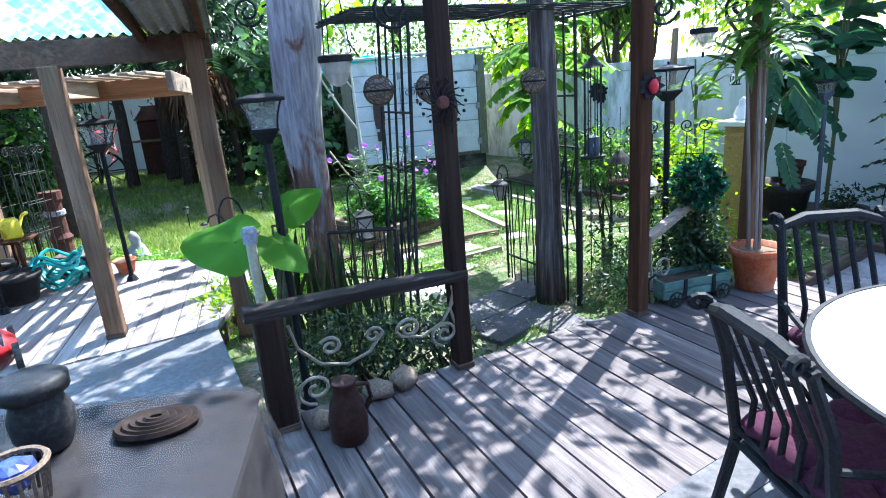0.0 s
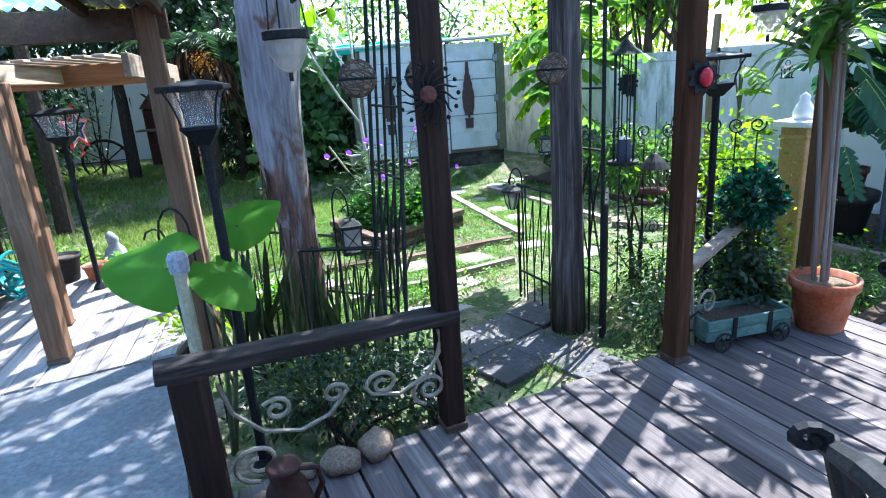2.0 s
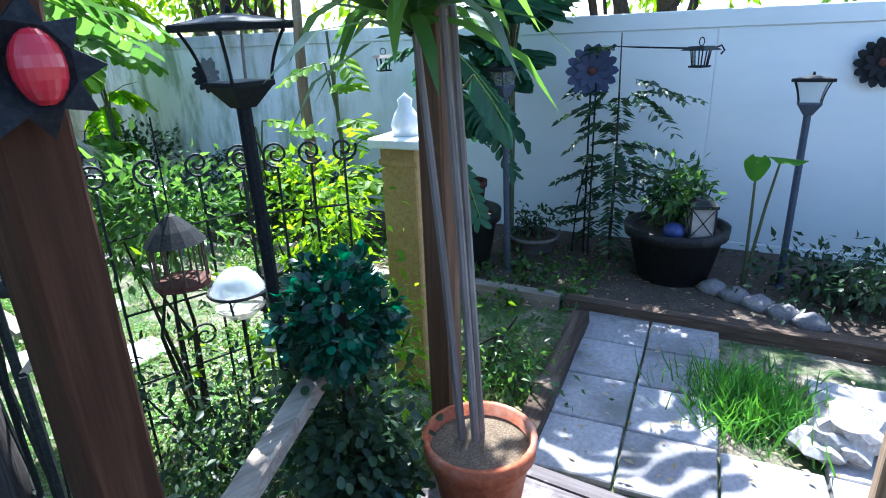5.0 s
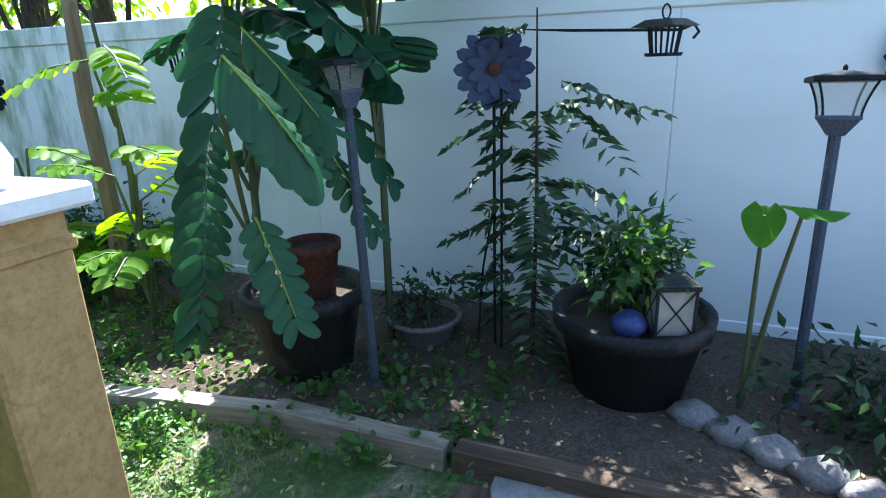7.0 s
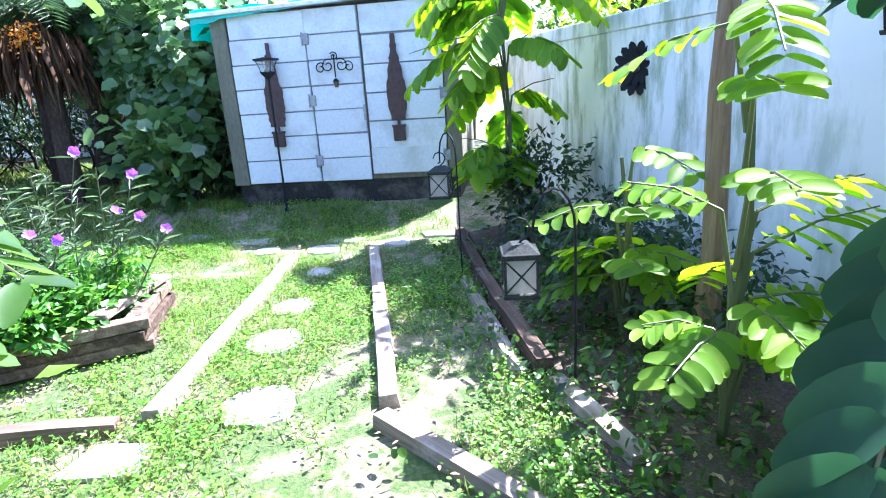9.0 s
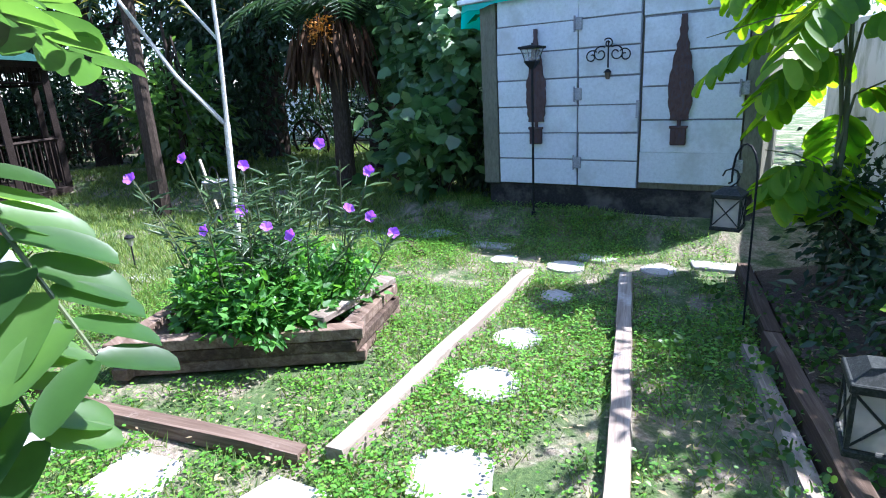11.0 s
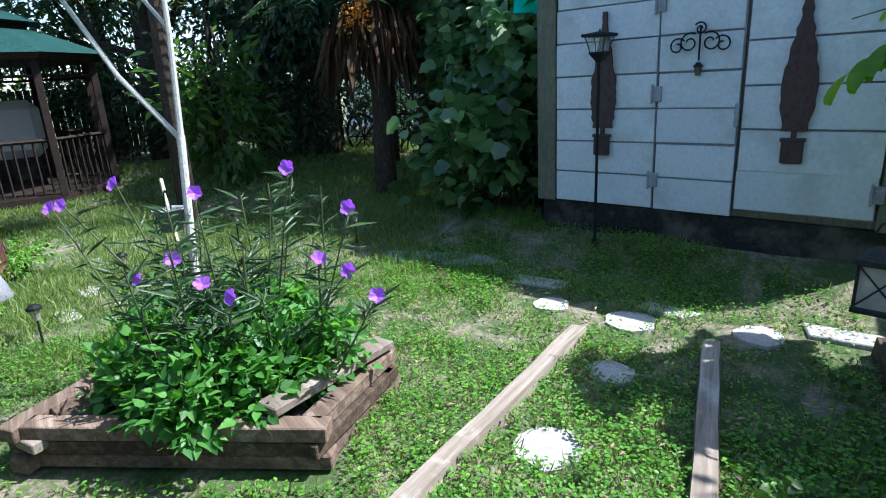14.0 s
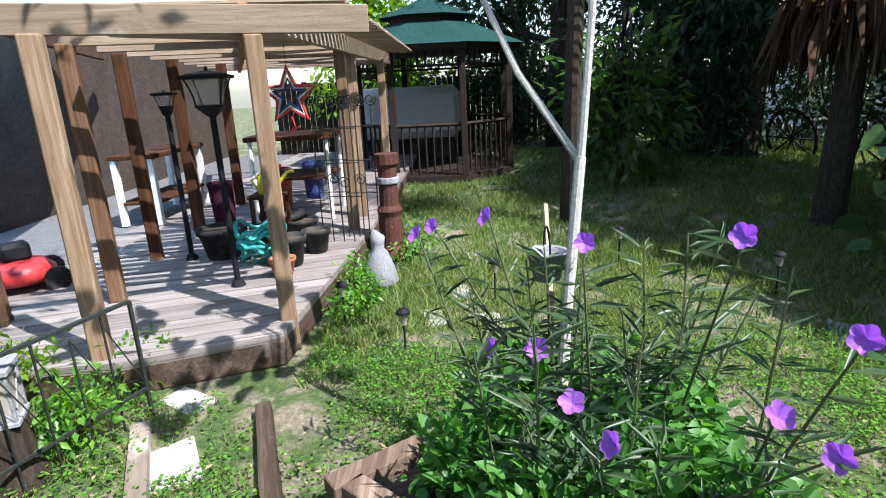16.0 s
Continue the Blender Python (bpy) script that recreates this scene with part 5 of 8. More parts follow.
t = thing("tan_pillar", pose(2.43, 4.78, 0, 0, 0, 32), "tan stuccoed square pillar with a white cap", "pillar")
part("shaft", box(B(), (0, 0, 0.62), (0.19, 0.19, 1.24), None, 0.008), M_TAN, t)
part("band", box(B(), (0, 0, 1.17), (0.205, 0.205, 0.03), None, 0.006), M_TAN, t)
part("cap", box(B(), (0, 0, 1.262), (0.27, 0.27, 0.045), None, 0.008), M_WHITE, t, "white tiled cap")
t = thing("white_figurine", pose(2.43, 4.78, 1.285), "small white garden ornament on the pillar", "ornament")
part("body", lathe(B(), [(0.06, 0), (0.07, 0.05), (0.05, 0.1), (0.03, 0.13), (0.035, 0.16), (0.0, 0.19)], 14), M_WHITE, t, "", True)

# cane post with its cap in front of the railing
t = thing("cane_torch", pose(-1.07, 2.58, 0.0), "pale cane torch with a grey cap", "garden torch")
part("pole", tube(B(), [(0, 0, 0), (0.0, 0, 1.12)], 0.026, 10), M_BAMBOO, t)
part("cap", lathe(B(), [(0.036, 1.1), (0.04, 1.16), (0.03, 1.18), (0, 1.185)], 12), M_GREYSTONE, t)


# ---- garden edging, stones, stepping discs ----
def edging(a, b, w, h, material, label, z=0.0, tilt=0.0, group="edging timbers"):
    a, b = Vector((*a, 0)), Vector((*b, 0))
    d = b - a
    bm = B()
    k = max(2, int(d.length / 0.25))
    rs_ = random.Random(int(abs(a.x * 131 + a.y * 71)))
    rings = []
    for i in range(k + 1):
        x = -d.length / 2 + d.length * i / k
        j1, j2, j3 = (rs_.uniform(-0.006, 0.006) for _ in range(3))
        rings.append([bm.verts.new((x, -w / 2 + j1, 0)), bm.verts.new((x, w / 2 + j1, 0)), bm.verts.new((x, w / 2 - 0.008 + j2, h - 0.004 + j3)), bm.verts.new((x, -w / 2 + 0.008 + j2, h + j3))])
    for A, C_ in zip(rings, rings[1:]):
        for j in range(4):
            bm.faces.new((A[j], C_[j], C_[(j + 1) % 4], A[(j + 1) % 4]))
    bm.faces.new(rings[0])
    bm.faces.new(rings[-1][::-1])
    bmesh.ops.recalc_face_normals(bm, faces=bm.faces)
    c_ = (a + b) / 2
    return tagged(finish(bm, "landscape_timber", material, None, "", False, pose(c_.x, c_.y, z - 0.015, tilt, 0, math.degrees(math.atan2(d.y, d.x)))), label, "landscape timber", group)


PALE, DARKT = "sun-bleached landscape timber lying in the lawn", "dark rotten timber edging the flower bed"
edging((0.58, 6.58), (-0.28, 8.90), 0.10, 0.075, M_EDGING, PALE)
edging((1.60, 7.0), (0.34, 9.25), 0.10, 0.08, M_EDGING, PALE)
edging((1.62, 6.88), (2.52, 6.46), 0.10, 0.07, M_EDGING, PALE)
edging((2.50, 6.50), (3.20, 5.68), 0.11, 0.09, M_EDGING, "grey split timber at the corner of the bed")
edging((3.20, 5.68), (3.62, 4.98), 0.12, 0.10, M_EDGING, "grey weathered timber edging the bed")
edging((3.64, 4.95), (4.75, 3.15), 0.12, 0.10, M_EDGING_DARK, DARKT)
edging((0.93, 9.86), (1.50, 8.75), 0.10, 0.11, M_EDGING_DARK, DARKT)
edging((1.50, 8.70), (2.24, 7.42), 0.10, 0.13, M_EDGING_DARK, DARKT)
edging((2.30, 7.35), (2.72, 6.85), 0.10, 0.09, M_EDGING, "grey split timber at the corner of the bed")
edging((1.42, 8.62), (2.12, 7.40), 0.09, 0.06, M_EDGING, "split grey timber leaning on the bed edge", 0, -8)
edging((0.46, 6.50), (-0.75, 5.93), 0.085, 0.065, M_PLANTER, "reddish brown landscape timber lying in the lawn")
edging((-0.98, 4.88), (0.42, 5.76), 0.085, 0.07, M_EDGING, PALE)
edging((-0.85, 5.95), (-1.75, 5.62), 0.09, 0.065, M_EDGING_DARK, "brown timber lying across the path")
edging((-1.05, 5.34), (-1.62, 5.06), 0.1, 0.06, M_EDGING, "short brown timber before the pergola deck")
edging((2.52, 4.02), (3.55, 4.72), 0.12, 0.10, M_EDGING_DARK, "dark timber beside the paving")
edging((-1.95, 9.05), (-1.35, 8.75), 0.09, 0.05, M_EDGING_DARK, "dark timber end in the grass")

rs = random.Random(21)


def disc(x, y, r, irregular=0.06, h=0.03):
    bm = B()
    k = 22
    lo = [bm.verts.new((r * 1.02 * (1 + irregular * noise.noise(Vector((math.cos(2 * math.pi * i / k) * 2 + x, math.sin(2 * math.pi * i / k) * 2 + y, 0)))) * math.cos(2 * math.pi * i / k), r * 1.02 * (1 + irregular * noise.noise(Vector((math.cos(2 * math.pi * i / k) * 2 + x, math.sin(2 * math.pi * i / k) * 2 + y, 0)))) * math.sin(2 * math.pi * i / k), -0.03)) for i in range(k)]
    hi = [bm.verts.new((v_.co.x * 0.97, v_.co.y * 0.97, h)) for v_ in lo]
    bm.faces.new(hi)
    for i in range(k):
        bm.faces.new((lo[i], lo[(i + 1) % k], hi[(i + 1) % k], hi[i]))
    tagged(finish(bm, "stepping_stone", M_STONE, None, "", False, pose(x, y, ground_z(x, y) - 0.016, 0, 0, rs.uniform(0, 360))), "round pale stepping stone sunk in clover", "stepping stone", "stepping stones")


for x, y, r in ((-0.71, 9.11, 0.12), (-0.19, 9.27, 0.15), (0.42, 9.62, 0.13), (0.14, 8.67, 0.125), (0.38, 7.97, 0.15), (0.62, 7.45, 0.17), (0.98, 6.84, 0.18)):
    disc(x, y, r, 0.25)


def slab(poly, z, label, material=M_STONE, name="paving_slab", group="path slabs"):
    cx, cy = sum(q_[0] for q_ in poly) / len(poly), sum(q_[1] for q_ in poly) / len(poly)
    bm = prism(B(), [(x - cx, y - cy) for x, y in poly], -0.04, z)
    bmesh.ops.bevel(bm, geom=list(bm.edges), offset=0.006, segments=1, affect="EDGES")
    return tagged(finish(bm, name, material, None, "", False, Matrix.Translation((cx, cy, ground_z(cx, cy) - 0.012))), label, "paving slab", group)


for poly in ([(-0.17, 6.02), (0.10, 6.14), (0.26, 5.93), (-0.03, 5.76)], [(0.48, 6.37), (0.74, 6.46), (0.82, 6.26), (0.50, 6.13)], [(-1.55, 5.35), (-1.25, 5.52), (-1.12, 5.32), (-1.40, 5.18)], [(-2.02, 5.1), (-1.88, 5.33), (-1.72, 5.25), (-1.88, 5.02)], [(-0.75, 5.82), (-0.45, 5.98), (-0.36, 5.7), (-0.6, 5.6)], [(0.9, 6.0), (1.25, 6.15), (1.38, 5.9), (1.05, 5.75)],
             [(-0.32, 5.25), (-0.02, 5.45), (0.18, 5.3), (-0.1, 5.08)], [(-0.62, 4.72), (-0.2, 4.84), (0.04, 4.74), (-0.40, 4.42)], [(-1.3, 9.35), (-0.9, 9.5), (-0.85, 9.35), (-1.2, 9.2)], [(0.5, 9.95), (0.9, 10.08), (1.0, 9.93), (0.6, 9.8)], [(-0.3, 9.6), (0.05, 9.65), (0.0, 9.5), (-0.3, 9.45)]):
    slab(poly, 0.035, "pale rectangular paving slab set in the weedy path")
slab([(-2.6, 8.95), (-1.9, 9.5), (-1.62, 9.45), (-1.75, 9.15), (-2.3, 8.8)], 0.03, "blue-grey slab of stone in the shade", M_GREYSTONE)
for x, y in ((-3.0, 6.35), (-3.5, 6.55), (-2.9, 6.75), (-4.4, 6.7)):
    slab([(x, y), (x + 0.28, y + 0.05), (x + 0.25, y + 0.2), (x - 0.02, y + 0.15)], 0.03, "flat pale stone lying in the lawn")
for i in range(5):
    q_ = (4.60 + 0.0 * i, 4.50 - 0.16 * i)
    bm = B()
    ball(bm, (0, 0, 0), 0.085, 12, (0.8, 1.15, 0.7), 0.45)
    tagged(finish(bm, "edging_stone", M_BED_STONE, None, "", True, pose(q_[0] - 0.05, q_[1], 0.05, 0, 0, 30)), "rough grey edging stone before the bed", "stone", "edging stones")
# soil of the shaded bed
bm = prism(B(), [(3.7, 5.0), (4.8, 3.2), (6.4, 3.3), (1.7, 10.9), (1.0, 9.9), (2.3, 7.4), (2.6, 6.6), (3.25, 5.75)], -0.06, 0.03)
tagged(finish(bm, "flower_bed", M_SOIL), "bare dark soil of the shaded flower bed", "flower bed", kind="structure")

# ---- the raised planter ----
t = thing("raised_planter", pose(0, 0, 0), "raised planter of stacked split grey timbers", "planter")
P1, P2, P3, P4 = Vector((-0.95, 6.22)), Vector((-0.14, 7.16)), Vector((-0.46, 7.68)), Vector((-1.52, 6.98))
lay = [(P1, P2), (P2, P3), (P3, P4), (P4, P1)]
for k in range(3):
    for i, (a, b) in enumerate(lay):
        d = (b - a).normalized()
        e = 0.08 * (k % 2) - 0.02
        a2, b2 = a - d * e, b + d * (0.06 - e)
        nrm = Vector((d.y, -d.x)) * (0.012 * ((k + i) % 3) - 0.012)
        beam(t, (*(a2 + nrm), 0.036 + 0.072 * k), (*(b2 + nrm), 0.036 + 0.072 * k), 0.095, 0.066, M_PLANTER if k != 1 else M_EDGING_DARK, "timber")
beam(t, (-0.27, 7.03, 0.25), (-0.5, 7.72, 0.25), 0.12, 0.04, M_EDGING, "timber", 0, "loose split grey plank")
beam(t, (-1.08, 6.16, 0.13), (-0.83, 6.28, 0.13), 0.11, 0.05, M_EDGING, "timber")
bm = prism(B(), [tuple(P1), tuple(P2), tuple(P3), tuple(P4)], 0.0, 0.16)
part("soil", bm, M_SOIL, t)


# ---- furniture on the porch ----
def iron_chair(m, label):
    t = thing("dining_chair", m, label, "chair", "chairs round the glass table")
    part("seat", box(B(), (0, 0, 0.44), (0.46, 0.44, 0.03), None, 0.01), M_BLACK, t)
    bm = B()
    ball(bm, (0, 0, 0.5), 0.24, 18, (1.0, 0.95, 0.3), 0.12)
    cu = part("cushion", bm, M_PURPLE, t, "tufted plum seat cushion", True)
    for i in range(3):
        for j in range(3):
            part("tuft", ball(B(), (-0.14 + 0.14 * i, -0.14 + 0.14 * j, 0.535), 0.085, 10, (1, 1, 0.5)), M_PURPLE, cu, "", True)
    for sx in (-1, 1):
        part("front_leg", tube(B(), [(sx * 0.2, 0.2, 0.44), (sx * 0.23, 0.22, 0)], 0.016, 6), M_BLACK, t)
        part("back_leg", tube(B(), [(sx * 0.22, -0.28, 0), (sx * 0.21, -0.2, 0.45), (sx * 0.215, -0.25, 0.8), (sx * 0.2, -0.32, 1.03)], [0.018, 0.02, 0.018, 0.016], 7), M_BLACK, t)
    part("crest_rail", tube(B(), [(-0.22, -0.315, 1.0), (-0.1, -0.335, 1.04), (0.1, -0.335, 1.04), (0.22, -0.315, 1.0)], [0.02, 0.028, 0.028, 0.02], 8), M_BLACK, t)
    part("low_rail", tube(B(), [(-0.21, -0.21, 0.5), (0.21, -0.21, 0.5)], 0.014, 6), M_BLACK, t)
    for k in range(5):
        x = -0.14 + 0.07 * k
        part("spindle", tube(B(), [(x, -0.21, 0.5), (x * 1.0, -0.2, 0.66), (x, -0.27, 0.85), (x, -0.33, 1.02)], 0.011, 6), M_BLACK, t)
    for sx in (-1, 1):
        ear = [(sx * 0.2 + sx * x * 0.3, -0.335 - x, 1.03 + z) for x, _, z in spiral((0.02, 0, 0), 0.03, 0.008, 2.6, -1.1, 12)]
        part("scrolled_ear", tube(B(), [(sx * 0.2, -0.32, 1.0)] + ear, 0.013, 6), M_BLACK, t)
        part("arm_scroll", tube(B(), [(sx * 0.235, 0.02, 0.62), (sx * 0.24, -0.1, 0.66), (sx * 0.22, -0.235, 0.68)], 0.013, 6), M_BLACK, t)
        part("arm_post", tube(B(), [(sx * 0.235, 0.02, 0.62), (sx * 0.225, 0.06, 0.55), (sx * 0.215, 0.02, 0.46)], 0.011, 6), M_BLACK, t)
    return t


iron_chair(pose(1.46, 1.76, DECK, 0, 0, 178) @ Matrix.Diagonal((1, 1, 0.87, 1)), "black iron dining chair with a plum cushion")
iron_chair(pose(1.03, 1.24, DECK, 0, 0, 276.5) @ Matrix.Diagonal((1, 1, 0.84, 1)), "black iron dining chair with a tufted plum cushion")
t = thing("glass_table", pose(1.62, 1.1, DECK), "round pebbled-glass patio table on a black frame", "table")
part("tabletop", lathe(B(), [(0.0, 0.70), (0.69, 0.70), (0.70, 0.705), (0.69, 0.715), (0.0, 0.715)], 56), M_TABLE_GLASS, t, "bright pebbled glass top")
part("rim", tube(B(), [(0.70 * math.cos(2 * math.pi * i / 56), 0.70 * math.sin(2 * math.pi * i / 56), 0.705) for i in range(56)], 0.014, 6, True), M_BLACK, t)
for k in range(4):
    a = k * math.pi / 2 + 0.5
    part("leg", tube(B(), [(0.42 * math.cos(a), 0.42 * math.sin(a), 0.69), (0.3 * math.cos(a), 0.3 * math.sin(a), 0.35), (0.4 * math.cos(a), 0.4 * math.sin(a), 0)], 0.016, 6), M_BLACK, t)
t = thing("side_table", pose(-1.12, 0.98, PATIO, 0, 0, 8), "brown cloth-covered side table under clear vinyl", "table")
part("tabletop", box(B(), (0, 0, 0.70), (0.95, 0.75, 0.04), None, 0.01), M_CLOTH, t)
for sx in (-1, 1):
    for sy in (-1, 1):
        part("leg", box(B(), (sx * 0.4, sy * 0.32, 0.34), (0.05, 0.05, 0.68)), M_POST_DARK, t)
bm = B()
k = 44
top, low = [], []
for i in range(k):
    a = 2 * math.pi * i / k
    ex, ey = math.copysign(abs(math.cos(a)) ** 0.35, math.cos(a)), math.copysign(abs(math.sin(a)) ** 0.35, math.sin(a))
    top.append(bm.verts.new((ex * 0.5, ey * 0.4, 0.728)))
    w_ = 1.04 + 0.04 * math.sin(i * 2.1)
    low.append(bm.verts.new((ex * 0.5 * w_, ey * 0.4 * w_, 0.42 + 0.03 * math.sin(i * 1.3))))
bm.faces.new(top)
for i in range(k):
    bm.faces.new((low[i], low[(i + 1) % k], top[(i + 1) % k], top[i]))
part("tablecloth", bm, M_CLOTH, t, "brown cloth hanging in folds")
bm = B()
hi, lo = [], []
for i in range(k):
    a = 2 * math.pi * i / k
    ex, ey = math.copysign(abs(math.cos(a)) ** 0.35, math.cos(a)), math.copysign(abs(math.sin(a)) ** 0.35, math.sin(a))
    hi.append(bm.verts.new((ex * 0.515, ey * 0.415, 0.736)))
    w_ = 1.07 + 0.05 * math.sin(i * 1.7)
    lo.append(bm.verts.new((ex * 0.515 * w_, ey * 0.415 * w_, 0.52 + 0.05 * math.sin(i * 2.3))))
bm.faces.new(hi)
for i in range(k):
    bm.faces.new((lo[i], lo[(i + 1) % k], hi[(i + 1) % k], hi[i]))
part("vinyl_cover", bm, M_CLEAR_SHEET, t, "clear vinyl sheet over the cloth")
TT = PATIO + 0.738
t = thing("clay_jar", pose(-1.19, 1.16, TT), "black lidded pottery jar on the side table", "jar")
part("vessel", lathe(B(), [(0.055, 0), (0.06, 0.01), (0.075, 0.05), (0.078, 0.1), (0.06, 0.15), (0.058, 0.16)], 22), M_BLACK_TUB, t, "", True)
part("lid", lathe(B(), [(0.066, 0.16), (0.085, 0.165), (0.087, 0.2), (0.07, 0.21), (0.0, 0.212)], 22), M_BLACK_TUB, t, "", True)
t = thing("woven_mat", pose(-0.92, 1.22, TT, 0, 0, 15), "dark coiled oval wicker mat on the side table", "mat")
for k in range(5):
    a, b = 0.105 - 0.02 * k, 0.07 - 0.013 * k
    part("coil", tube(B(), [(a * math.cos(2 * math.pi * i / 26), b * math.sin(2 * math.pi * i / 26), 0.012 + 0.004 * k) for i in range(26)], 0.011, 5, True), M_POST_DARK, t)
t = thing("wire_basket", pose(-1.10, 0.93, TT), "dark ribbed basket with a blue bundle inside", "basket")
part("rim", tube(B(), [(0.07 * math.cos(2 * math.pi * i / 20), 0.07 * math.sin(2 * math.pi * i / 20), 0.1) for i in range(20)], 0.008, 5, True), M_RATTAN, t)
for k in range(16):
    a = 2 * math.pi * k / 16
    part("rib", tube(B(), [(0.055 * math.cos(a), 0.055 * math.sin(a), 0), (0.07 * math.cos(a), 0.07 * math.sin(a), 0.1)], 0.005, 4), M_RATTAN, t)
bm = B()
ball(bm, (0, 0, 0.08), 0.05, 12, (1, 1, 0.8), 0.2)
part("blue_cloth", bm, M_BLUE, t, "dull blue cloth bundle")

# ---- metal flowers, stakes, ornaments ----
def metal_flower(m, r, label, stem=0.0):
    t = thing("metal_flower", m, label, "garden ornament", "metal flowers")
    for layer, (n_, rr, y_) in enumerate(((14, r, 0.0), (10, r * 0.68, -0.015))):
        bm = B()
        for k in range(n_):
            a = 2 * math.pi * (k + 0.5 * layer) / n_
            d = Vector((math.cos(a), 0, math.sin(a)))
            sd = Vector((-math.sin(a), 0, math.cos(a)))
            c0, c1, c2 = d * r * 0.15, d * rr * 0.65, d * rr
            c3 = d * rr * 0.9
            vs = [bm.verts.new(q_ + Vector((0, y_ + e + 0.004 * (k % 2), 0))) for q_, e in ((c0 - sd * 0.01, 0), (c0 + sd * 0.01, 0), (c1 + sd * rr * 0.2, -0.01), (c3 + sd * rr * 0.13, -0.016), (c2, -0.02), (c3 - sd * rr * 0.13, -0.016), (c1 - sd * rr * 0.2, -0.01))]
            bm.faces.new(vs)
        pe = part("petals", bm, M_NAVY if stem else M_BLACK, t, "dark blue metal petals" if stem else "")
        md = pe.modifiers.new("thickness", "SOLIDIFY")
        md.thickness = 0.004
    bm = B()
    ball(bm, (0, -0.03, 0), r * 0.17, 10, (1, 0.5, 1))
    part("boss", bm, M_DARK_POT, t)
    if stem:
        part("stem", tube(B(), [(0, 0.01, 0), (0, 0.015, -stem * 0.5), (0.0, 0.01, -stem)], 0.008, 5), M_BLACK, t)
        part("brace", tube(B(), [(0, 0.01, -stem * 0.45), (-0.06, 0.02, -stem * 0.7), (-0.09, 0.02, -stem)], 0.006, 5), M_BLACK, t)
    return t


metal_flower(pose(4.36, 5.53, 1.45, 0, 0, -40), 0.19, "dark blue metal flower on a stem before the fence", 1.40)
metal_flower(pose(5.80, 4.30, 1.45, 0, 0, -55), 0.17, "black metal flower hung on the white fence")
metal_flower(pose(2.50, 9.60, 1.42, 0, 0, -30), 0.2, "rusty metal flower hung on the stained fence")

t = thing("star_ornament", pose(-3.35, 5.50, 1.33, 0, 0, 90), "red, white and blue tin star hanging under the pergola", "ornament")
for r_, w_, mt, y_ in ((0.2, 0.016, M_RED, 0.0), (0.165, 0.014, M_WHITE, 0.0), (0.12, 0.012, M_BLUE, 0.0)):
    pts = []
    for k in range(10):
        a = math.pi / 2 + k * math.pi / 5
        rr = r_ if k % 2 == 0 else r_ * 0.42
        pts.append((rr * math.cos(a), y_, 0.19 + rr * math.sin(a)))
    part("star_band", tube(B(), pts, w_, 4, True), mt, t)
part("ribbon", tube(B(), [(0, 0, 0.05), (0.02, 0, -0.02), (-0.03, 0, -0.06), (0.05, 0, -0.02)], 0.006, 4), M_RED, t)
part("string", tube(B(), [(0, 0, 0.39), (0, 0, 0.6)], 0.002, 4), M_BLACK, t)

t = thing("garden_statue", pose(-3.60, 6.0, 0.0), "grey-white cast stone garden figure in the lawn", "statue")
bm = B()
lathe(bm, [(0.13, 0), (0.15, 0.05), (0.12, 0.16), (0.085, 0.27), (0.05, 0.32), (0.055, 0.36), (0.06, 0.4), (0.03, 0.45), (0.0, 0.47)], 16)
for v_ in bm.verts:
    v_.co *= 1 + 0.12 * noise.noise(v_.co * 14)
part("body", bm, M_GREYSTONE, t, "", True)
t = thing("stone_pedestal", pose(-4.42, 6.02, 0.0), "brown stacked stone chimney-like garden post", "garden post")
part("shaft", lathe(B(), [(0.16, 0), (0.15, 0.05), (0.11, 0.12), (0.10, 0.4), (0.12, 0.45), (0.09, 0.5), (0.085, 0.85), (0.11, 0.88), (0.11, 0.97), (0.0, 0.98)], 14), M_DARK_POT, t)
part("ring", lathe(B(), [(0.1, 0.7), (0.105, 0.71), (0.105, 0.75), (0.1, 0.76)], 14), M_GREYSTONE, t)


def path_stake(x, y, h, label="small black solar path light in the grass"):
    t = thing("path_light", pose(x, y, 0), label, "path light", "solar path lights")
    part("spike", tube(B(), [(0, 0, 0), (0, 0, h - 0.08)], 0.007, 5), M_BLACK, t)
    g = part("globe", lathe(B(), [(0.018, h - 0.09), (0.034, h - 0.02)], 10), M_FROST, t)
    g.visible_shadow = False
    part("cap", lathe(B(), [(0.045, h - 0.02), (0.042, h - 0.005), (0.02, h + 0.012), (0, h + 0.014)], 12), M_BLACK, t)


for x, y, h in ((-2.82, 5.85, 0.30), (-0.62, 3.95, 0.30), (-3.2, 6.9, 0.3), (-3.9, 8.0, 0.32), (-3.1, 8.9, 0.3), (-2.35, 6.3, 0.28)):
    path_stake(x, y, h)

# stake with a tin pail by the planter
t = thing("plant_stake", pose(-1.22, 6.97, 0.0), "pale leaning stake with a dull blue-white pail hung on it", "garden stake")
part("rod", tube(B(), [(0.34, -0.02, 0.1), (-0.1, 0.03, 0.75)], 0.013, 6), M_BLACK, t, "dark leaning rod")
part("cane", tube(B(), [(-0.1, 0.03, 0.75), (-0.3, 0.04, 1.06)], 0.011, 6), M_BAMBOO, t, "pale cane end")
part("pail", lathe(B(), [(0.0, 0.84), (0.05, 0.84), (0.075, 0.95), (0.08, 0.95), (0.07, 0.94), (0.046, 0.85), (0.0, 0.85)], 18), M_GREYSTONE, t, "dull blue-white metal pail", True)
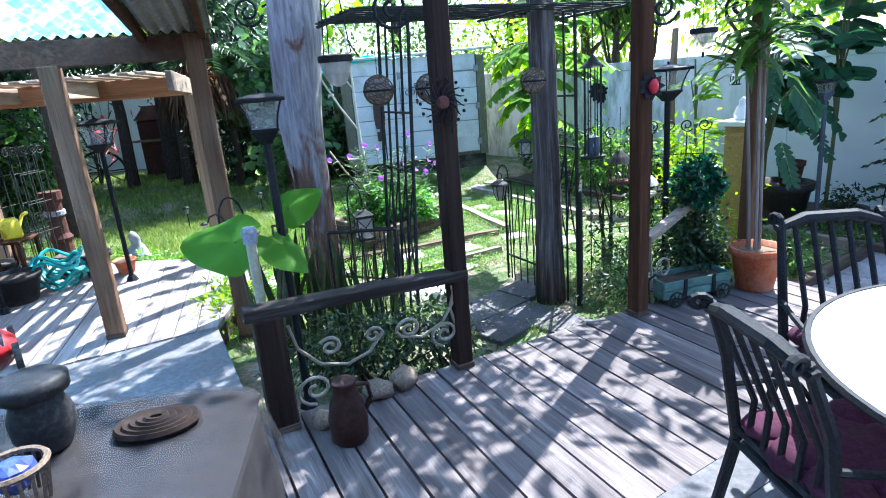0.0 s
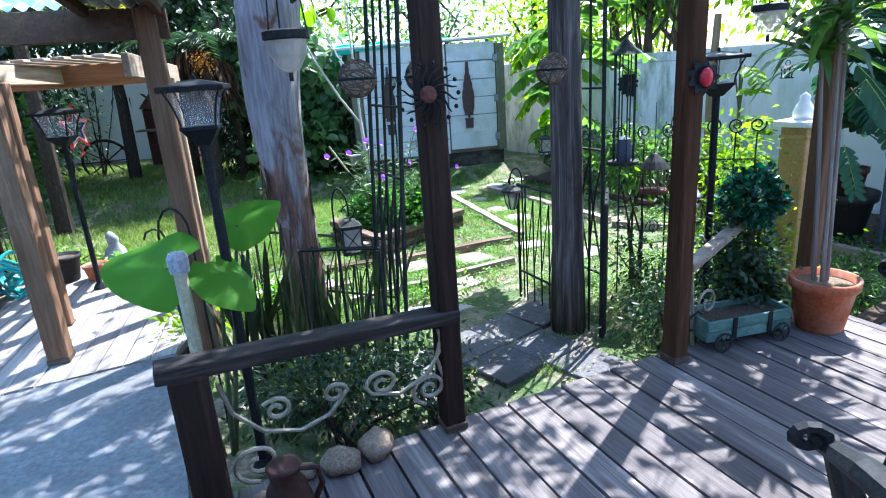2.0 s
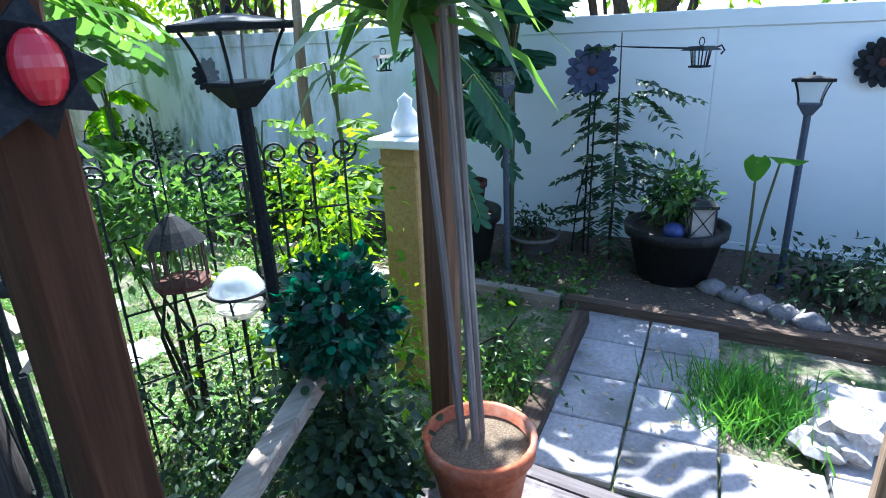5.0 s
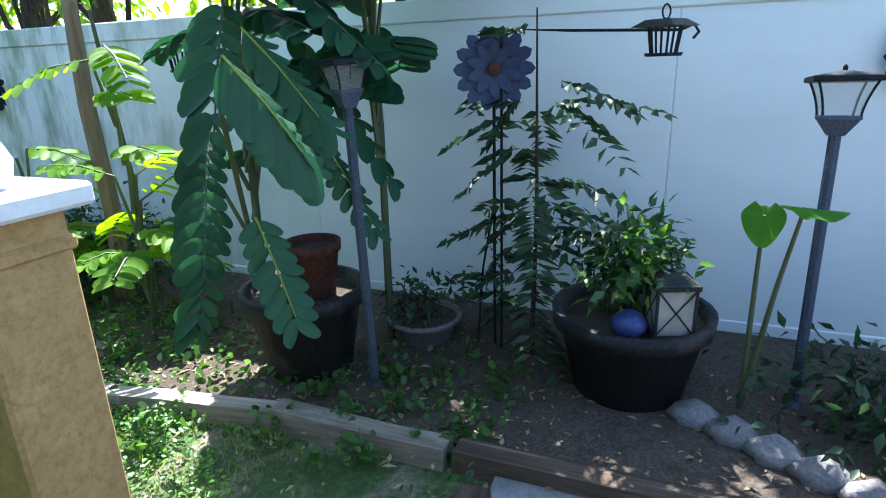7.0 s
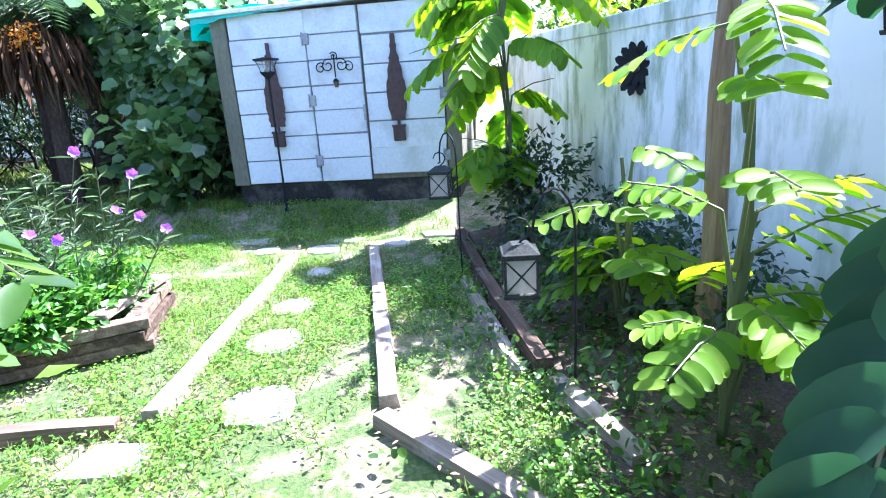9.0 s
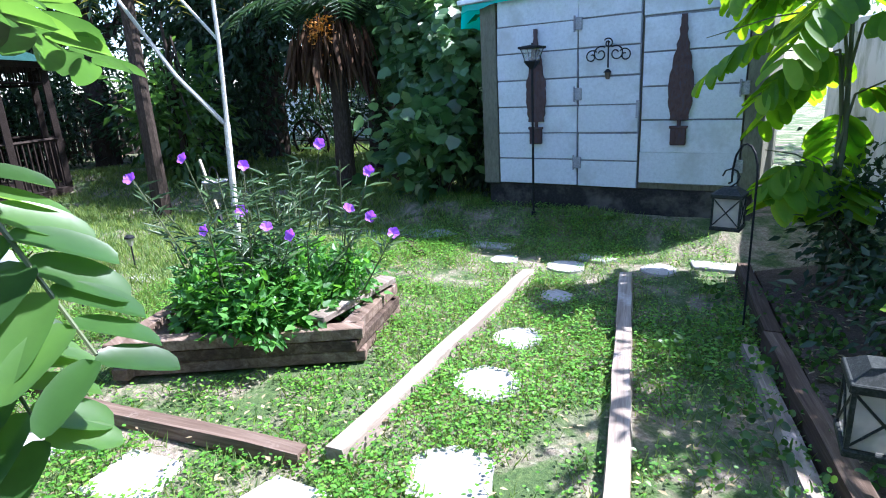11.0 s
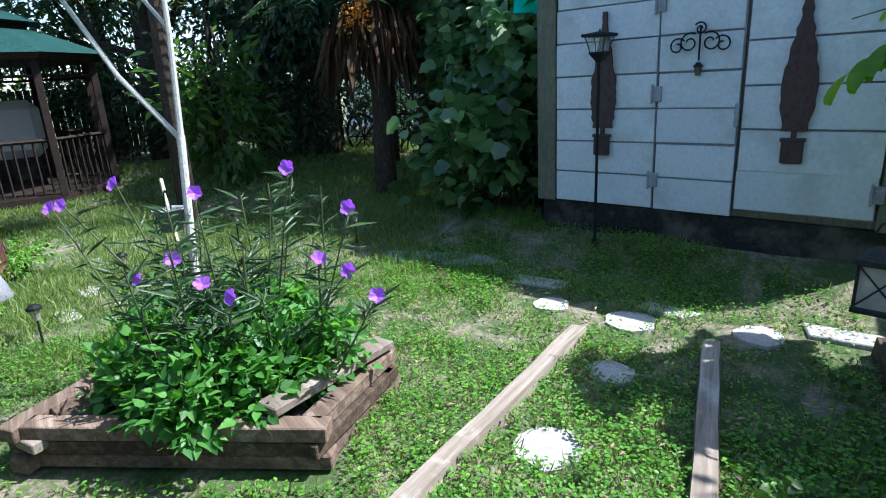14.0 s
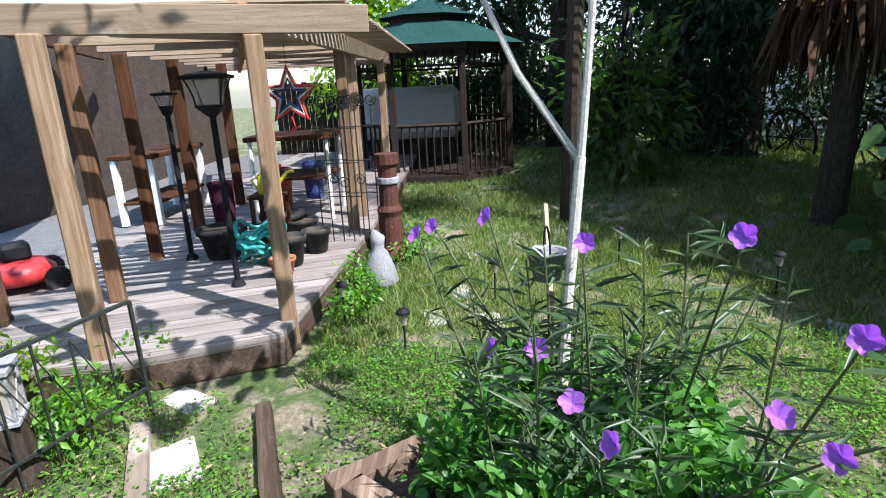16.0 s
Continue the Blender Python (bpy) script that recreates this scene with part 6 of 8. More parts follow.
part("bail", tube(B(), [(0.075 * math.cos(a), 0, 0.95 + 0.09 * math.sin(a)) for a in (0, 0.5, 1.0, 1.57, 2.1, 2.6, 3.14)], 0.004, 5), M_BLACK, t)

# ---- the gazebo ----
t = thing("gazebo", pose(-9.8, 6.25, 0), "dark wooden octagonal gazebo with a two-tier green roof", "gazebo")
part("floor", frustum(B(), 0.0, 1.5, 0.12, 1.5, seg=8), M_GAZEBO, t)
part("roof", frustum(B(), 2.13, 1.72, 2.52, 0.75, seg=8), M_ROOF_TEAL, t, "dark green lower roof")
part("eave_board", frustum(B(), 2.05, 1.62, 2.13, 1.68, seg=8), M_GAZEBO, t, "scalloped dark eave")
part("cupola", frustum(B(), 2.5, 0.66, 2.64, 0.66, seg=8), M_GAZEBO, t)
part("cupola_roof", frustum(B(), 2.63, 0.86, 2.95, 0.05, seg=8), M_ROOF_TEAL, t, "green cupola roof")
cor = [Vector((1.45 * math.cos(2 * math.pi * (k + 0.5) / 8), 1.45 * math.sin(2 * math.pi * (k + 0.5) / 8), 0)) for k in range(8)]
for k in range(8):
    a, b = cor[k], cor[(k + 1) % 8]
    part("post", box(B(), (a.x, a.y, 1.08), (0.1, 0.1, 1.95), None, 0.006), M_GAZEBO, t)
    up = Vector((0, 0, 1))
    if k != 4:
        rail = part("railing", tube(B(), [a + up * 0.92, b + up * 0.92], 0.03, 4), M_GAZEBO, t)
        for j in range(1, 9):
            q_ = a.lerp(b, j / 9)
            part("baluster", tube(B(), [q_ + up * 0.15, q_ + up * 0.92], 0.016, 4), M_GAZEBO, rail)
    frieze = part("frieze", tube(B(), [a + up * 1.82, b + up * 1.82], 0.02, 4), M_GAZEBO, t)
    for j in range(1, 8):
        q_ = a.lerp(b, j / 8)
        part("spindle", tube(B(), [q_ + up * 1.82, q_ + up * 2.05], 0.011, 4), M_GAZEBO, frieze)

# ---- things under the pergola ----
t = thing("storage_bench", pose(-5.9, 3.2, PATIO), "weathered brown potting bench with white legs", "bench")
part("top", box(B(), (0, 0, 0.75), (1.3, 0.5, 0.05), None, 0.008), M_POST, t)
part("shelf", box(B(), (0, 0, 0.25), (1.25, 0.45, 0.03), None, 0.006), M_POST, t)
for sx in (-1, 1):
    for sy in (-1, 1):
        part("leg", box(B(), (sx * 0.6, sy * 0.2, 0.37), (0.06, 0.06, 0.73)), M_WHITE, t)
t = thing("bar_table", pose(-5.6, 4.9, PATIO), "tall wooden table with white legs on the pergola deck", "table")
part("top", box(B(), (0, 0, 0.88), (0.8, 0.9, 0.05), None, 0.008), M_POST, t)
part("shelf", box(B(), (0, 0, 0.45), (0.7, 0.8, 0.03), None, 0.006), M_POST, t)
for sx in (-1, 1):
    for sy in (-1, 1):
        part("leg", tube(B(), [(sx * 0.35, sy * 0.4, 0), (sx * 0.35, sy * 0.4, 0.86)], 0.025, 8), M_WHITE, t)
t = thing("watering_can", pose(-4.15, 5.0, PATIO + 0.5), "yellow plastic watering can", "watering can")
part("body", lathe(B(), [(0.08, 0), (0.085, 0.02), (0.08, 0.16), (0.05, 0.19), (0, 0.19)], 16), M_YELLOW, t, "", True)
part("spout", tube(B(), [(0, 0.07, 0.05), (0, 0.18, 0.18), (0, 0.24, 0.19)], [0.02, 0.014, 0.02], 8), M_YELLOW, t)
part("handle", tube(B(), [(0, -0.07, 0.15), (0, -0.14, 0.12), (0, -0.08, 0.03)], 0.01, 6), M_YELLOW, t)
t = thing("pot_stand", pose(-4.15, 5.0, PATIO), "dark wooden stand holding a watering can", "plant stand")
part("top", box(B(), (0, 0, 0.485), (0.3, 0.3, 0.028), None, 0.005), M_POST, t)
for sx in (-1, 1):
    for sy in (-1, 1):
        part("leg", box(B(), (sx * 0.12, sy * 0.12, 0.235), (0.03, 0.03, 0.47)), M_POST, t)
for x, y, mt, r, lb in ((-6.1, 4.5, M_RED, 0.16, "red plastic bin on the pergola deck"), (-6.6, 4.8, M_BLUE, 0.14, "blue plastic bin on the pergola deck"), (-6.5, 4.3, M_RED, 0.12, "red bucket on the pergola deck"), (-5.2, 4.15, M_PURPLE, 0.13, "purple bucket on the pergola deck")):
    t = thing("plastic_bin", pose(x, y, PATIO), lb, "bin", "bins on the pergola deck")
    part("body", lathe(B(), [(r * 0.8, 0), (r, 0.42), (r * 1.06, 0.43), (r * 1.06, 0.46), (r * 0.9, 0.46), (r * 0.85, 0.1), (0, 0.1)], 18), mt, t)
t = thing("coiled_hose", pose(-3.78, 5.05, PATIO), "teal garden hose in an untidy coil", "garden hose")
rs = random.Random(31)
for k in range(7):
    r_ = rs.uniform(0.13, 0.2)
    cx, cy = rs.uniform(-0.06, 0.06), rs.uniform(-0.06, 0.06)
    part("loop", tube(B(), [(cx + r_ * math.cos(2 * math.pi * i / 22), cy + r_ * math.sin(2 * math.pi * i / 22), 0.02 + 0.045 * k + 0.05 * math.sin(i * 0.9 + k)) for i in range(22)], 0.016, 6, True), M_TEAL, t)
for x, y in ((-4.3, 5.5), (-4.55, 5.35), (-4.45, 5.62)):
    scroll_panel(pose(x, y, PATIO, 0, 0, 80), 0.3, 1.2, "black iron plant rack at the pergola's edge")
t = thing("parked_van", pose(-9.5, 5.7, 1.0), "white vehicle side seen beyond the gazebo", "parked van")
part("body", box(B(), (-2.2, 0, 0.0), (1.6, 2.2, 1.0), None, 0.15), M_WHITE, t)
part("skirt", box(B(), (-2.2, 0, -0.75), (1.5, 2.0, 0.5), None, 0.05), M_BLACK_TUB, t)
t = thing("red_mower", pose(-3.3, 3.3, PATIO - 0.012, 0, 0, 40), "red push mower parked by the house", "lawn mower")
part("deck_shell", lathe(B(), [(0.24, 0.08), (0.24, 0.16), (0.18, 0.22), (0.1, 0.24), (0, 0.25)], 20), M_RED, t, "", True)
part("engine", box(B(), (0, 0, 0.3), (0.18, 0.2, 0.14), None, 0.03), M_BLACK, t)
for sx in (-1, 1):
    for sy in (-1, 1):
        part("wheel", lathe(B(), [(0.0, -0.02), (0.09, -0.02), (0.09, 0.02), (0, 0.02)], 16), M_BLACK_TUB, t).matrix_local = pose(sx * 0.22, sy * 0.22, 0.09, 90, 0, 90)
    part("handle_bar", tube(B(), [(sx * 0.16, -0.2, 0.18), (sx * 0.18, -0.8, 0.95)], 0.012, 6), M_GREYSTONE, t)
part("grip", tube(B(), [(-0.18, -0.8, 0.95), (0.18, -0.8, 0.95)], 0.014, 6), M_BLACK, t)

# old things by the far wall
t = thing("brick_firebox", pose(-6.5, 13.4, 0), "dark red box-shaped smoker before the far wall", "smoker")
part("body", box(B(), (0, 0, 0.8), (1.0, 0.7, 1.3), None, 0.03), M_DARK_POT, t)
part("lid", frustum(B(), 1.45, 0.48, 1.75, 0.3), M_DARK_POT, t)
part("shelf", box(B(), (0, -0.5, 1.0), (1.1, 0.3, 0.04)), M_POST_PALE, t)
for x, y in ((-7.6, 12.4), (-8.6, 12.0)):
    t = thing("wagon_wheel", pose(x, y, 0.45, 10, 0, 20), "old dark wooden wheel leaning in the shade", "wheel")
    part("rim", tube(B(), [(0.45 * math.cos(2 * math.pi * i / 24), 0, 0.45 * math.sin(2 * math.pi * i / 24)) for i in range(24)], 0.03, 6, True), M_GAZEBO, t)
    for k in range(5):
        a = math.pi * k / 5
        part("spoke", tube(B(), [(0.45 * math.cos(a), 0, 0.45 * math.sin(a)), (-0.45 * math.cos(a), 0, -0.45 * math.sin(a))], 0.016, 5), M_GAZEBO, t)

# ---- leaves ----
OVAL = np.array([(0, 0, 0), (0.25, 0.3, 0.06), (0.6, 0.38, 0.05), (0.9, 0.26, -0.02), (1, 0, -0.06), (0.9, -0.26, -0.02), (0.6, -0.38, 0.05), (0.25, -0.3, 0.06), (0.5, 0, -0.02)])
OVAL_F = [(0, 1, 8), (1, 2, 8), (2, 3, 8), (3, 4, 8), (4, 5, 8), (5, 6, 8), (6, 7, 8), (7, 0, 8)]
FULL = np.array([(0, 0, 0)] + [(0.5 - 0.5 * math.cos(math.pi * i / 8), s * 0.37 * math.sin(math.pi * i / 8) ** 0.75, 0.09 * math.sin(math.pi * i / 8) - 0.1 * (i / 8) ** 2) for s in (1, -1) for i in range(1, 8)] + [(1, 0, -0.1)] + [(i / 8, 0, -0.1 * (i / 8) ** 2) for i in range(1, 8)])
FULL_F = [(0, 1, 16), (0, 16, 8), (7, 15, 22), (22, 15, 14)] + [f for i in range(6) for f in ((1 + i, 2 + i, 17 + i), (1 + i, 17 + i, 16 + i), (8 + i, 17 + i, 9 + i), (8 + i, 16 + i, 17 + i))]
LOBED = np.array([(0, 0, 0), (0.02, 0.26, 0.03), (0.2, 0.46, 0.02), (0.42, 0.36, 0.05), (0.62, 0.42, 0.0), (0.8, 0.22, -0.02), (1, 0, -0.12), (0.8, -0.22, -0.02), (0.62, -0.42, 0.0), (0.42, -0.36, 0.05), (0.2, -0.46, 0.02), (0.02, -0.26, 0.03), (0.45, 0, -0.03)])
LOBED_F = [(i, (i + 1) % 12, 12) for i in range(12)]
HEART = np.array([(0, 0, 0), (0.1, 0.22, 0.03), (0.32, 0.36, 0.04), (0.68, 0.2, 0.0), (1, 0, -0.1), (0.68, -0.2, 0.0), (0.32, -0.36, 0.04), (0.1, -0.22, 0.03), (0.4, 0, -0.03)])
LEAF = np.array([(0, 0, 0), (0.4, 0.22, 0.05), (1, 0, -0.1), (0.4, -0.22, 0.05)])
LEAF_F = [(0, 1, 2), (0, 2, 3)]
BLADE = np.array([(0, 0.5, 0), (0, -0.5, 0), (0.6, 0.35, 0.0), (0.6, -0.35, 0.0), (1, 0, -0.12)])
BLADE_F = [(0, 1, 3), (0, 3, 2), (2, 3, 4)]


def leaf_mesh(name, pos, direction, size, material, parent, shape=LEAF, faces=LEAF_F, width=1.0, seed=1, label="", up_bias=0.6, face=None):
    """Many leaves as one mesh; direction points from stalk to tip."""
    g = np.random.RandomState(seed)
    pos, direction = np.asarray(pos, float), np.asarray(direction, float)
    k = len(pos)
    size = np.broadcast_to(np.asarray(size, float), (k,))
    d = direction / (np.linalg.norm(direction, axis=1, keepdims=True) + 1e-9)
    r = g.normal(size=(k, 3)) * (1 - up_bias) + np.array([0, 0, 1.0]) * up_bias
    if face is not None:
        r = np.asarray(face, float) + g.normal(size=(k, 3)) * (1 - up_bias)
    s = np.cross(r, d)
    s /= np.linalg.norm(s, axis=1, keepdims=True) + 1e-9
    w = np.cross(d, s)
    vs = pos[:, None, :] + size[:, None, None] * (shape[None, :, 0:1] * d[:, None, :] + width * shape[None, :, 1:2] * s[:, None, :] + shape[None, :, 2:3] * w[:, None, :])
    nv, f = len(shape), np.array(faces)
    fi = (f[None] + (np.arange(k) * nv)[:, None, None]).reshape(-1, 3)
    me = bpy.data.meshes.new(name)
    me.vertices.add(k * nv)
    me.vertices.foreach_set("co", vs.reshape(-1))
    me.loops.add(len(fi) * 3)
    me.loops.foreach_set("vertex_index", fi.reshape(-1).astype(np.int32))
    me.polygons.add(len(fi))
    me.polygons.foreach_set("loop_start", np.arange(len(fi), dtype=np.int32) * 3)
    me.update(calc_edges=True)
    me.validate()
    me.materials.append(material)
    ob = new(name, me)
    if parent is not None:
        ob.parent = parent
        ob.matrix_parent_inverse = parent.matrix_world.inverted()
    if label:
        ob["label"] = label
    return ob


def cloud(g, centre, radii, k, clumps=14, spread=0.45):
    """Leaf places gathered in clumps over an uneven crown, with the way each leaf points."""
    c = np.asarray(centre, float)
    a = g.normal(size=(clumps, 3))
    a /= np.linalg.norm(a, axis=1, keepdims=True)
    cc = a * g.uniform(0.35, 1.0, (clumps, 1))
    which = g.randint(0, clumps, k)
    q = cc[which] + g.normal(size=(k, 3)) * spread * g.uniform(0.4, 1.0, (clumps, 1))[which]
    d = q + g.normal(size=(k, 3)) * 0.7 + np.array([0, 0, -0.35])
    return c + q * np.asarray(radii), d


def shrub(name, x, y, z, radii, k, size, material, label, category="shrub", seed=1, clumps=16, stems=6, shape=LEAF, faces=LEAF_F, base=0.0, width=1.0, spread=0.42, stem_mat=None):
    g = np.random.RandomState(seed)
    t = thing(name, pose(x, y, base), label, category)
    pos, d = cloud(g, (x, y, z), radii, k, clumps, spread)
    pos[:, 2] = np.maximum(pos[:, 2], base + 0.03)
    for i in range(stems):
        bm = B()
        tip = pos[g.randint(0, k)] - np.array([x, y, base])
        mid = tip * 0.5 + g.normal(size=3) * 0.05
        tube(bm, [(g.uniform(-0.05, 0.05), g.uniform(-0.05, 0.05), 0), tuple(mid), tuple(tip)], [0.014, 0.009, 0.004], 5)
        part("stem", bm, stem_mat or M_BARK, t)
    leaf_mesh("leaves", pos, d, g.uniform(0.6, 1.25, k) * size, material, t, shape, faces, width, seed)
    return t


def tree(name, x, y, h, crown_z, radii, k, size, material, label, trunk_r=0.12, seed=1, clumps=40, limbs=8, spread=0.3, bark=None, shape=LEAF, faces=LEAF_F, facing=None):
    g = np.random.RandomState(seed)
    t = thing(name, pose(x, y, 0), label, "tree")
    bm = tube(B(), [(0, 0, -0.05), (0.05, 0.02, h * 0.3), (-0.05, 0.06, h * 0.65), (0.0, 0.0, h)], [trunk_r * 1.25, trunk_r, trunk_r * 0.75, trunk_r * 0.3], 10)
    tr_ = part("trunk", bm, bark or M_BARK, t)
    for i in range(limbs):
        a = g.uniform(0, 6.28)
        z0 = h * g.uniform(0.35, 0.8)
        e = np.array([math.cos(a) * radii[0], math.sin(a) * radii[1], 0]) * g.uniform(0.5, 0.9)
        part("limb", tube(B(), [(0, 0, z0), (e[0] * 0.5, e[1] * 0.5, z0 + 0.3), (e[0], e[1], crown_z + g.uniform(-0.3, 0.5) * radii[2])], [trunk_r * 0.5, trunk_r * 0.3, trunk_r * 0.1], 6), bark or M_BARK, tr_)
    pos, d = cloud(g, (x, y, crown_z), radii, k, clumps, spread)
    if facing is None:
        leaf_mesh("crown", pos, d, g.uniform(0.6, 1.3, k) * size, material, t, shape, faces, 1.0, seed)
    else:
        leaf_mesh("crown", pos, d * np.array([1, 1, 0.5]) + np.array([0, 0, -0.5]), g.uniform(0.6, 1.3, k) * size, material, t, shape, faces, 1.0, seed, "", 0.7, np.tile(facing, (k, 1)))
    return t


def pinnate(g, root, tip, pairs, size, droop=0.1, hang=0.25):
    """Leaflets in pairs along a leaf stalk."""
    root, tip = np.array(root, float), np.array(tip, float)
    ax = tip - root
    side = np.cross(ax, [0, 0, 1.0])
    side /= np.linalg.norm(side) + 1e-9
    P, D, S = [], [], []
    for i in range(pairs):
        s = 0.18 + 0.8 * i / max(1, pairs - 1)
        q = root + ax * s + np.array([0, 0, -droop * s * s])
        for sg in (-1, 1):
            P.append(q)
            D.append(sg * side + 0.45 * ax / np.linalg.norm(ax) + np.array([0, 0, -hang]) + g.normal(size=3) * 0.1)
            S.append(size * (0.75 + 0.45 * math.sin(math.pi * (0.15 + 0.75 * s))))
    return P, D, S


def senna(name, x, y, fronds, size, pairs, material, label, seed=1, base=0.0, stem_h=1.2, hang=0.3, droop=0.12, width=0.95, curtain=()):
    """A shrub of large pinnate leaves; fronds are (root, tip) pairs."""
    g = np.random.RandomState(seed)
    t = thing(name, pose(x, y, base), label, "shrub")
    P, D, S, N = [], [], [], []
    part("stem", tube(B(), [(0, 0, 0), (0.03, 0.02, stem_h * 0.5), (-0.02, 0.0, stem_h)], [0.022, 0.018, 0.01], 6), F_STEM, t)
    for root, tip in fronds:
        hung = (root, tip) in curtain
        a, b, c_ = pinnate(g, root, tip, 9 if hung else pairs, size, 0.03 if hung else droop, 0.55 if hung else hang)
        if hung:
            c_ = [v_ * (0.55 if i_ % 2 == 0 else 1.0) for i_, v_ in enumerate(c_)]
        out = (Vector(tip) - Vector(root)).normalized()
        for q in b:
            N.append((0.9 * out.x + 0.25 * q[0], 0.9 * out.y + 0.25 * q[1], 0.3) if hung else (0.45 * out.x + 0.3 * q[0], 0.45 * out.y + 0.3 * q[1], 0.8))
        P += a
        D += b
        S += c_
        r0, r1 = Vector(root) - Vector((x, y, base)), Vector(tip) - Vector((x, y, base))
        part("leaf_stalk", tube(B(), [r0, r0.lerp(r1, 0.5) - Vector((0, 0, 0.02)), r1 - Vector((0, 0, 0.1))], [0.007, 0.005, 0.003], 5), F_STEM, t)
        part("twig", tube(B(), [(0, 0, max(0.05, r0.z - 0.35)), r0], [0.012, 0.008], 5), F_STEM, t)
    leaf_mesh("leaves", P, D, S, material, t, FULL, FULL_F, width, seed, "", 0.85, N)
    return t


def broad_leaf(parent, root, tip, fall, back, pairs, length, material, width=0.62):
    """One large pinnate leaf: leaflets of one side hang along fall, those of the other point along back."""
    root, tip, fall, back = Vector(root), Vector(tip), Vector(fall).normalized(), Vector(back).normalized()
    o = parent.matrix_world.translation
    ax = tip - root
    gb = np.random.RandomState(int(abs(root.x * 1000 + root.z * 77)))
    part("leaf_stalk", tube(B(), [root - o, root.lerp(tip, 0.5) - o + Vector((0, 0, 0.012)), tip - o], [0.0042, 0.0034, 0.002], 6), F_RIB, parent, "pale yellow-green leaf rib")
    for i in range(pairs):
        k = 0.06 + 0.94 * i / (pairs - 1)
        q = root.lerp(tip, k) + Vector((0, 0, 0.012 * math.sin(math.pi * k)))
        size = length * (0.72 + 0.38 * math.sin(math.pi * (0.12 + 0.62 * k)))
        for d, nrm in ((fall, ax.cross(fall)), (back, back.cross(ax))):
            d2 = (d + ax.normalized() * (0.2 + 0.5 * k ** 3) + Vector(gb.normal(size=3)) * 0.05).normalized()
            nrm = nrm.normalized() + Vector(gb.normal(size=3)) * 0.17
            leaf_mesh("leaflet", [tuple(q)], [tuple(d2)], size, material, parent, FULL, FULL_F, width * (1 + 0.15 * k), 1, "", 1.0, [tuple(nrm)])


g = np.random.RandomState(11)


def fan(x, y, z0, z1, k, reach, g, lean=(0, 0)):
    out = []
    for i in range(k):
        a = g.uniform(0, 2 * math.pi)
        z = g.uniform(z0, z1)
        r = reach * g.uniform(0.6, 1.1)
        root = (x + 0.06 * math.cos(a), y + 0.06 * math.sin(a), z)
        out.append((root, (x + r * math.cos(a) + lean[0], y + r * math.sin(a) + lean[1], z + g.uniform(-0.15, 0.25))))
    return out


# big pinnate plants beside the path
fr = fan(3.40, 6.15, 1.0, 2.3, 14, 0.55, g) + [((3.3, 5.9, 1.8), (3.05, 5.5, 1.3)), ((3.2, 6.0, 1.3), (2.98, 5.6, 0.85)), ((3.2, 6.0, 1.0), (2.95, 5.75, 0.5)), ((3.4, 5.95, 1.9), (3.2, 5.4, 1.9)), ((3.45, 5.95, 1.9), (3.75, 5.55, 1.6)), ((3.5, 5.95, 1.7), (3.85, 5.65, 1.1)), ((3.45, 5.95, 1.4), (3.5, 5.6, 1.15))]
senna("candle_bush", 3.36, 6.12, fr, 0.155, 8, F_SENNA, "tall shrub with huge dark green paired leaves", 3, 0.0, 2.2, width=0.66, curtain=tuple(fr[14:17]) + (fr[20],))
BUSH = [o for o in scene.objects if o.name == "candle_bush"][0]
broad_leaf(BUSH, (2.98, 5.02, 1.515), (3.15, 4.975, 1.255), (-0.3, -0.1, -1.0), (0.55, 0.75, -0.25), 9, 0.155, F_SENNA)
broad_leaf(BUSH, (3.22, 5.55, 1.62), (3.36, 5.30, 1.32), (-0.2, -0.2, -1.0), (0.8, 0.4, -0.3), 8, 0.15, F_SENNA)
broad_leaf(BUSH, (3.15, 5.45, 0.98), (3.2, 5.3, 0.62), (-0.8, -0.1, -0.4), (0.8, 0.0, -0.4), 8, 0.11, F_SENNA)
broad_leaf(BUSH, (3.55, 5.7, 1.2), (3.72, 5.6, 0.8), (-0.7, 0.1, -0.7), (0.7, 0.1, -0.5), 8, 0.1, F_SENNA)
part("twig", tube(B(), [(-0.05, -0.1, 0.7), (-0.3, -0.75, 1.35), (-0.38, -1.1, 1.515)], [0.012, 0.009, 0.006], 6), F_STEM, BUSH)
fr = fan(0.95, 5.5, 1.5, 2.4, 12, 0.5, g) + [((0.95, 5.6, 1.4), (1.4, 5.72, 1.17)), ((0.95, 5.55, 1.2), (1.22, 5.64, 0.98)), ((1.05, 5.6, 1.95), (1.5, 5.9, 1.82)), ((1.05, 5.5, 1.95), (1.55, 5.55, 1.9))]
senna("candle_bush", 0.95, 5.5, fr, 0.15, 8, F_BIG, "tall shrub with large bright paired leaves beside the arch", 4, 0.0, 2.2, width=0.66)
senna("candle_bush", 1.42, 9.85, fan(1.42, 9.85, 1.45, 2.35, 17, 0.75, g) + fan(1.42, 9.85, 0.6, 1.3, 7, 0.45, g), 0.22, 9, F_BRIGHT, "bright shrub of large paired leaves beside the shed", 5, 0.0, 2.0, 0.85, 0.35, 0.6)
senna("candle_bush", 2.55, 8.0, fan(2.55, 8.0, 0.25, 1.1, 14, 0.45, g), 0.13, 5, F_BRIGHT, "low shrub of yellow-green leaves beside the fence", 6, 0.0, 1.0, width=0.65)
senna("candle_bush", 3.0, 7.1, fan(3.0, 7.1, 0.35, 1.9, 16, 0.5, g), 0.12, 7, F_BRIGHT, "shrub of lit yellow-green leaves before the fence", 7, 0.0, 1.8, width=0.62)
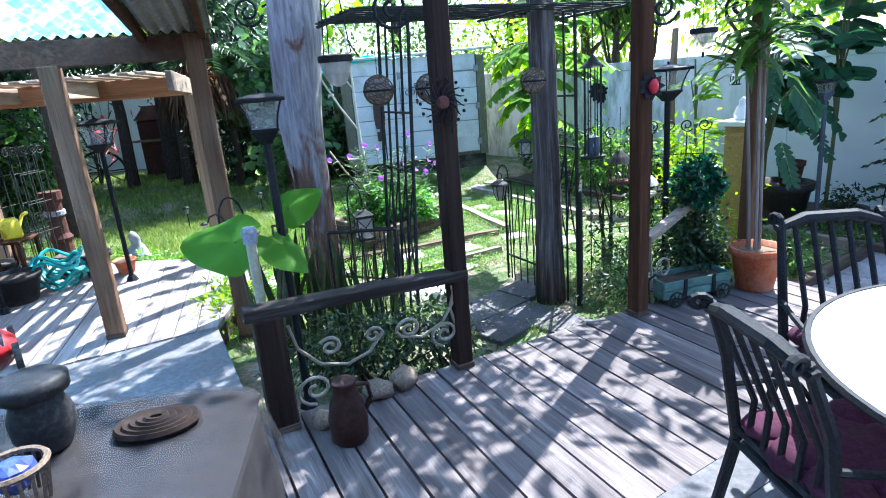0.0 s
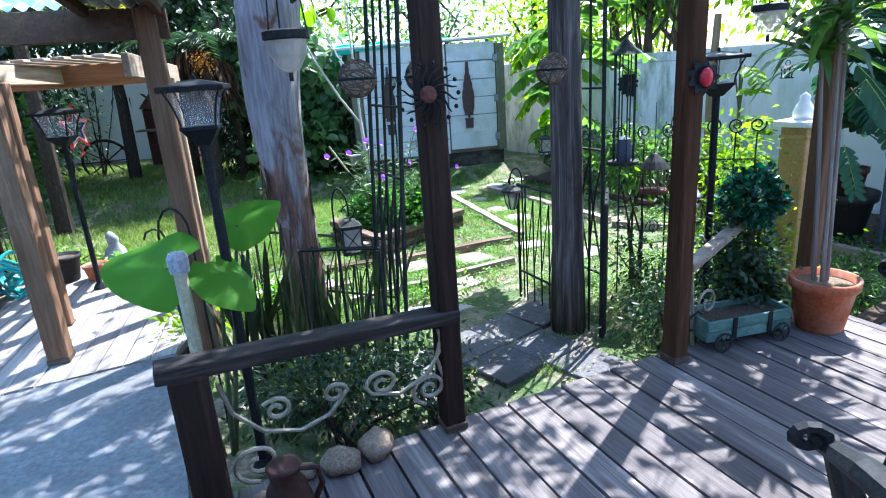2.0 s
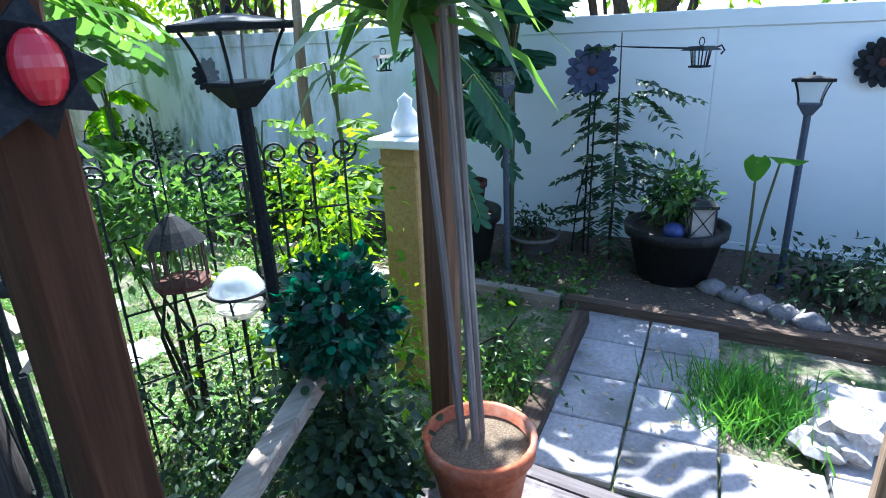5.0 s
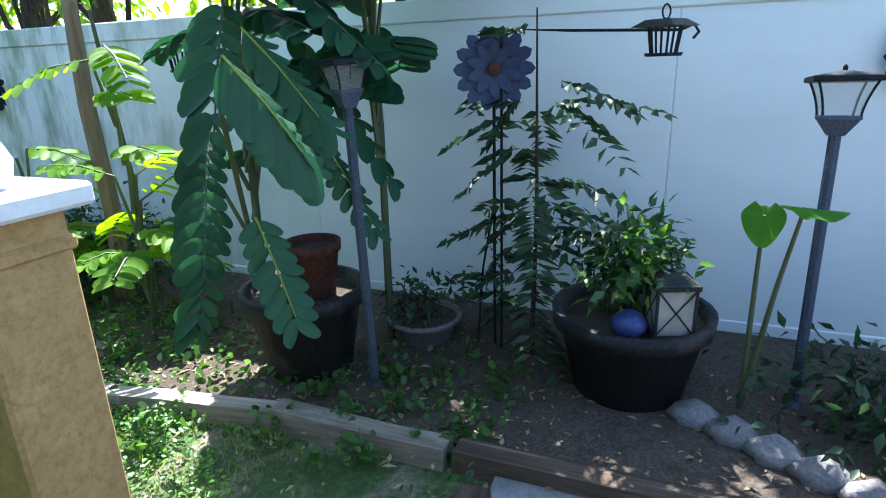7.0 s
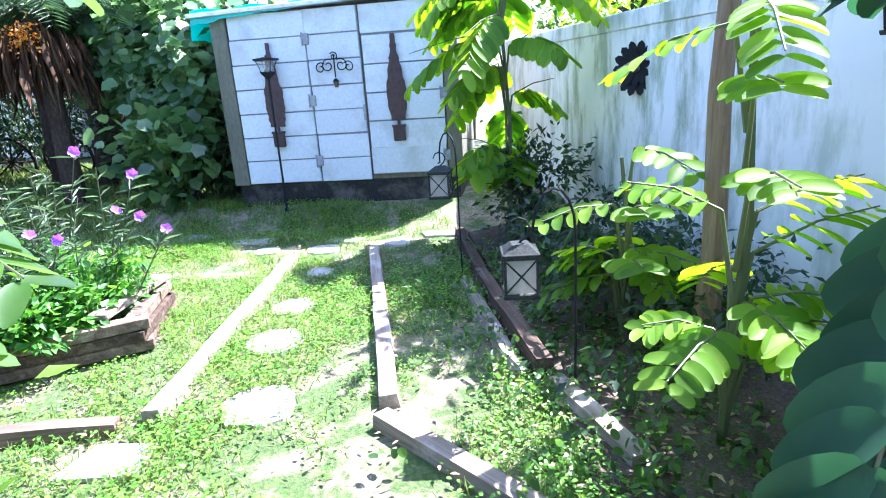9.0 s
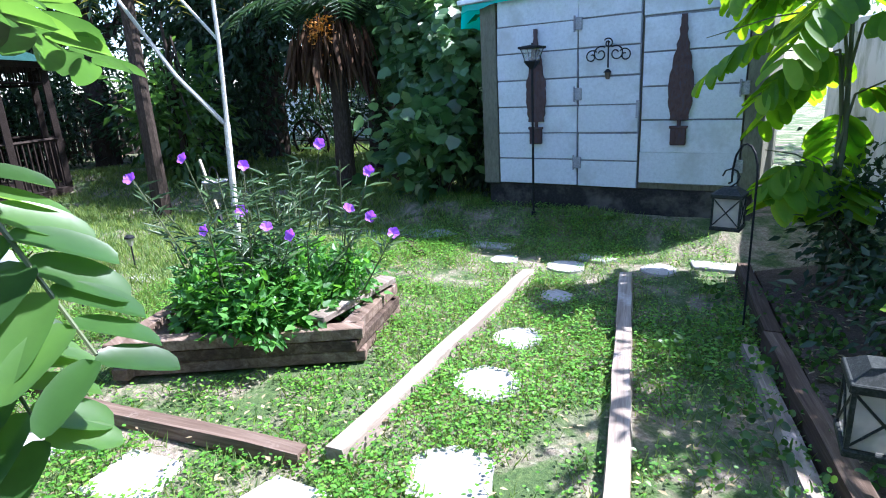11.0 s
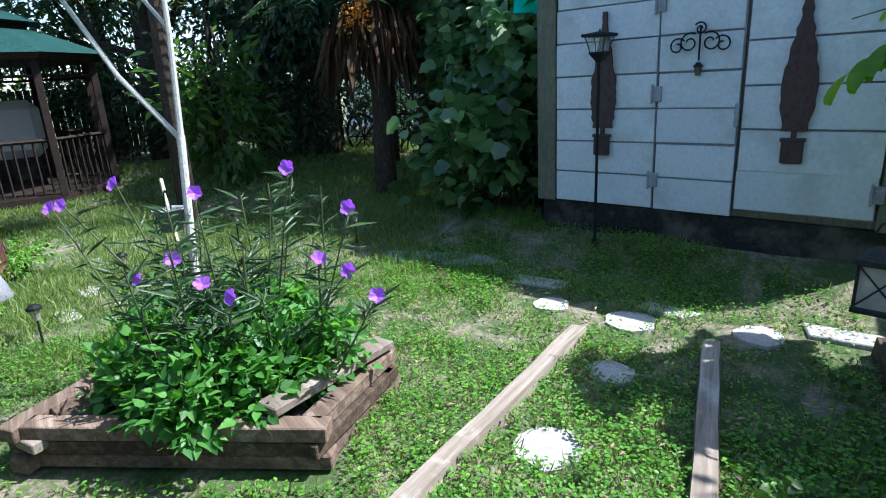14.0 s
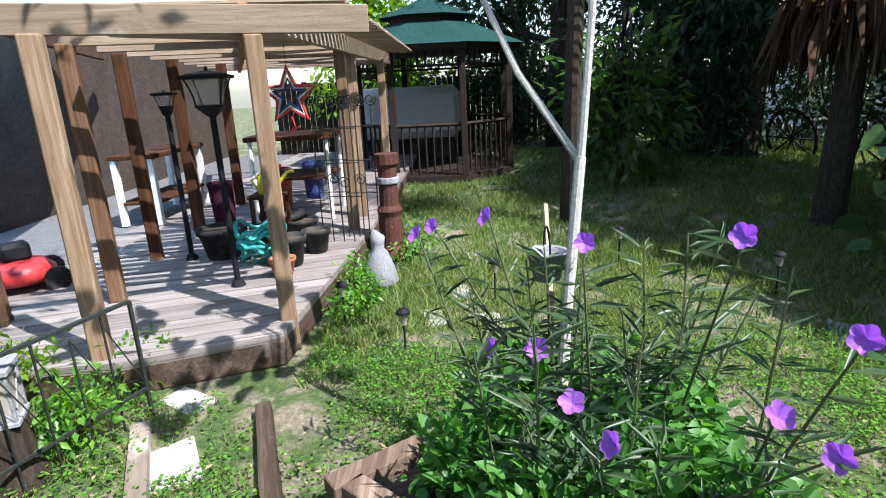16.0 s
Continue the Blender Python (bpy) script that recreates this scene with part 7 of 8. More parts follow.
# The upper fan is added out of view to dapple the paving.
senna("candle_bush", 4.0, 6.0, fan(4.0, 6.0, 1.3, 2.5, 16, 0.5, g) + fan(4.25, 5.75, 2.55, 3.0, 15, 0.8, g), 0.19, 5, F_SENNA, "tall dark broad-leaved shrub before the fence", 18, 0.0, 2.4)
t = thing("bare_trunk", pose(2.95, 7.75, 0), "pale brown peeling sapling trunk before the fence", "tree trunk")
part("bole", tube(B(), [(0, 0, 0), (0.02, 0, 0.6), (0.0, 0, 1.3), (0.03, 0, 2.2)], [0.07, 0.055, 0.05, 0.04], 10), M_POST_PALE, t)
# ferny shrub round the metal flower
P, D, S = [], [], []
for i in range(46):
    a = g.uniform(0, 6.28)
    z = g.uniform(0.25, 1.6)
    r = g.uniform(0.3, 0.6)
    c0 = (4.45 + 0.05 * math.cos(a), 5.35 + 0.05 * math.sin(a), z)
    pa, da, sa = pinnate(g, c0, (4.5 + r * math.cos(a) * 0.8, 5.3 + r * math.sin(a), z + g.uniform(-0.25, 0.1)), 9, 0.095)
    P += pa
    D += da
    S += sa
t = thing("ferny_shrub", pose(4.45, 5.35, 0), "dark ferny shrub growing up a stake before the fence", "shrub")
part("stem", tube(B(), [(0, 0, 0), (0.02, 0, 0.8), (0, 0, 1.7)], [0.014, 0.01, 0.004], 5), M_BARK, t)
leaf_mesh("leaves", P, D, S, F_DARK, t, LEAF, LEAF_F, 0.8, 8)

# weeds and litter on the bed's soil
gw = np.random.RandomState(61)
along, across = gw.uniform(0, 1, 420), gw.normal(size=420) * 0.32
bx_, by_ = 1.35 + along * 2.55 + across * 0.85, 9.55 - along * 4.6 + across * 0.5
rep = np.repeat(np.arange(420), 9)
pos = np.stack([bx_[rep] + gw.normal(size=len(rep)) * 0.035, by_[rep] + gw.normal(size=len(rep)) * 0.035, 0.03 + gw.uniform(0, 0.07, len(rep))], 1)
weeds = leaf_mesh("bed_weeds", pos, gw.normal(size=(len(rep), 3)) + np.array([0, 0, 0.3]), gw.uniform(0.02, 0.055, len(rep)), F_BIG, None, OVAL, OVAL_F, 0.9, 62)
tagged(weeds, "small green weeds scattered over the shaded soil", "weeds", kind="stuff")
lx, ly = 1.35 + gw.uniform(0, 1, 500) * 2.6, None
ly = 9.5 - (lx - 1.35) * 1.78 + gw.normal(size=500) * 0.4
litter = leaf_mesh("leaf_litter", np.stack([lx, ly, np.full(500, 0.036)], 1), np.stack([gw.normal(size=500), gw.normal(size=500), np.zeros(500)], 1), gw.uniform(0.02, 0.07, 500), F_DRY, None, LEAF, LEAF_F, 0.9, 63, "", 0.92)
tagged(litter, "dry brown leaf litter on the soil of the bed", "leaf litter", kind="stuff")

# planting along the fence and round the arch
SHRUBS = [
    ("shrub", 4.58, 4.9, 0.6, (0.28, 0.26, 0.18), 560, 0.075, F_BIG, "green fern clump in the wide tub", 0.37),
    ("shrub", 4.16, 5.9, 0.28, (0.2, 0.2, 0.12), 260, 0.06, F_DARK, "small weeds in the stone planter", 0.12),
    ("shrub", 5.0, 3.9, 0.22, (0.45, 0.5, 0.2), 1200, 0.07, F_DARK, "dark leafy bedding before the fence", 0),
    ("shrub", 5.35, 3.2, 0.3, (0.4, 0.5, 0.3), 900, 0.07, F_DARK, "dark leafy bedding before the fence", 0),
    ("shrub", 5.6, 3.55, 0.75, (0.22, 0.28, 0.55), 500, 0.06, F_BLUE, "tall thin shrub against the fence", 0),
    ("shrub", 3.0, 8.2, 0.3, (0.5, 0.7, 0.28), 1500, 0.075, F_DARK, "low dark shrub in the shaded bed", 0),
    ("shrub", 2.3, 9.0, 0.35, (0.5, 0.7, 0.32), 1500, 0.08, F_DARK, "low dark shrub in the shaded bed", 0),
    ("shrub", 1.7, 9.9, 0.5, (0.4, 0.4, 0.45), 1200, 0.09, F_DARK, "dark shrub by the shed corner", 0),
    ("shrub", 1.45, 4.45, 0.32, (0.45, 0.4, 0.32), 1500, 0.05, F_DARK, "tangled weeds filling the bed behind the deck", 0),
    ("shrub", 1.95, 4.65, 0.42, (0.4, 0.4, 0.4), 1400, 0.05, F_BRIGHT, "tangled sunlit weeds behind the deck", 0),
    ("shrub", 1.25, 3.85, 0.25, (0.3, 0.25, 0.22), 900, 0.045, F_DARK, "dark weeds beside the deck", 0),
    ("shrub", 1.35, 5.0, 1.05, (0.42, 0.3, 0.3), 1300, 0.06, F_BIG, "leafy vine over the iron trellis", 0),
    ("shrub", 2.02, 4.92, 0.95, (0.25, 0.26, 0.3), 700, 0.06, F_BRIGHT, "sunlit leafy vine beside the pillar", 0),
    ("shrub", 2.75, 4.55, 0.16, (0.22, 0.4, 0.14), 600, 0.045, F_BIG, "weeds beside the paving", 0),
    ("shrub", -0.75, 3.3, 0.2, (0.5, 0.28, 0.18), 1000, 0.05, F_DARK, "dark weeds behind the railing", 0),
    ("shrub", -0.62, 2.98, 0.3, (0.42, 0.16, 0.24), 1300, 0.05, F_DARK, "leafy growth behind the railing scrolls, coloured dark for shade", 0),
    ("shrub", -0.15, 3.2, 0.22, (0.28, 0.2, 0.2), 800, 0.05, F_DARK, "leafy growth behind the railing scrolls, coloured dark for shade", 0),
    ("shrub", -1.9, 4.1, 0.16, (0.18, 0.4, 0.16), 500, 0.06, F_BRIGHT, "bright weeds between slab and lawn", 0),
    ("shrub", -2.2, 4.75, 0.12, (0.3, 0.2, 0.12), 500, 0.06, F_CLOVER, "weeds round the pergola post", 0),
    ("shrub", -3.2, 5.9, 0.14, (0.5, 0.16, 0.12), 900, 0.055, F_CLOVER, "weeds along the pergola deck", 0),
    ("shrub", -1.6, 4.75, 0.16, (0.25, 0.2, 0.14), 500, 0.06, F_CLOVER, "weeds by the lantern stump", 0),
    ("shrub", -4.5, 6.2, 0.16, (0.4, 0.25, 0.14), 700, 0.05, F_CLOVER, "weeds along the pergola deck", 0),
    ("shrub", -0.3, 5.0, 0.1, (0.3, 0.25, 0.1), 500, 0.04, F_CLOVER, "weeds beside the path", 0),
]
for i, (nm, x, y, z, rr, k, sz, mt, lb, b0) in enumerate(SHRUBS):
    shrub(nm, x, y, z, rr, k, sz, mt, lb, seed=40 + i, base=b0, stems=5)

# ivy topiary
t = thing("ivy_topiary", pose(1.66, 3.78, 0.0), "globe topiary of glossy artificial ivy over a dark base", "topiary")
part("stake", tube(B(), [(0, 0, 0), (0, 0, 1.0)], 0.02, 8), M_BARK, t)
ga = np.random.RandomState(77)
a = ga.normal(size=(1500, 3))
a /= np.linalg.norm(a, axis=1, keepdims=True)
pos = np.array([1.66, 3.78, 0.98]) + a * ga.uniform(0.7, 1.05, (1500, 1)) * 0.15 * (1 + 0.25 * np.sin(a[:, 0:1] * 5) * np.cos(a[:, 1:2] * 4))
leaf_mesh("globe", pos, a + ga.normal(size=(1500, 3)) * 0.7, 0.036, F_IVY, t, OVAL, OVAL_F, 0.9, 5)
pos2, d2 = cloud(ga, (1.68, 3.8, 0.52), (0.17, 0.17, 0.34), 2600, 18, 0.45)
pos2[:, 2] = np.maximum(pos2[:, 2], 0.05)
leaf_mesh("trailing_ivy", pos2, d2, 0.036, F_DARK, t, OVAL, OVAL_F, 0.9, 6)

# dracaena in the terracotta pot
t = thing("dracaena", pose(2.0, 3.62, DECK + 0.25), "tall dracaena with bare grey stems and a tuft of strap leaves", "pot plant")
P, D, S = [], [], []
for (dx, dy, lx, ly, hh) in ((0.0, 0.0, -0.03, 0.08, 1.42), (0.04, 0.03, -0.02, 0.1, 1.66), (-0.03, 0.03, -0.06, 0.08, 1.28)):
    part("stem", tube(B(), [(dx, dy, 0), (dx + lx * 0.4, dy + ly * 0.5, hh * 0.5), (dx + lx, dy + ly, hh)], [0.014, 0.012, 0.01], 8), M_CANE, t)
    for k in range(34):
        a_ = ga.uniform(0, 6.28)
        P.append((2.0 + dx + lx, 3.62 + dy + ly, DECK + 0.25 + hh + ga.uniform(-0.08, 0.06)))
        D.append((math.cos(a_), math.sin(a_), ga.uniform(-0.5, 0.8)))
        S.append(ga.uniform(0.3, 0.46))
leaf_mesh("leaves", P, D, S, F_BIG, t, np.array([(0, 0.04, 0), (0, -0.04, 0), (0.3, 0.1, 0.06), (0.3, -0.1, 0.06), (0.7, 0.08, 0.0), (0.7, -0.08, 0.0), (1, 0, -0.22)]), [(0, 1, 3), (0, 3, 2), (2, 3, 5), (2, 5, 4), (4, 5, 6)], 0.68, 9, "", 0.9)

# elephant ear by the railing
def big_leaf(c, tip_dir, size, tiltz, stalk_base, name="leaf"):
    global EARS
    bm = B()
    d = Vector(tip_dir).normalized()
    s = Matrix.Rotation(radians(tiltz), 3, d) @ d.cross(Vector((0, 0, 1))).normalized()
    up = s.cross(d)
    rim = []
    mid = bm.verts.new(Vector(c))
    for i in range(28):
        a_ = 2 * math.pi * i / 28
        r = size * (0.55 + 0.42 * math.cos(a_ / 1.0) * 0.6 + 0.25 * abs(math.cos(a_)) ** 3)
        if abs(a_ - math.pi) < 0.25:
            r *= 0.55
        q_ = Vector(c) + d * r * math.cos(a_) + s * size * 0.62 * math.sin(a_) + up * (0.05 * size * math.sin(5 * a_) - 0.16 * size * abs(math.sin(a_)))
        rim.append(bm.verts.new(q_))
    for i in range(28):
        bm.faces.new((mid, rim[i], rim[(i + 1) % 28]))
    part(name, bm, F_EAR, EARS, "huge bright heart-shaped leaf", True)
    part("leaf_stalk", tube(B(), [stalk_base, tuple(Vector(stalk_base).lerp(Vector(c), 0.6) + Vector((0, 0, 0.05))), c], [0.014, 0.01, 0.007], 6), F_STEM, EARS)


EARS = thing("elephant_ear", pose(0, 0, 0), "elephant ear plant with huge bright green leaves by the railing", "plant")
big_leaf((-1.2, 2.72, 1.08), (-1.0, 0.05, -0.05), 0.29, -48, (-1.22, 2.9, 0.02))
big_leaf((-0.96, 2.68, 1.06), (0.6, -0.35, -0.6), 0.21, 0, (-1.18, 2.92, 0.02))
big_leaf((-0.95, 2.9, 1.2), (0.7, 0.4, 0.3), 0.2, 40, (-1.18, 2.95, 0.02))
EARS = thing("elephant_ear", pose(0, 0, 0), "elephant ear plant with one folded leaf before the fence", "plant")
big_leaf((4.72, 4.28, 0.95), (0.6, -0.5, -0.1), 0.15, 0, (4.75, 4.42, 0.05))
big_leaf((4.64, 4.38, 0.92), (-0.4, -0.2, -0.7), 0.12, 0, (4.75, 4.42, 0.05))

# snake plants round the trunk
t = thing("snake_plant", pose(-1.0, 3.62, 0), "clump of upright dark sansevieria swords round the trunk", "plant")
P, D, S = [], [], []
for i in range(70):
    x_, y_ = ga.uniform(-1.45, -0.55), ga.uniform(3.45, 4.05)
    P.append((x_, y_, 0.0))
    D.append((ga.normal() * 0.16, ga.normal() * 0.16, 1.0))
    S.append(ga.uniform(0.45, 0.95))
for i_ in range(len(P)):
    leaf_mesh("sword", P[i_:i_ + 1], D[i_:i_ + 1], S[i_:i_ + 1], F_SNAKE, t, np.array([(0, 0.022, 0), (0, -0.022, 0), (0.5, 0.032, 0.02), (0.5, -0.032, 0.02), (0.85, 0.022, 0.01), (0.85, -0.022, 0.01), (1, 0, 0)]), [(0, 1, 3), (0, 3, 2), (2, 3, 5), (2, 5, 4), (4, 5, 6)], 0.85, i_, "", 0.0)

# planter: mint below, ruellia above, a pale sapling
gp = np.random.RandomState(12)
cx, cy = -0.78, 7.02
t = thing("planter_greens", pose(cx, cy, 0.16), "leafy mint-like greens spilling over the planter", "plant")
for k in range(40):
    a_, r = 2.4 * k, 0.52 * math.sqrt((k + 0.5) / 40)
    sx, sy, top = cx - 0.04 + r * math.cos(a_), cy + 0.05 + r * math.sin(a_), gp.uniform(0.42, 0.64) - 0.3 * r
    pos, d = cloud(gp, (sx, sy, (0.17 + top) / 2), (0.12, 0.12, (top - 0.1) / 2), 230, 9, 0.45)
    pos[:, 2] = np.maximum(pos[:, 2], 0.2)
    part("stalk", tube(B(), [(sx - cx, sy - cy, 0), (sx - cx + 0.02, sy - cy, top - 0.18)], [0.005, 0.003], 5), F_STEM, t)
    leaf_mesh("sprig", pos, d + np.array([0, 0, 0.35]), gp.uniform(0.6, 1.4, 230) * 0.056, F_MINT, t, HEART, OVAL_F, 0.9, 13 + k, "", 0.75)
t = thing("ruellia", pose(cx - 0.2, cy + 0.12, 0.16), "purple-flowered ruellia with dark narrow leaves", "flowering plant")
P, D, S = [], [], []
heads = [(-0.57, 7.36, 1.16), (-0.48, 6.92, 0.76), (-0.36, 7.0, 0.72), (-1.45, 6.55, 1.0), (-1.2, 6.5, 1.03), (-1.05, 6.75, 1.12), (-0.95, 7.05, 1.05), (-0.33, 7.35, 0.8), (-0.25, 7.45, 0.75), (-0.12, 7.5, 0.66), (-0.62, 6.85, 0.85), (-0.3, 7.5, 1.0), (-0.9, 6.75, 0.72)]
for i in range(44):
    bx, by = cx - 0.15 + gp.normal() * 0.2, cy + 0.1 + gp.normal() * 0.2
    if i < len(heads):
        tip = Vector(heads[i])
    else:
        tip = Vector((bx + gp.normal() * 0.14, by + gp.normal() * 0.14, gp.uniform(0.6, 1.05)))
    b0 = Vector((0.55 * bx + 0.45 * tip.x, 0.55 * by + 0.45 * tip.y, 0.17))
    o = Vector((cx - 0.2, cy + 0.12, 0.16))
    part("stem", tube(B(), [b0 - o, b0.lerp(tip, 0.5) - o, tip - o], [0.006, 0.005, 0.003], 5), F_STEM, t)
    for k in range(24):
        s = gp.uniform(0.25, 0.97)
        P.append(tuple(b0.lerp(tip, s)))
        a_ = gp.uniform(0, 6.28)
        D.append((math.cos(a_), math.sin(a_), gp.uniform(0.0, 0.8)))
        S.append(gp.uniform(0.08, 0.17))
leaf_mesh("leaves", P, D, S, F_RUELLIA, t, LEAF, LEAF_F, 0.26, 14)
for i, hd in enumerate(heads):
    bm = B()
    ax = Vector((0.6 + gp.normal() * 0.3, -0.5 + gp.normal() * 0.3, 0.35)).normalized()
    s_ = ax.orthogonal().normalized()
    w_ = ax.cross(s_)
    ctr = Vector(hd) - Vector((cx - 0.2, cy + 0.12, 0.16))
    m0 = bm.verts.new(ctr)
    ring = []
    for k in range(20):
        a_ = 2 * math.pi * k / 20
        r = 0.036 * (0.78 + 0.22 * abs(math.cos(2.5 * a_)))
        ring.append(bm.verts.new(ctr + ax * 0.02 + r * (math.cos(a_) * s_ + math.sin(a_) * w_)))
    for k in range(20):
        bm.faces.new((m0, ring[k], ring[(k + 1) % 20]))
    part("flower", bm, F_PURPLE, t, "five-lobed purple flower")
t = thing("pale_sapling", pose(-1.12, 7.0, 0.16), "slender forked pale-barked sapling in the planter", "sapling")
part("trunk", tube(B(), [(0.08, -0.02, -0.1), (0.02, 0.02, 0.55), (-0.02, 0.07, 1.14)], [0.025, 0.021, 0.019], 10), M_SAPLING, t)
part("branch", tube(B(), [(-0.02, 0.07, 1.12), (-0.18, -0.12, 1.42), (-0.38, -0.3, 1.85), (-0.6, -0.5, 2.5)], [0.014, 0.013, 0.011, 0.007], 8), M_SAPLING, t)
part("branch", tube(B(), [(-0.02, 0.07, 1.12), (-0.03, 0.1, 1.6), (-0.06, 0.12, 2.2), (-0.08, 0.12, 2.9)], [0.015, 0.013, 0.011, 0.007], 8), M_SAPLING, t)
part("branch", tube(B(), [(-0.035, 0.1, 1.62), (-0.18, -0.02, 1.85), (-0.34, -0.12, 2.3)], [0.010, 0.009, 0.006], 8), M_SAPLING, t)
pos, d = cloud(gp, (-1.35, 6.95, 2.95), (0.7, 0.7, 0.35), 60, 10, 0.4)
leaf_mesh("leaves", pos, d, 0.2, F_BRIGHT, t, OVAL, OVAL_F, 0.9, 15)

# grassy tuft on the paving
t = thing("grass_tuft", pose(3.5, 3.65, 0), "tuft of long grass sprouting through the paving", "grass")
k = 1300
pos = np.stack([3.55 + gp.normal(size=k) * 0.14, 3.64 + gp.normal(size=k) * 0.14, np.zeros(k)], 1)
leaf_mesh("blades", pos, np.stack([gp.normal(size=k) * 0.55, gp.normal(size=k) * 0.55, np.ones(k)], 1), gp.uniform(0.07, 0.22, k), F_MINT, t, BLADE, BLADE_F, 0.05, 16, "", 0.0)
bm = B()
ball(bm, (3.62, 3.22, 0.07), 0.15, 20, (1.2, 0.9, 0.7), 0.6)
ball(bm, (3.5, 3.28, 0.06), 0.1, 16, (1.1, 1.1, 0.7), 0.6)
tagged(finish(bm, "coral_rock", M_STONE, None, "", False), "rough pale coral rock lying in the grass", "rock")

# ---- trees ----
big = [
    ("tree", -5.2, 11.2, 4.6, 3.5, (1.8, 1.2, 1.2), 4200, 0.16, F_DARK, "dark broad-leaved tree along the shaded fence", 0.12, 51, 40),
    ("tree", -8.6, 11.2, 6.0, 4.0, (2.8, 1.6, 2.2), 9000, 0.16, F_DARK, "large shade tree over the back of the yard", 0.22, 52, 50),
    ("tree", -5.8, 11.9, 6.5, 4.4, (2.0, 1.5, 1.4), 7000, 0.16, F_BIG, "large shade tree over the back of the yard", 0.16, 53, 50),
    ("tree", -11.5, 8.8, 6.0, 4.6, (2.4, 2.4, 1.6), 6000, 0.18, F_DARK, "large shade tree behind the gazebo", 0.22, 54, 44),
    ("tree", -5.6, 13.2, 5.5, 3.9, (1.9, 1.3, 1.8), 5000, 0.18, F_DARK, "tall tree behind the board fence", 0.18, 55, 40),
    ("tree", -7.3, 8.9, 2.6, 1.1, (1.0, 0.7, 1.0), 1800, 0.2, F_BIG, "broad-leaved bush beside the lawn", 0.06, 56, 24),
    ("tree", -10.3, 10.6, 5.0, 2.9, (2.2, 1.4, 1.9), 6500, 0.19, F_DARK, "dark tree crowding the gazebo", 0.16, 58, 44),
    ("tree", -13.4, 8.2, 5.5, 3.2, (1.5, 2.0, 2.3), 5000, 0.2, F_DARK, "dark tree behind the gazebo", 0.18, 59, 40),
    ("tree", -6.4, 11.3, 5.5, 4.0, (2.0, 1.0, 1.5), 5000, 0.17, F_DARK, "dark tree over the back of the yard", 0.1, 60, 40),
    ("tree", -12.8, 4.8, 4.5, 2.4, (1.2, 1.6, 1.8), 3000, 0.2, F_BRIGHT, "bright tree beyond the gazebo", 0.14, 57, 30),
]
for nm, x, y, h, cz, rr, k, sz, mt, lb, tr, sd, cl in big:
    tree(nm, x, y, h, cz, rr, k, sz, mt, lb, tr, sd, cl)
# Dark hedges added to fill the shaded back of the yard.
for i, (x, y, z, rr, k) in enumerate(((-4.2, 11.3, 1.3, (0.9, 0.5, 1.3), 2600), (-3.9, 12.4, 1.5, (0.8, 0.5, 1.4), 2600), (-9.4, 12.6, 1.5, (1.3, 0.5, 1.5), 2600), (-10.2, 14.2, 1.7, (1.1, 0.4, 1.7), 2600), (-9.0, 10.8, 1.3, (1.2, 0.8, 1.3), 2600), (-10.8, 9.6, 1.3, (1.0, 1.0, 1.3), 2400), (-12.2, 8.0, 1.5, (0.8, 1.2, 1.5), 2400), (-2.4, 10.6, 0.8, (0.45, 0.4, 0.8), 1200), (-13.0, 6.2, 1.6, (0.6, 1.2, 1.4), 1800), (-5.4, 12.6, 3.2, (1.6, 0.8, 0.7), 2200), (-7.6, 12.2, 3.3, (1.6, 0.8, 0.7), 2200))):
    shrub("hedge", x, y, z, rr, k, 0.15, F_DARK, "dense hedge coloured dark for the deep shade of the yard", "hedge", 90 + i, 22, 6)
# The first of these is added to shade the lawn.
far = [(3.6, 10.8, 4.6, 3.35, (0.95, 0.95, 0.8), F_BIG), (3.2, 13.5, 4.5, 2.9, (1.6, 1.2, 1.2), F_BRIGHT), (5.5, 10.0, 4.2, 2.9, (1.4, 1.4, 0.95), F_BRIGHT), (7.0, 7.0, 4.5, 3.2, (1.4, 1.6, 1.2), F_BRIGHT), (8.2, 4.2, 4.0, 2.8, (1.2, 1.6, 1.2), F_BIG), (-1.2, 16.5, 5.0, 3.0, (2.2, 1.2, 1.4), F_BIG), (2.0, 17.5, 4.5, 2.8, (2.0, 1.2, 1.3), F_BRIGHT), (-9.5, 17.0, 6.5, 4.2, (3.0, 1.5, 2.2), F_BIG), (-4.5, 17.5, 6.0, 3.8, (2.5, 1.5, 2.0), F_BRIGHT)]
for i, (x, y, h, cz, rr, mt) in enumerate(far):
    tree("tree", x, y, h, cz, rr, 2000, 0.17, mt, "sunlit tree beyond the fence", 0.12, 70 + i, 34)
# broad-leaved tree beside the shed
tree("tree", -3.0, 10.5, 2.9, 1.95, (1.15, 0.36, 0.9), 2000, 0.17, F_BROAD, "broad-leaved tree with large glossy leaves beside the shed", 0.09, 50, 40, spread=0.26, shape=LOBED, faces=LOBED_F, facing=(0.3, -0.45, 0.8))
tree("tree", -4.0, 10.6, 2.9, 2.35, (0.75, 0.4, 0.5), 800, 0.17, F_BROAD, "young broad-leaved tree beside the dead-skirted palm", 0.06, 154, 20, spread=0.26, shape=LOBED, faces=LOBED_F, facing=(0.3, -0.45, 0.8))
shrub("shrub", -2.7, 10.25, 0.75, (0.75, 0.45, 0.6), 700, 0.17, F_BROAD, "lower boughs of large glossy leaves beside the shed", "shrub", 151, 18, 6, LOBED, LOBED_F)
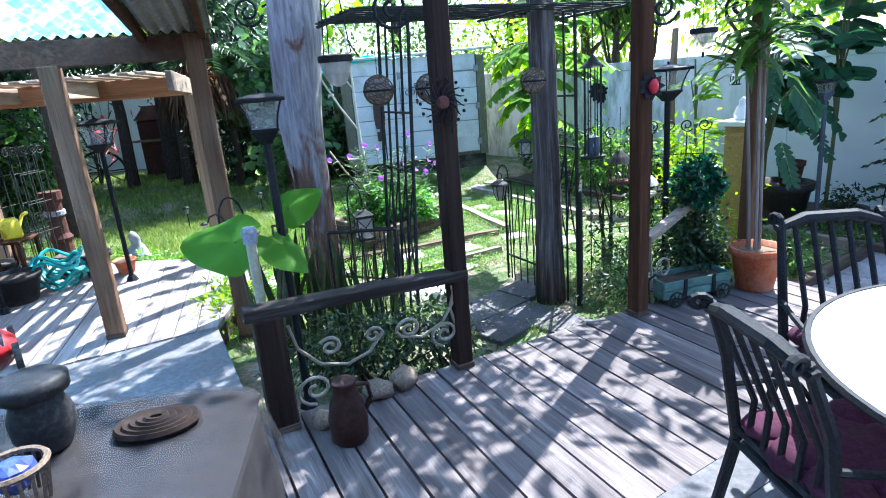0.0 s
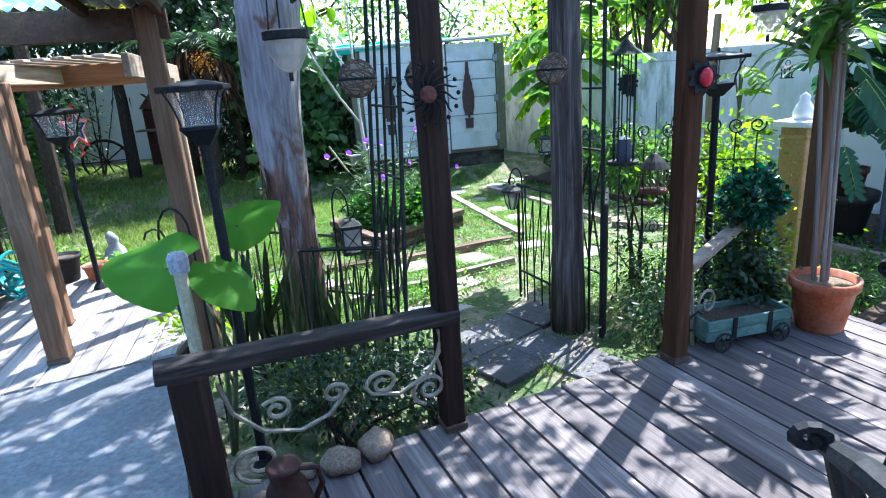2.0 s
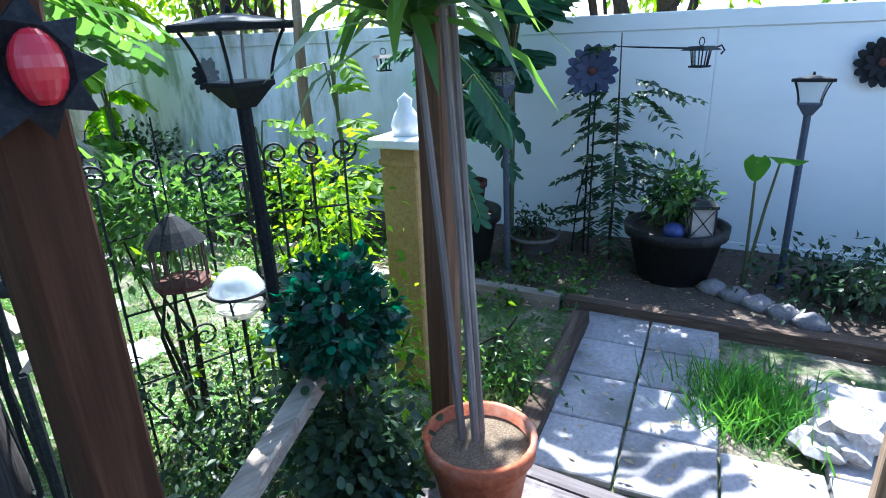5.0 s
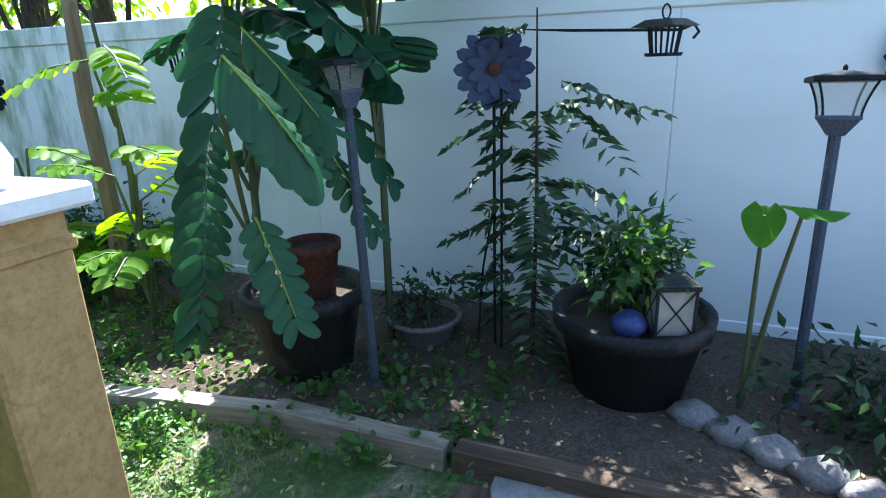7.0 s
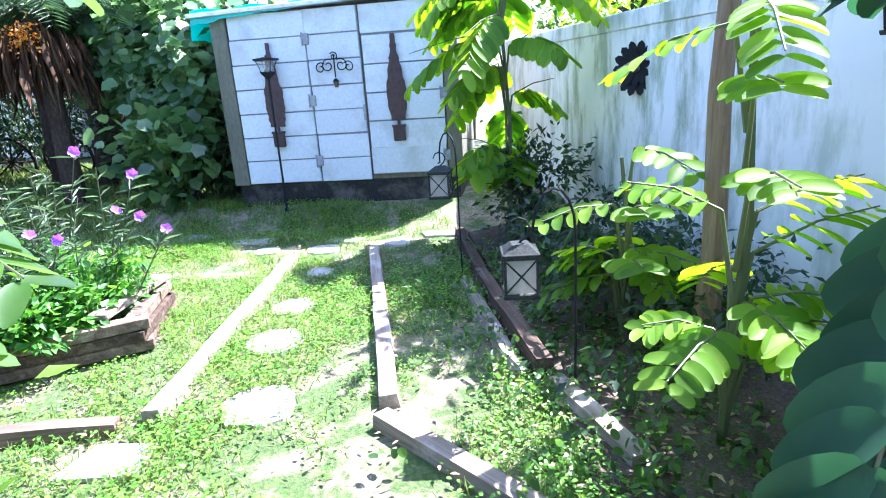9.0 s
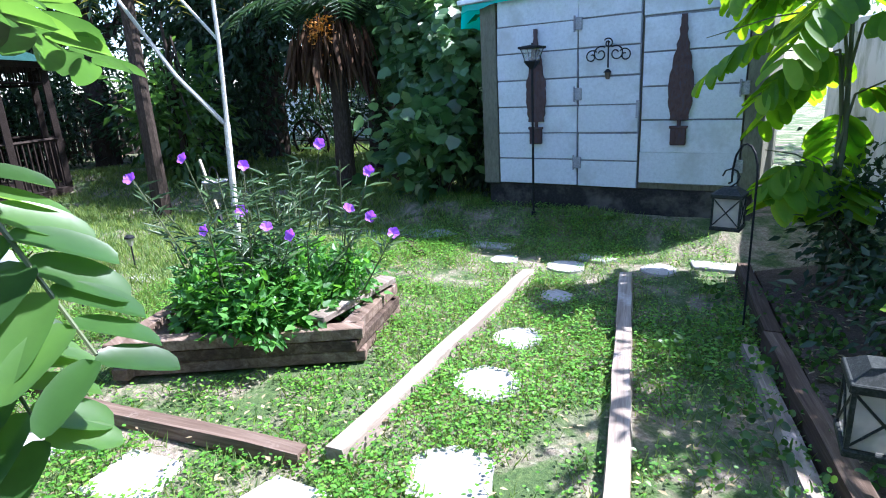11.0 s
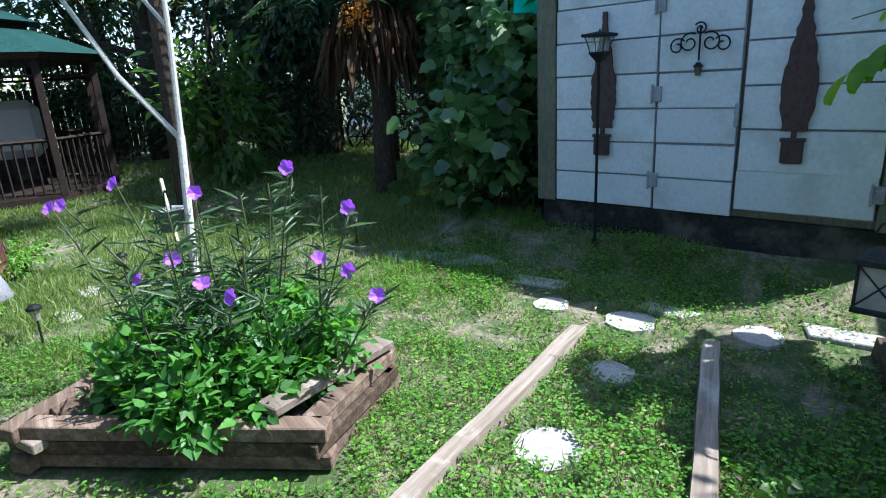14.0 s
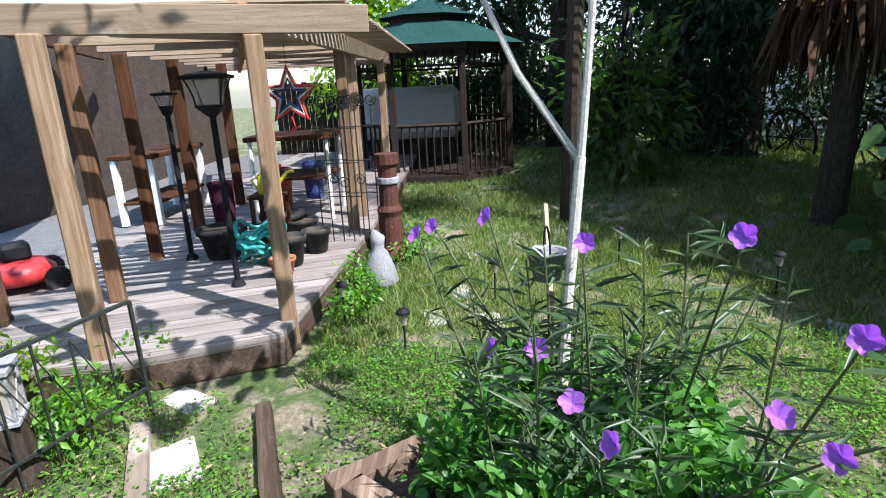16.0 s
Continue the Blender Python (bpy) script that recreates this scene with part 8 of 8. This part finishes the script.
# Two added shade casters: one for the lawn, one for the paving.
tree("tree", 2.95, 10.15, 3.0, 3.05, (0.85, 0.95, 0.5), 1900, 0.17, F_BIG, "tree added beyond the white fence to cast shade", 0.08, 152, 30)
tree("tree", 5.35, 6.1, 3.0, 3.1, (1.15, 1.1, 0.5), 900, 0.18, F_BIG, "tree added beyond the white fence to cast shade", 0.08, 153, 26)
# palm with a skirt of dead fronds in the shade
t = thing("palm", pose(-4.2, 9.9, 0), "shaded palm with a brown skirt of dead fronds and orange seeds", "palm")
part("trunk", tube(B(), [(0, 0, 0), (0.04, 0, 1.2), (0, 0.03, 2.4)], [0.14, 0.11, 0.1], 12), M_BARK, t)
gd = np.random.RandomState(44)
P, D, S = [], [], []
for i in range(420):
    a_ = gd.uniform(0, 6.28)
    r = gd.uniform(0.1, 0.55)
    P.append((-4.2 + r * math.cos(a_), 9.9 + r * math.sin(a_), 2.35 - 0.55 * r + gd.uniform(-0.2, 0.15)))
    D.append((0.25 * math.cos(a_), 0.25 * math.sin(a_), -1))
    S.append(gd.uniform(0.3, 0.75))
leaf_mesh("dead_frond", P, D, S, F_DEAD, t, LEAF, LEAF_F, 0.12, 45, "hanging brown dead fronds")
P, D, S = [], [], []
for i in range(13):
    a_ = 2 * math.pi * i / 13
    for j in range(24):
        k = j / 23
        r = 0.1 + 1.25 * k
        for sg in (-1, 1):
            P.append((-4.2 + r * math.cos(a_), 9.9 + r * math.sin(a_), 2.5 + 0.6 * k - 0.9 * k * k))
            D.append((math.cos(a_) * 0.7 - sg * math.sin(a_), math.sin(a_) * 0.7 + sg * math.cos(a_), -0.4))
            S.append(0.4 * (1.1 - 0.7 * k))
leaf_mesh("fronds", P, D, S, F_DARK, t, LEAF, LEAF_F, 0.16, 46)
pos, d = cloud(gd, (-3.95, 9.6, 2.15), (0.12, 0.12, 0.16), 260, 8, 0.5)
tagged(leaf_mesh("seed_cluster", pos, d, 0.03, F_SEED, t, OVAL, OVAL_F, 1.2, 47, "orange seed cluster"), kind="stuff")
# crowns of the gum tree and grey trunk, added out of view to shade the deck
t = [o for o in scene.objects if o.name == "peeling_trunk"][0]
gt = np.random.RandomState(5)
pos, d = cloud(gt, (-0.5, 4.4, 4.25), (2.0, 1.8, 0.55), 3700, 60, 0.25)
leaf_mesh("crown", pos, d, 0.16, F_BIG, t, LEAF, LEAF_F, 0.6, 20)
t = [o for o in scene.objects if o.name == "grey_trunk"][0]
pos, d = cloud(gt, (0.95, 4.65, 3.5), (1.5, 1.0, 0.5), 980, 30, 0.28)
leaf_mesh("crown", pos, d, 0.17, F_BRIGHT, t, LEAF, LEAF_F, 0.9, 21)
# Leaf cluster and limb added to shade the deck by the wagon.
pos, d = cloud(gt, (2.45, 4.95, 3.1), (0.6, 0.5, 0.28), 380, 12, 0.35)
leaf_mesh("bough", pos, d, 0.17, F_BIG, t, LEAF, LEAF_F, 0.9, 23)
part("limb", tube(B(), [(-0.03, 0, 2.3), (0.8, 0.4, 2.8), (1.8, 0.7, 3.1)], [0.03, 0.02, 0.01], 6), M_BARK, t)
for i in range(7):
    a_ = i * 0.9
    part("limb", tube(B(), [(-0.03, 0, 2.4), (0.3 * math.cos(a_) + 0.2, 0.3 * math.sin(a_) + 0.3, 2.9), (0.9 * math.cos(a_) + 0.5, 0.7 * math.sin(a_) + 0.6, 3.5)], [0.03, 0.018, 0.008], 6), M_BARK, t)
# palm fronds over the pergola
t = thing("palm", pose(-5.5, 7.9, 0), "slim palm with arching yellow-green fronds", "palm")
part("trunk", tube(B(), [(0, 0, 0), (0.05, 0, 1.5), (0, 0.05, 3.2)], [0.12, 0.09, 0.08], 10), M_BARK, t)
P, D, S = [], [], []
for i in range(16):
    a_ = 2 * math.pi * i / 16
    for j in range(26):
        s = j / 25
        r = 1.5 * s
        q_ = (-5.5 + r * math.cos(a_), 7.9 + r * math.sin(a_), 3.25 + 0.7 * s - 1.3 * s * s)
        for sg in (-1, 1):
            P.append(q_)
            D.append((math.cos(a_) * 0.7 - sg * math.sin(a_), math.sin(a_) * 0.7 + sg * math.cos(a_), -0.35))
            S.append(0.42 * (1.1 - 0.7 * s))
leaf_mesh("fronds", P, D, S, F_FROND, t, LEAF, LEAF_F, 0.16, 22)

# ---- lawn ----
gl = np.random.RandomState(30)


def density(x, y):
    """Grass is thick in the lawn, thin by the path."""
    nz = np.array([noise.noise(Vector((a * 0.9, b * 0.9, 2.0))) for a, b in zip(x, y)])
    nz2 = np.array([noise.noise(Vector((a * 3.0, b * 3.0, 7.0))) for a, b in zip(x, y)])
    base_ = 0.56 + 0.85 * nz + 0.65 * nz2
    worn = np.exp(-(((x - 1.7) / 0.9) ** 2 + ((y - 5.9) / 0.75) ** 2)) + np.exp(-(((x + 0.1) / 0.35) ** 2 + ((y - 6.6) / 0.45) ** 2))
    path = np.exp(-(((x - 0.1) / 0.55) ** 2 + ((y - 4.5) / 0.7) ** 2))
    return base_ - 0.9 * path - 0.4 * worn


STONES = [(-0.71, 9.11, 0.12), (-0.19, 9.27, 0.15), (0.42, 9.62, 0.13), (0.14, 8.67, 0.125), (0.38, 7.97, 0.15), (0.62, 7.45, 0.17), (0.98, 6.84, 0.18), (0.04, 5.96, 0.17), (0.63, 6.3, 0.17), (-1.33, 5.34, 0.17), (-1.87, 5.18, 0.13), (-0.54, 5.78, 0.17), (1.14, 5.95, 0.18), (-0.07, 5.27, 0.17), (-0.35, 4.7, 0.2)]
BARS = [((0.58, 6.58), (-0.28, 8.90)), ((1.60, 7.0), (0.34, 9.25)), ((1.62, 6.88), (2.52, 6.46)), ((0.46, 6.50), (-0.75, 5.93)), ((-0.98, 4.88), (0.42, 5.76)), ((-0.85, 5.95), (-1.75, 5.62)), ((0.93, 9.86), (1.5, 8.75)), ((1.5, 8.7), (2.24, 7.42))]


def blocked(x, y):
    bad = (0.4537 * 0 + (-(x) * math.sin(radians(27)) + (y - 2.83) * math.cos(radians(27))) < 0.03)
    bad |= (x < -1.9) & (y < 5.72)
    bad |= (x < -1.75) & (y < 3.9)
    # shaded bed and paving
    s = (x - 3.64) * 0.857 + (y - 4.95) * 0.515
    bad |= (s > -0.02) & (y < 6.3)
    bad |= ((x - 2.52) * math.sin(radians(34)) - (y - 4.02) * math.cos(radians(34)) > -0.02) & (x > 2.3)
    bad |= (x + 0.5625 * y > 6.46) & (y > 6.4)
    for sx, sy, sr in STONES:
        bad |= (x - sx) ** 2 + (y - sy) ** 2 < (sr * 0.8) ** 2
    for (ax, ay), (bx, by) in BARS:
        ln = math.hypot(bx - ax, by - ay)
        al = ((x - ax) * (bx - ax) + (y - ay) * (by - ay)) / ln
        ac = np.abs(-(x - ax) * (by - ay) + (y - ay) * (bx - ax)) / ln
        bad |= (al > 0) & (al < ln) & (ac < 0.055)
    # raised planter
    q = np.stack([x + 0.78, y - 7.0], 1)
    bad |= (np.abs(q[:, 0] * 0.65 + q[:, 1] * 0.76) < 0.66) & (np.abs(-q[:, 0] * 0.76 + q[:, 1] * 0.65) < 0.52)
    return bad


def lie(x, y):
    """Just under the ground's height at many places."""
    return np.array([ground_z(a, b) for a, b in zip(x, y)]) + 0.002


def scatter(k, x0, x1, y0, y1, cut):
    x, y = gl.uniform(x0, x1, k), gl.uniform(y0, y1, k)
    keep = (density(x, y) > gl.uniform(0, 1, k) * cut) & ~blocked(x, y)
    return x[keep], y[keep]


def turf(name, k, area, cut, size, material, label, shape, faces, width, up, seed):
    x, y = scatter(k, *area, cut)
    m_ = len(x)
    ob = leaf_mesh(name, np.stack([x, y, lie(x, y)], 1), np.stack([gl.normal(size=m_) * up, gl.normal(size=m_) * up, np.ones(m_)], 1), gl.uniform(0.5, 1.3, m_) * size, material, None, shape, faces, width, seed, "", 0.0)
    return tagged(ob, label, "grass", kind="stuff")


turf("lawn_grass", 230000, (-4.5, 3.2, 3.6, 10.4), 1.0, 0.06, F_GRASS, "thin uneven lawn grass", BLADE, BLADE_F, 0.09, 0.6, 31)
turf("lawn_grass_far", 120000, (-10.5, -1.9, 5.7, 13.5), 0.8, 0.09, F_GRASS, "shaded lawn grass under the trees", BLADE, BLADE_F, 0.1, 0.6, 32)
turf("dry_grass", 44000, (-4.5, 3.2, 4.0, 10.2), 1.3, 0.05, F_DRY, "dry straw among the lawn", BLADE, BLADE_F, 0.07, 1.1, 33)
x, y = scatter(150000, -2.4, 2.9, 4.4, 10.3, 1.15)
m_ = len(x)
a_ = gl.uniform(0, 6.28, m_)
ob = leaf_mesh("clover", np.stack([x, y, lie(x, y) + gl.uniform(0.018, 0.065, m_)], 1), np.stack([np.cos(a_), np.sin(a_), gl.uniform(-0.1, 0.5, m_)], 1), gl.uniform(0.5, 1.2, m_) * 0.02, F_CLOVER, None, OVAL, OVAL_F, 1.0, 34, "", 0.9)
tagged(ob, "low clover and creeping weeds in the lawn", "clover", kind="stuff")
x, y = gl.uniform(-1.5, 5.0, 3500), gl.uniform(3.0, 10.0, 3500)
keep = ~blocked(x, y) | (x > 2.6)
x, y = x[keep], y[keep]
m_ = len(x)
a_ = gl.uniform(0, 6.28, m_)
ob = leaf_mesh("fallen_leaves", np.stack([x, y, np.full(m_, 0.035)], 1), np.stack([np.cos(a_), np.sin(a_), gl.uniform(-0.1, 0.3, m_)], 1), gl.uniform(0.4, 1.2, m_) * 0.04, F_DRY, None, LEAF, LEAF_F, 1.0, 35, "", 0.9)
tagged(ob, "dry fallen leaves and mulch", "fallen leaves", kind="stuff")

# ---- pieces of the floors ----
planks(floor_1, [uv2(-1.2, -1.465), uv2(2.42, -1.165), uv2(2.42, 0.0), uv2(-1.2, 0.0)], 117.0, 0.153, 0.013, DECK, 0.035, M_DECK, off=0.04)
planks(floor_2, PERGOLA, 108.0, 0.15, 0.009, PATIO, 0.035, M_DECK_PALE)
paving = thing("pavement_tiles", Matrix(), "grey square concrete paving tiles with weedy joints", "paving", kind="structure")
T0 = Vector((2.95, 3.83))
e1, e2 = Vector((math.cos(radians(34)), math.sin(radians(34)))), Vector((math.cos(radians(-57)), math.sin(radians(-57))))
tile_me = None
rs = random.Random(17)
for i in range(-3, 6):
    for j in range(-1, 9):
        c_ = T0 + e1 * 0.385 * (i + 0.5) + e2 * 0.385 * (j + 0.5)
        if (c_.x - 3.64) * 0.857 + (c_.y - 4.95) * 0.515 > -0.2:
            continue
        q_ = (c_ - Vector((0, 2.83)))
        if q_.dot(U) < 2.62 or (abs(c_.x - 3.55) < 0.28 and abs(c_.y - 3.5) < 0.26):
            continue
        if tile_me is None:
            bm = box(B(), (0, 0, 0), (0.372, 0.372, 0.05), None, 0.006)
            ob = finish(bm, "paving_tile", M_PAVER, paving)
            tile_me = ob.data
        else:
            ob = new("paving_tile", tile_me)
            ob.parent = paving
        ob.matrix_local = pose(c_.x, c_.y, 0.0 + rs.uniform(-0.004, 0.004), rs.uniform(-0.5, 0.5), rs.uniform(-0.5, 0.5), 34 + rs.uniform(-0.8, 0.8))
path_me = tile_me.copy()
path_me.materials.clear()
path_me.materials.append(M_PATH)
path_paving = thing("pavement_path", Matrix(), "worn square concrete pavers leading through the arch", "paving", kind="structure")
f1, f2 = Vector((math.cos(radians(42)), math.sin(radians(42)))), Vector((math.cos(radians(-48)), math.sin(radians(-48))))
for a_, b_ in ((-1, -1), (0, -1), (-1, 0), (0, 0), (-2, -1), (1, -1), (0, 1)):
    q_ = Vector((0.24, 4.0)) + f1 * 0.365 * (a_ + 0.5) + f2 * 0.365 * (b_ + 0.5)
    ob = new("paving_tile", path_me)
    ob.parent = path_paving
    ob.matrix_local = pose(q_.x, q_.y, -0.004 + rs.uniform(-0.005, 0.005), rs.uniform(-1, 1), rs.uniform(-1, 1), 42 + rs.uniform(-2, 2)) @ Matrix.Diagonal((0.95, 0.95, 1, 1))
bm = B()
ball(bm, (0, 0, 0), 0.075, 16, (1, 1, 0.8))
tagged(finish(bm, "glazed_globe", M_BLUE, None, "", True, pose(4.42, 4.76, 0.42)), "dull blue glazed globe lying in the planted tub", "garden ornament")
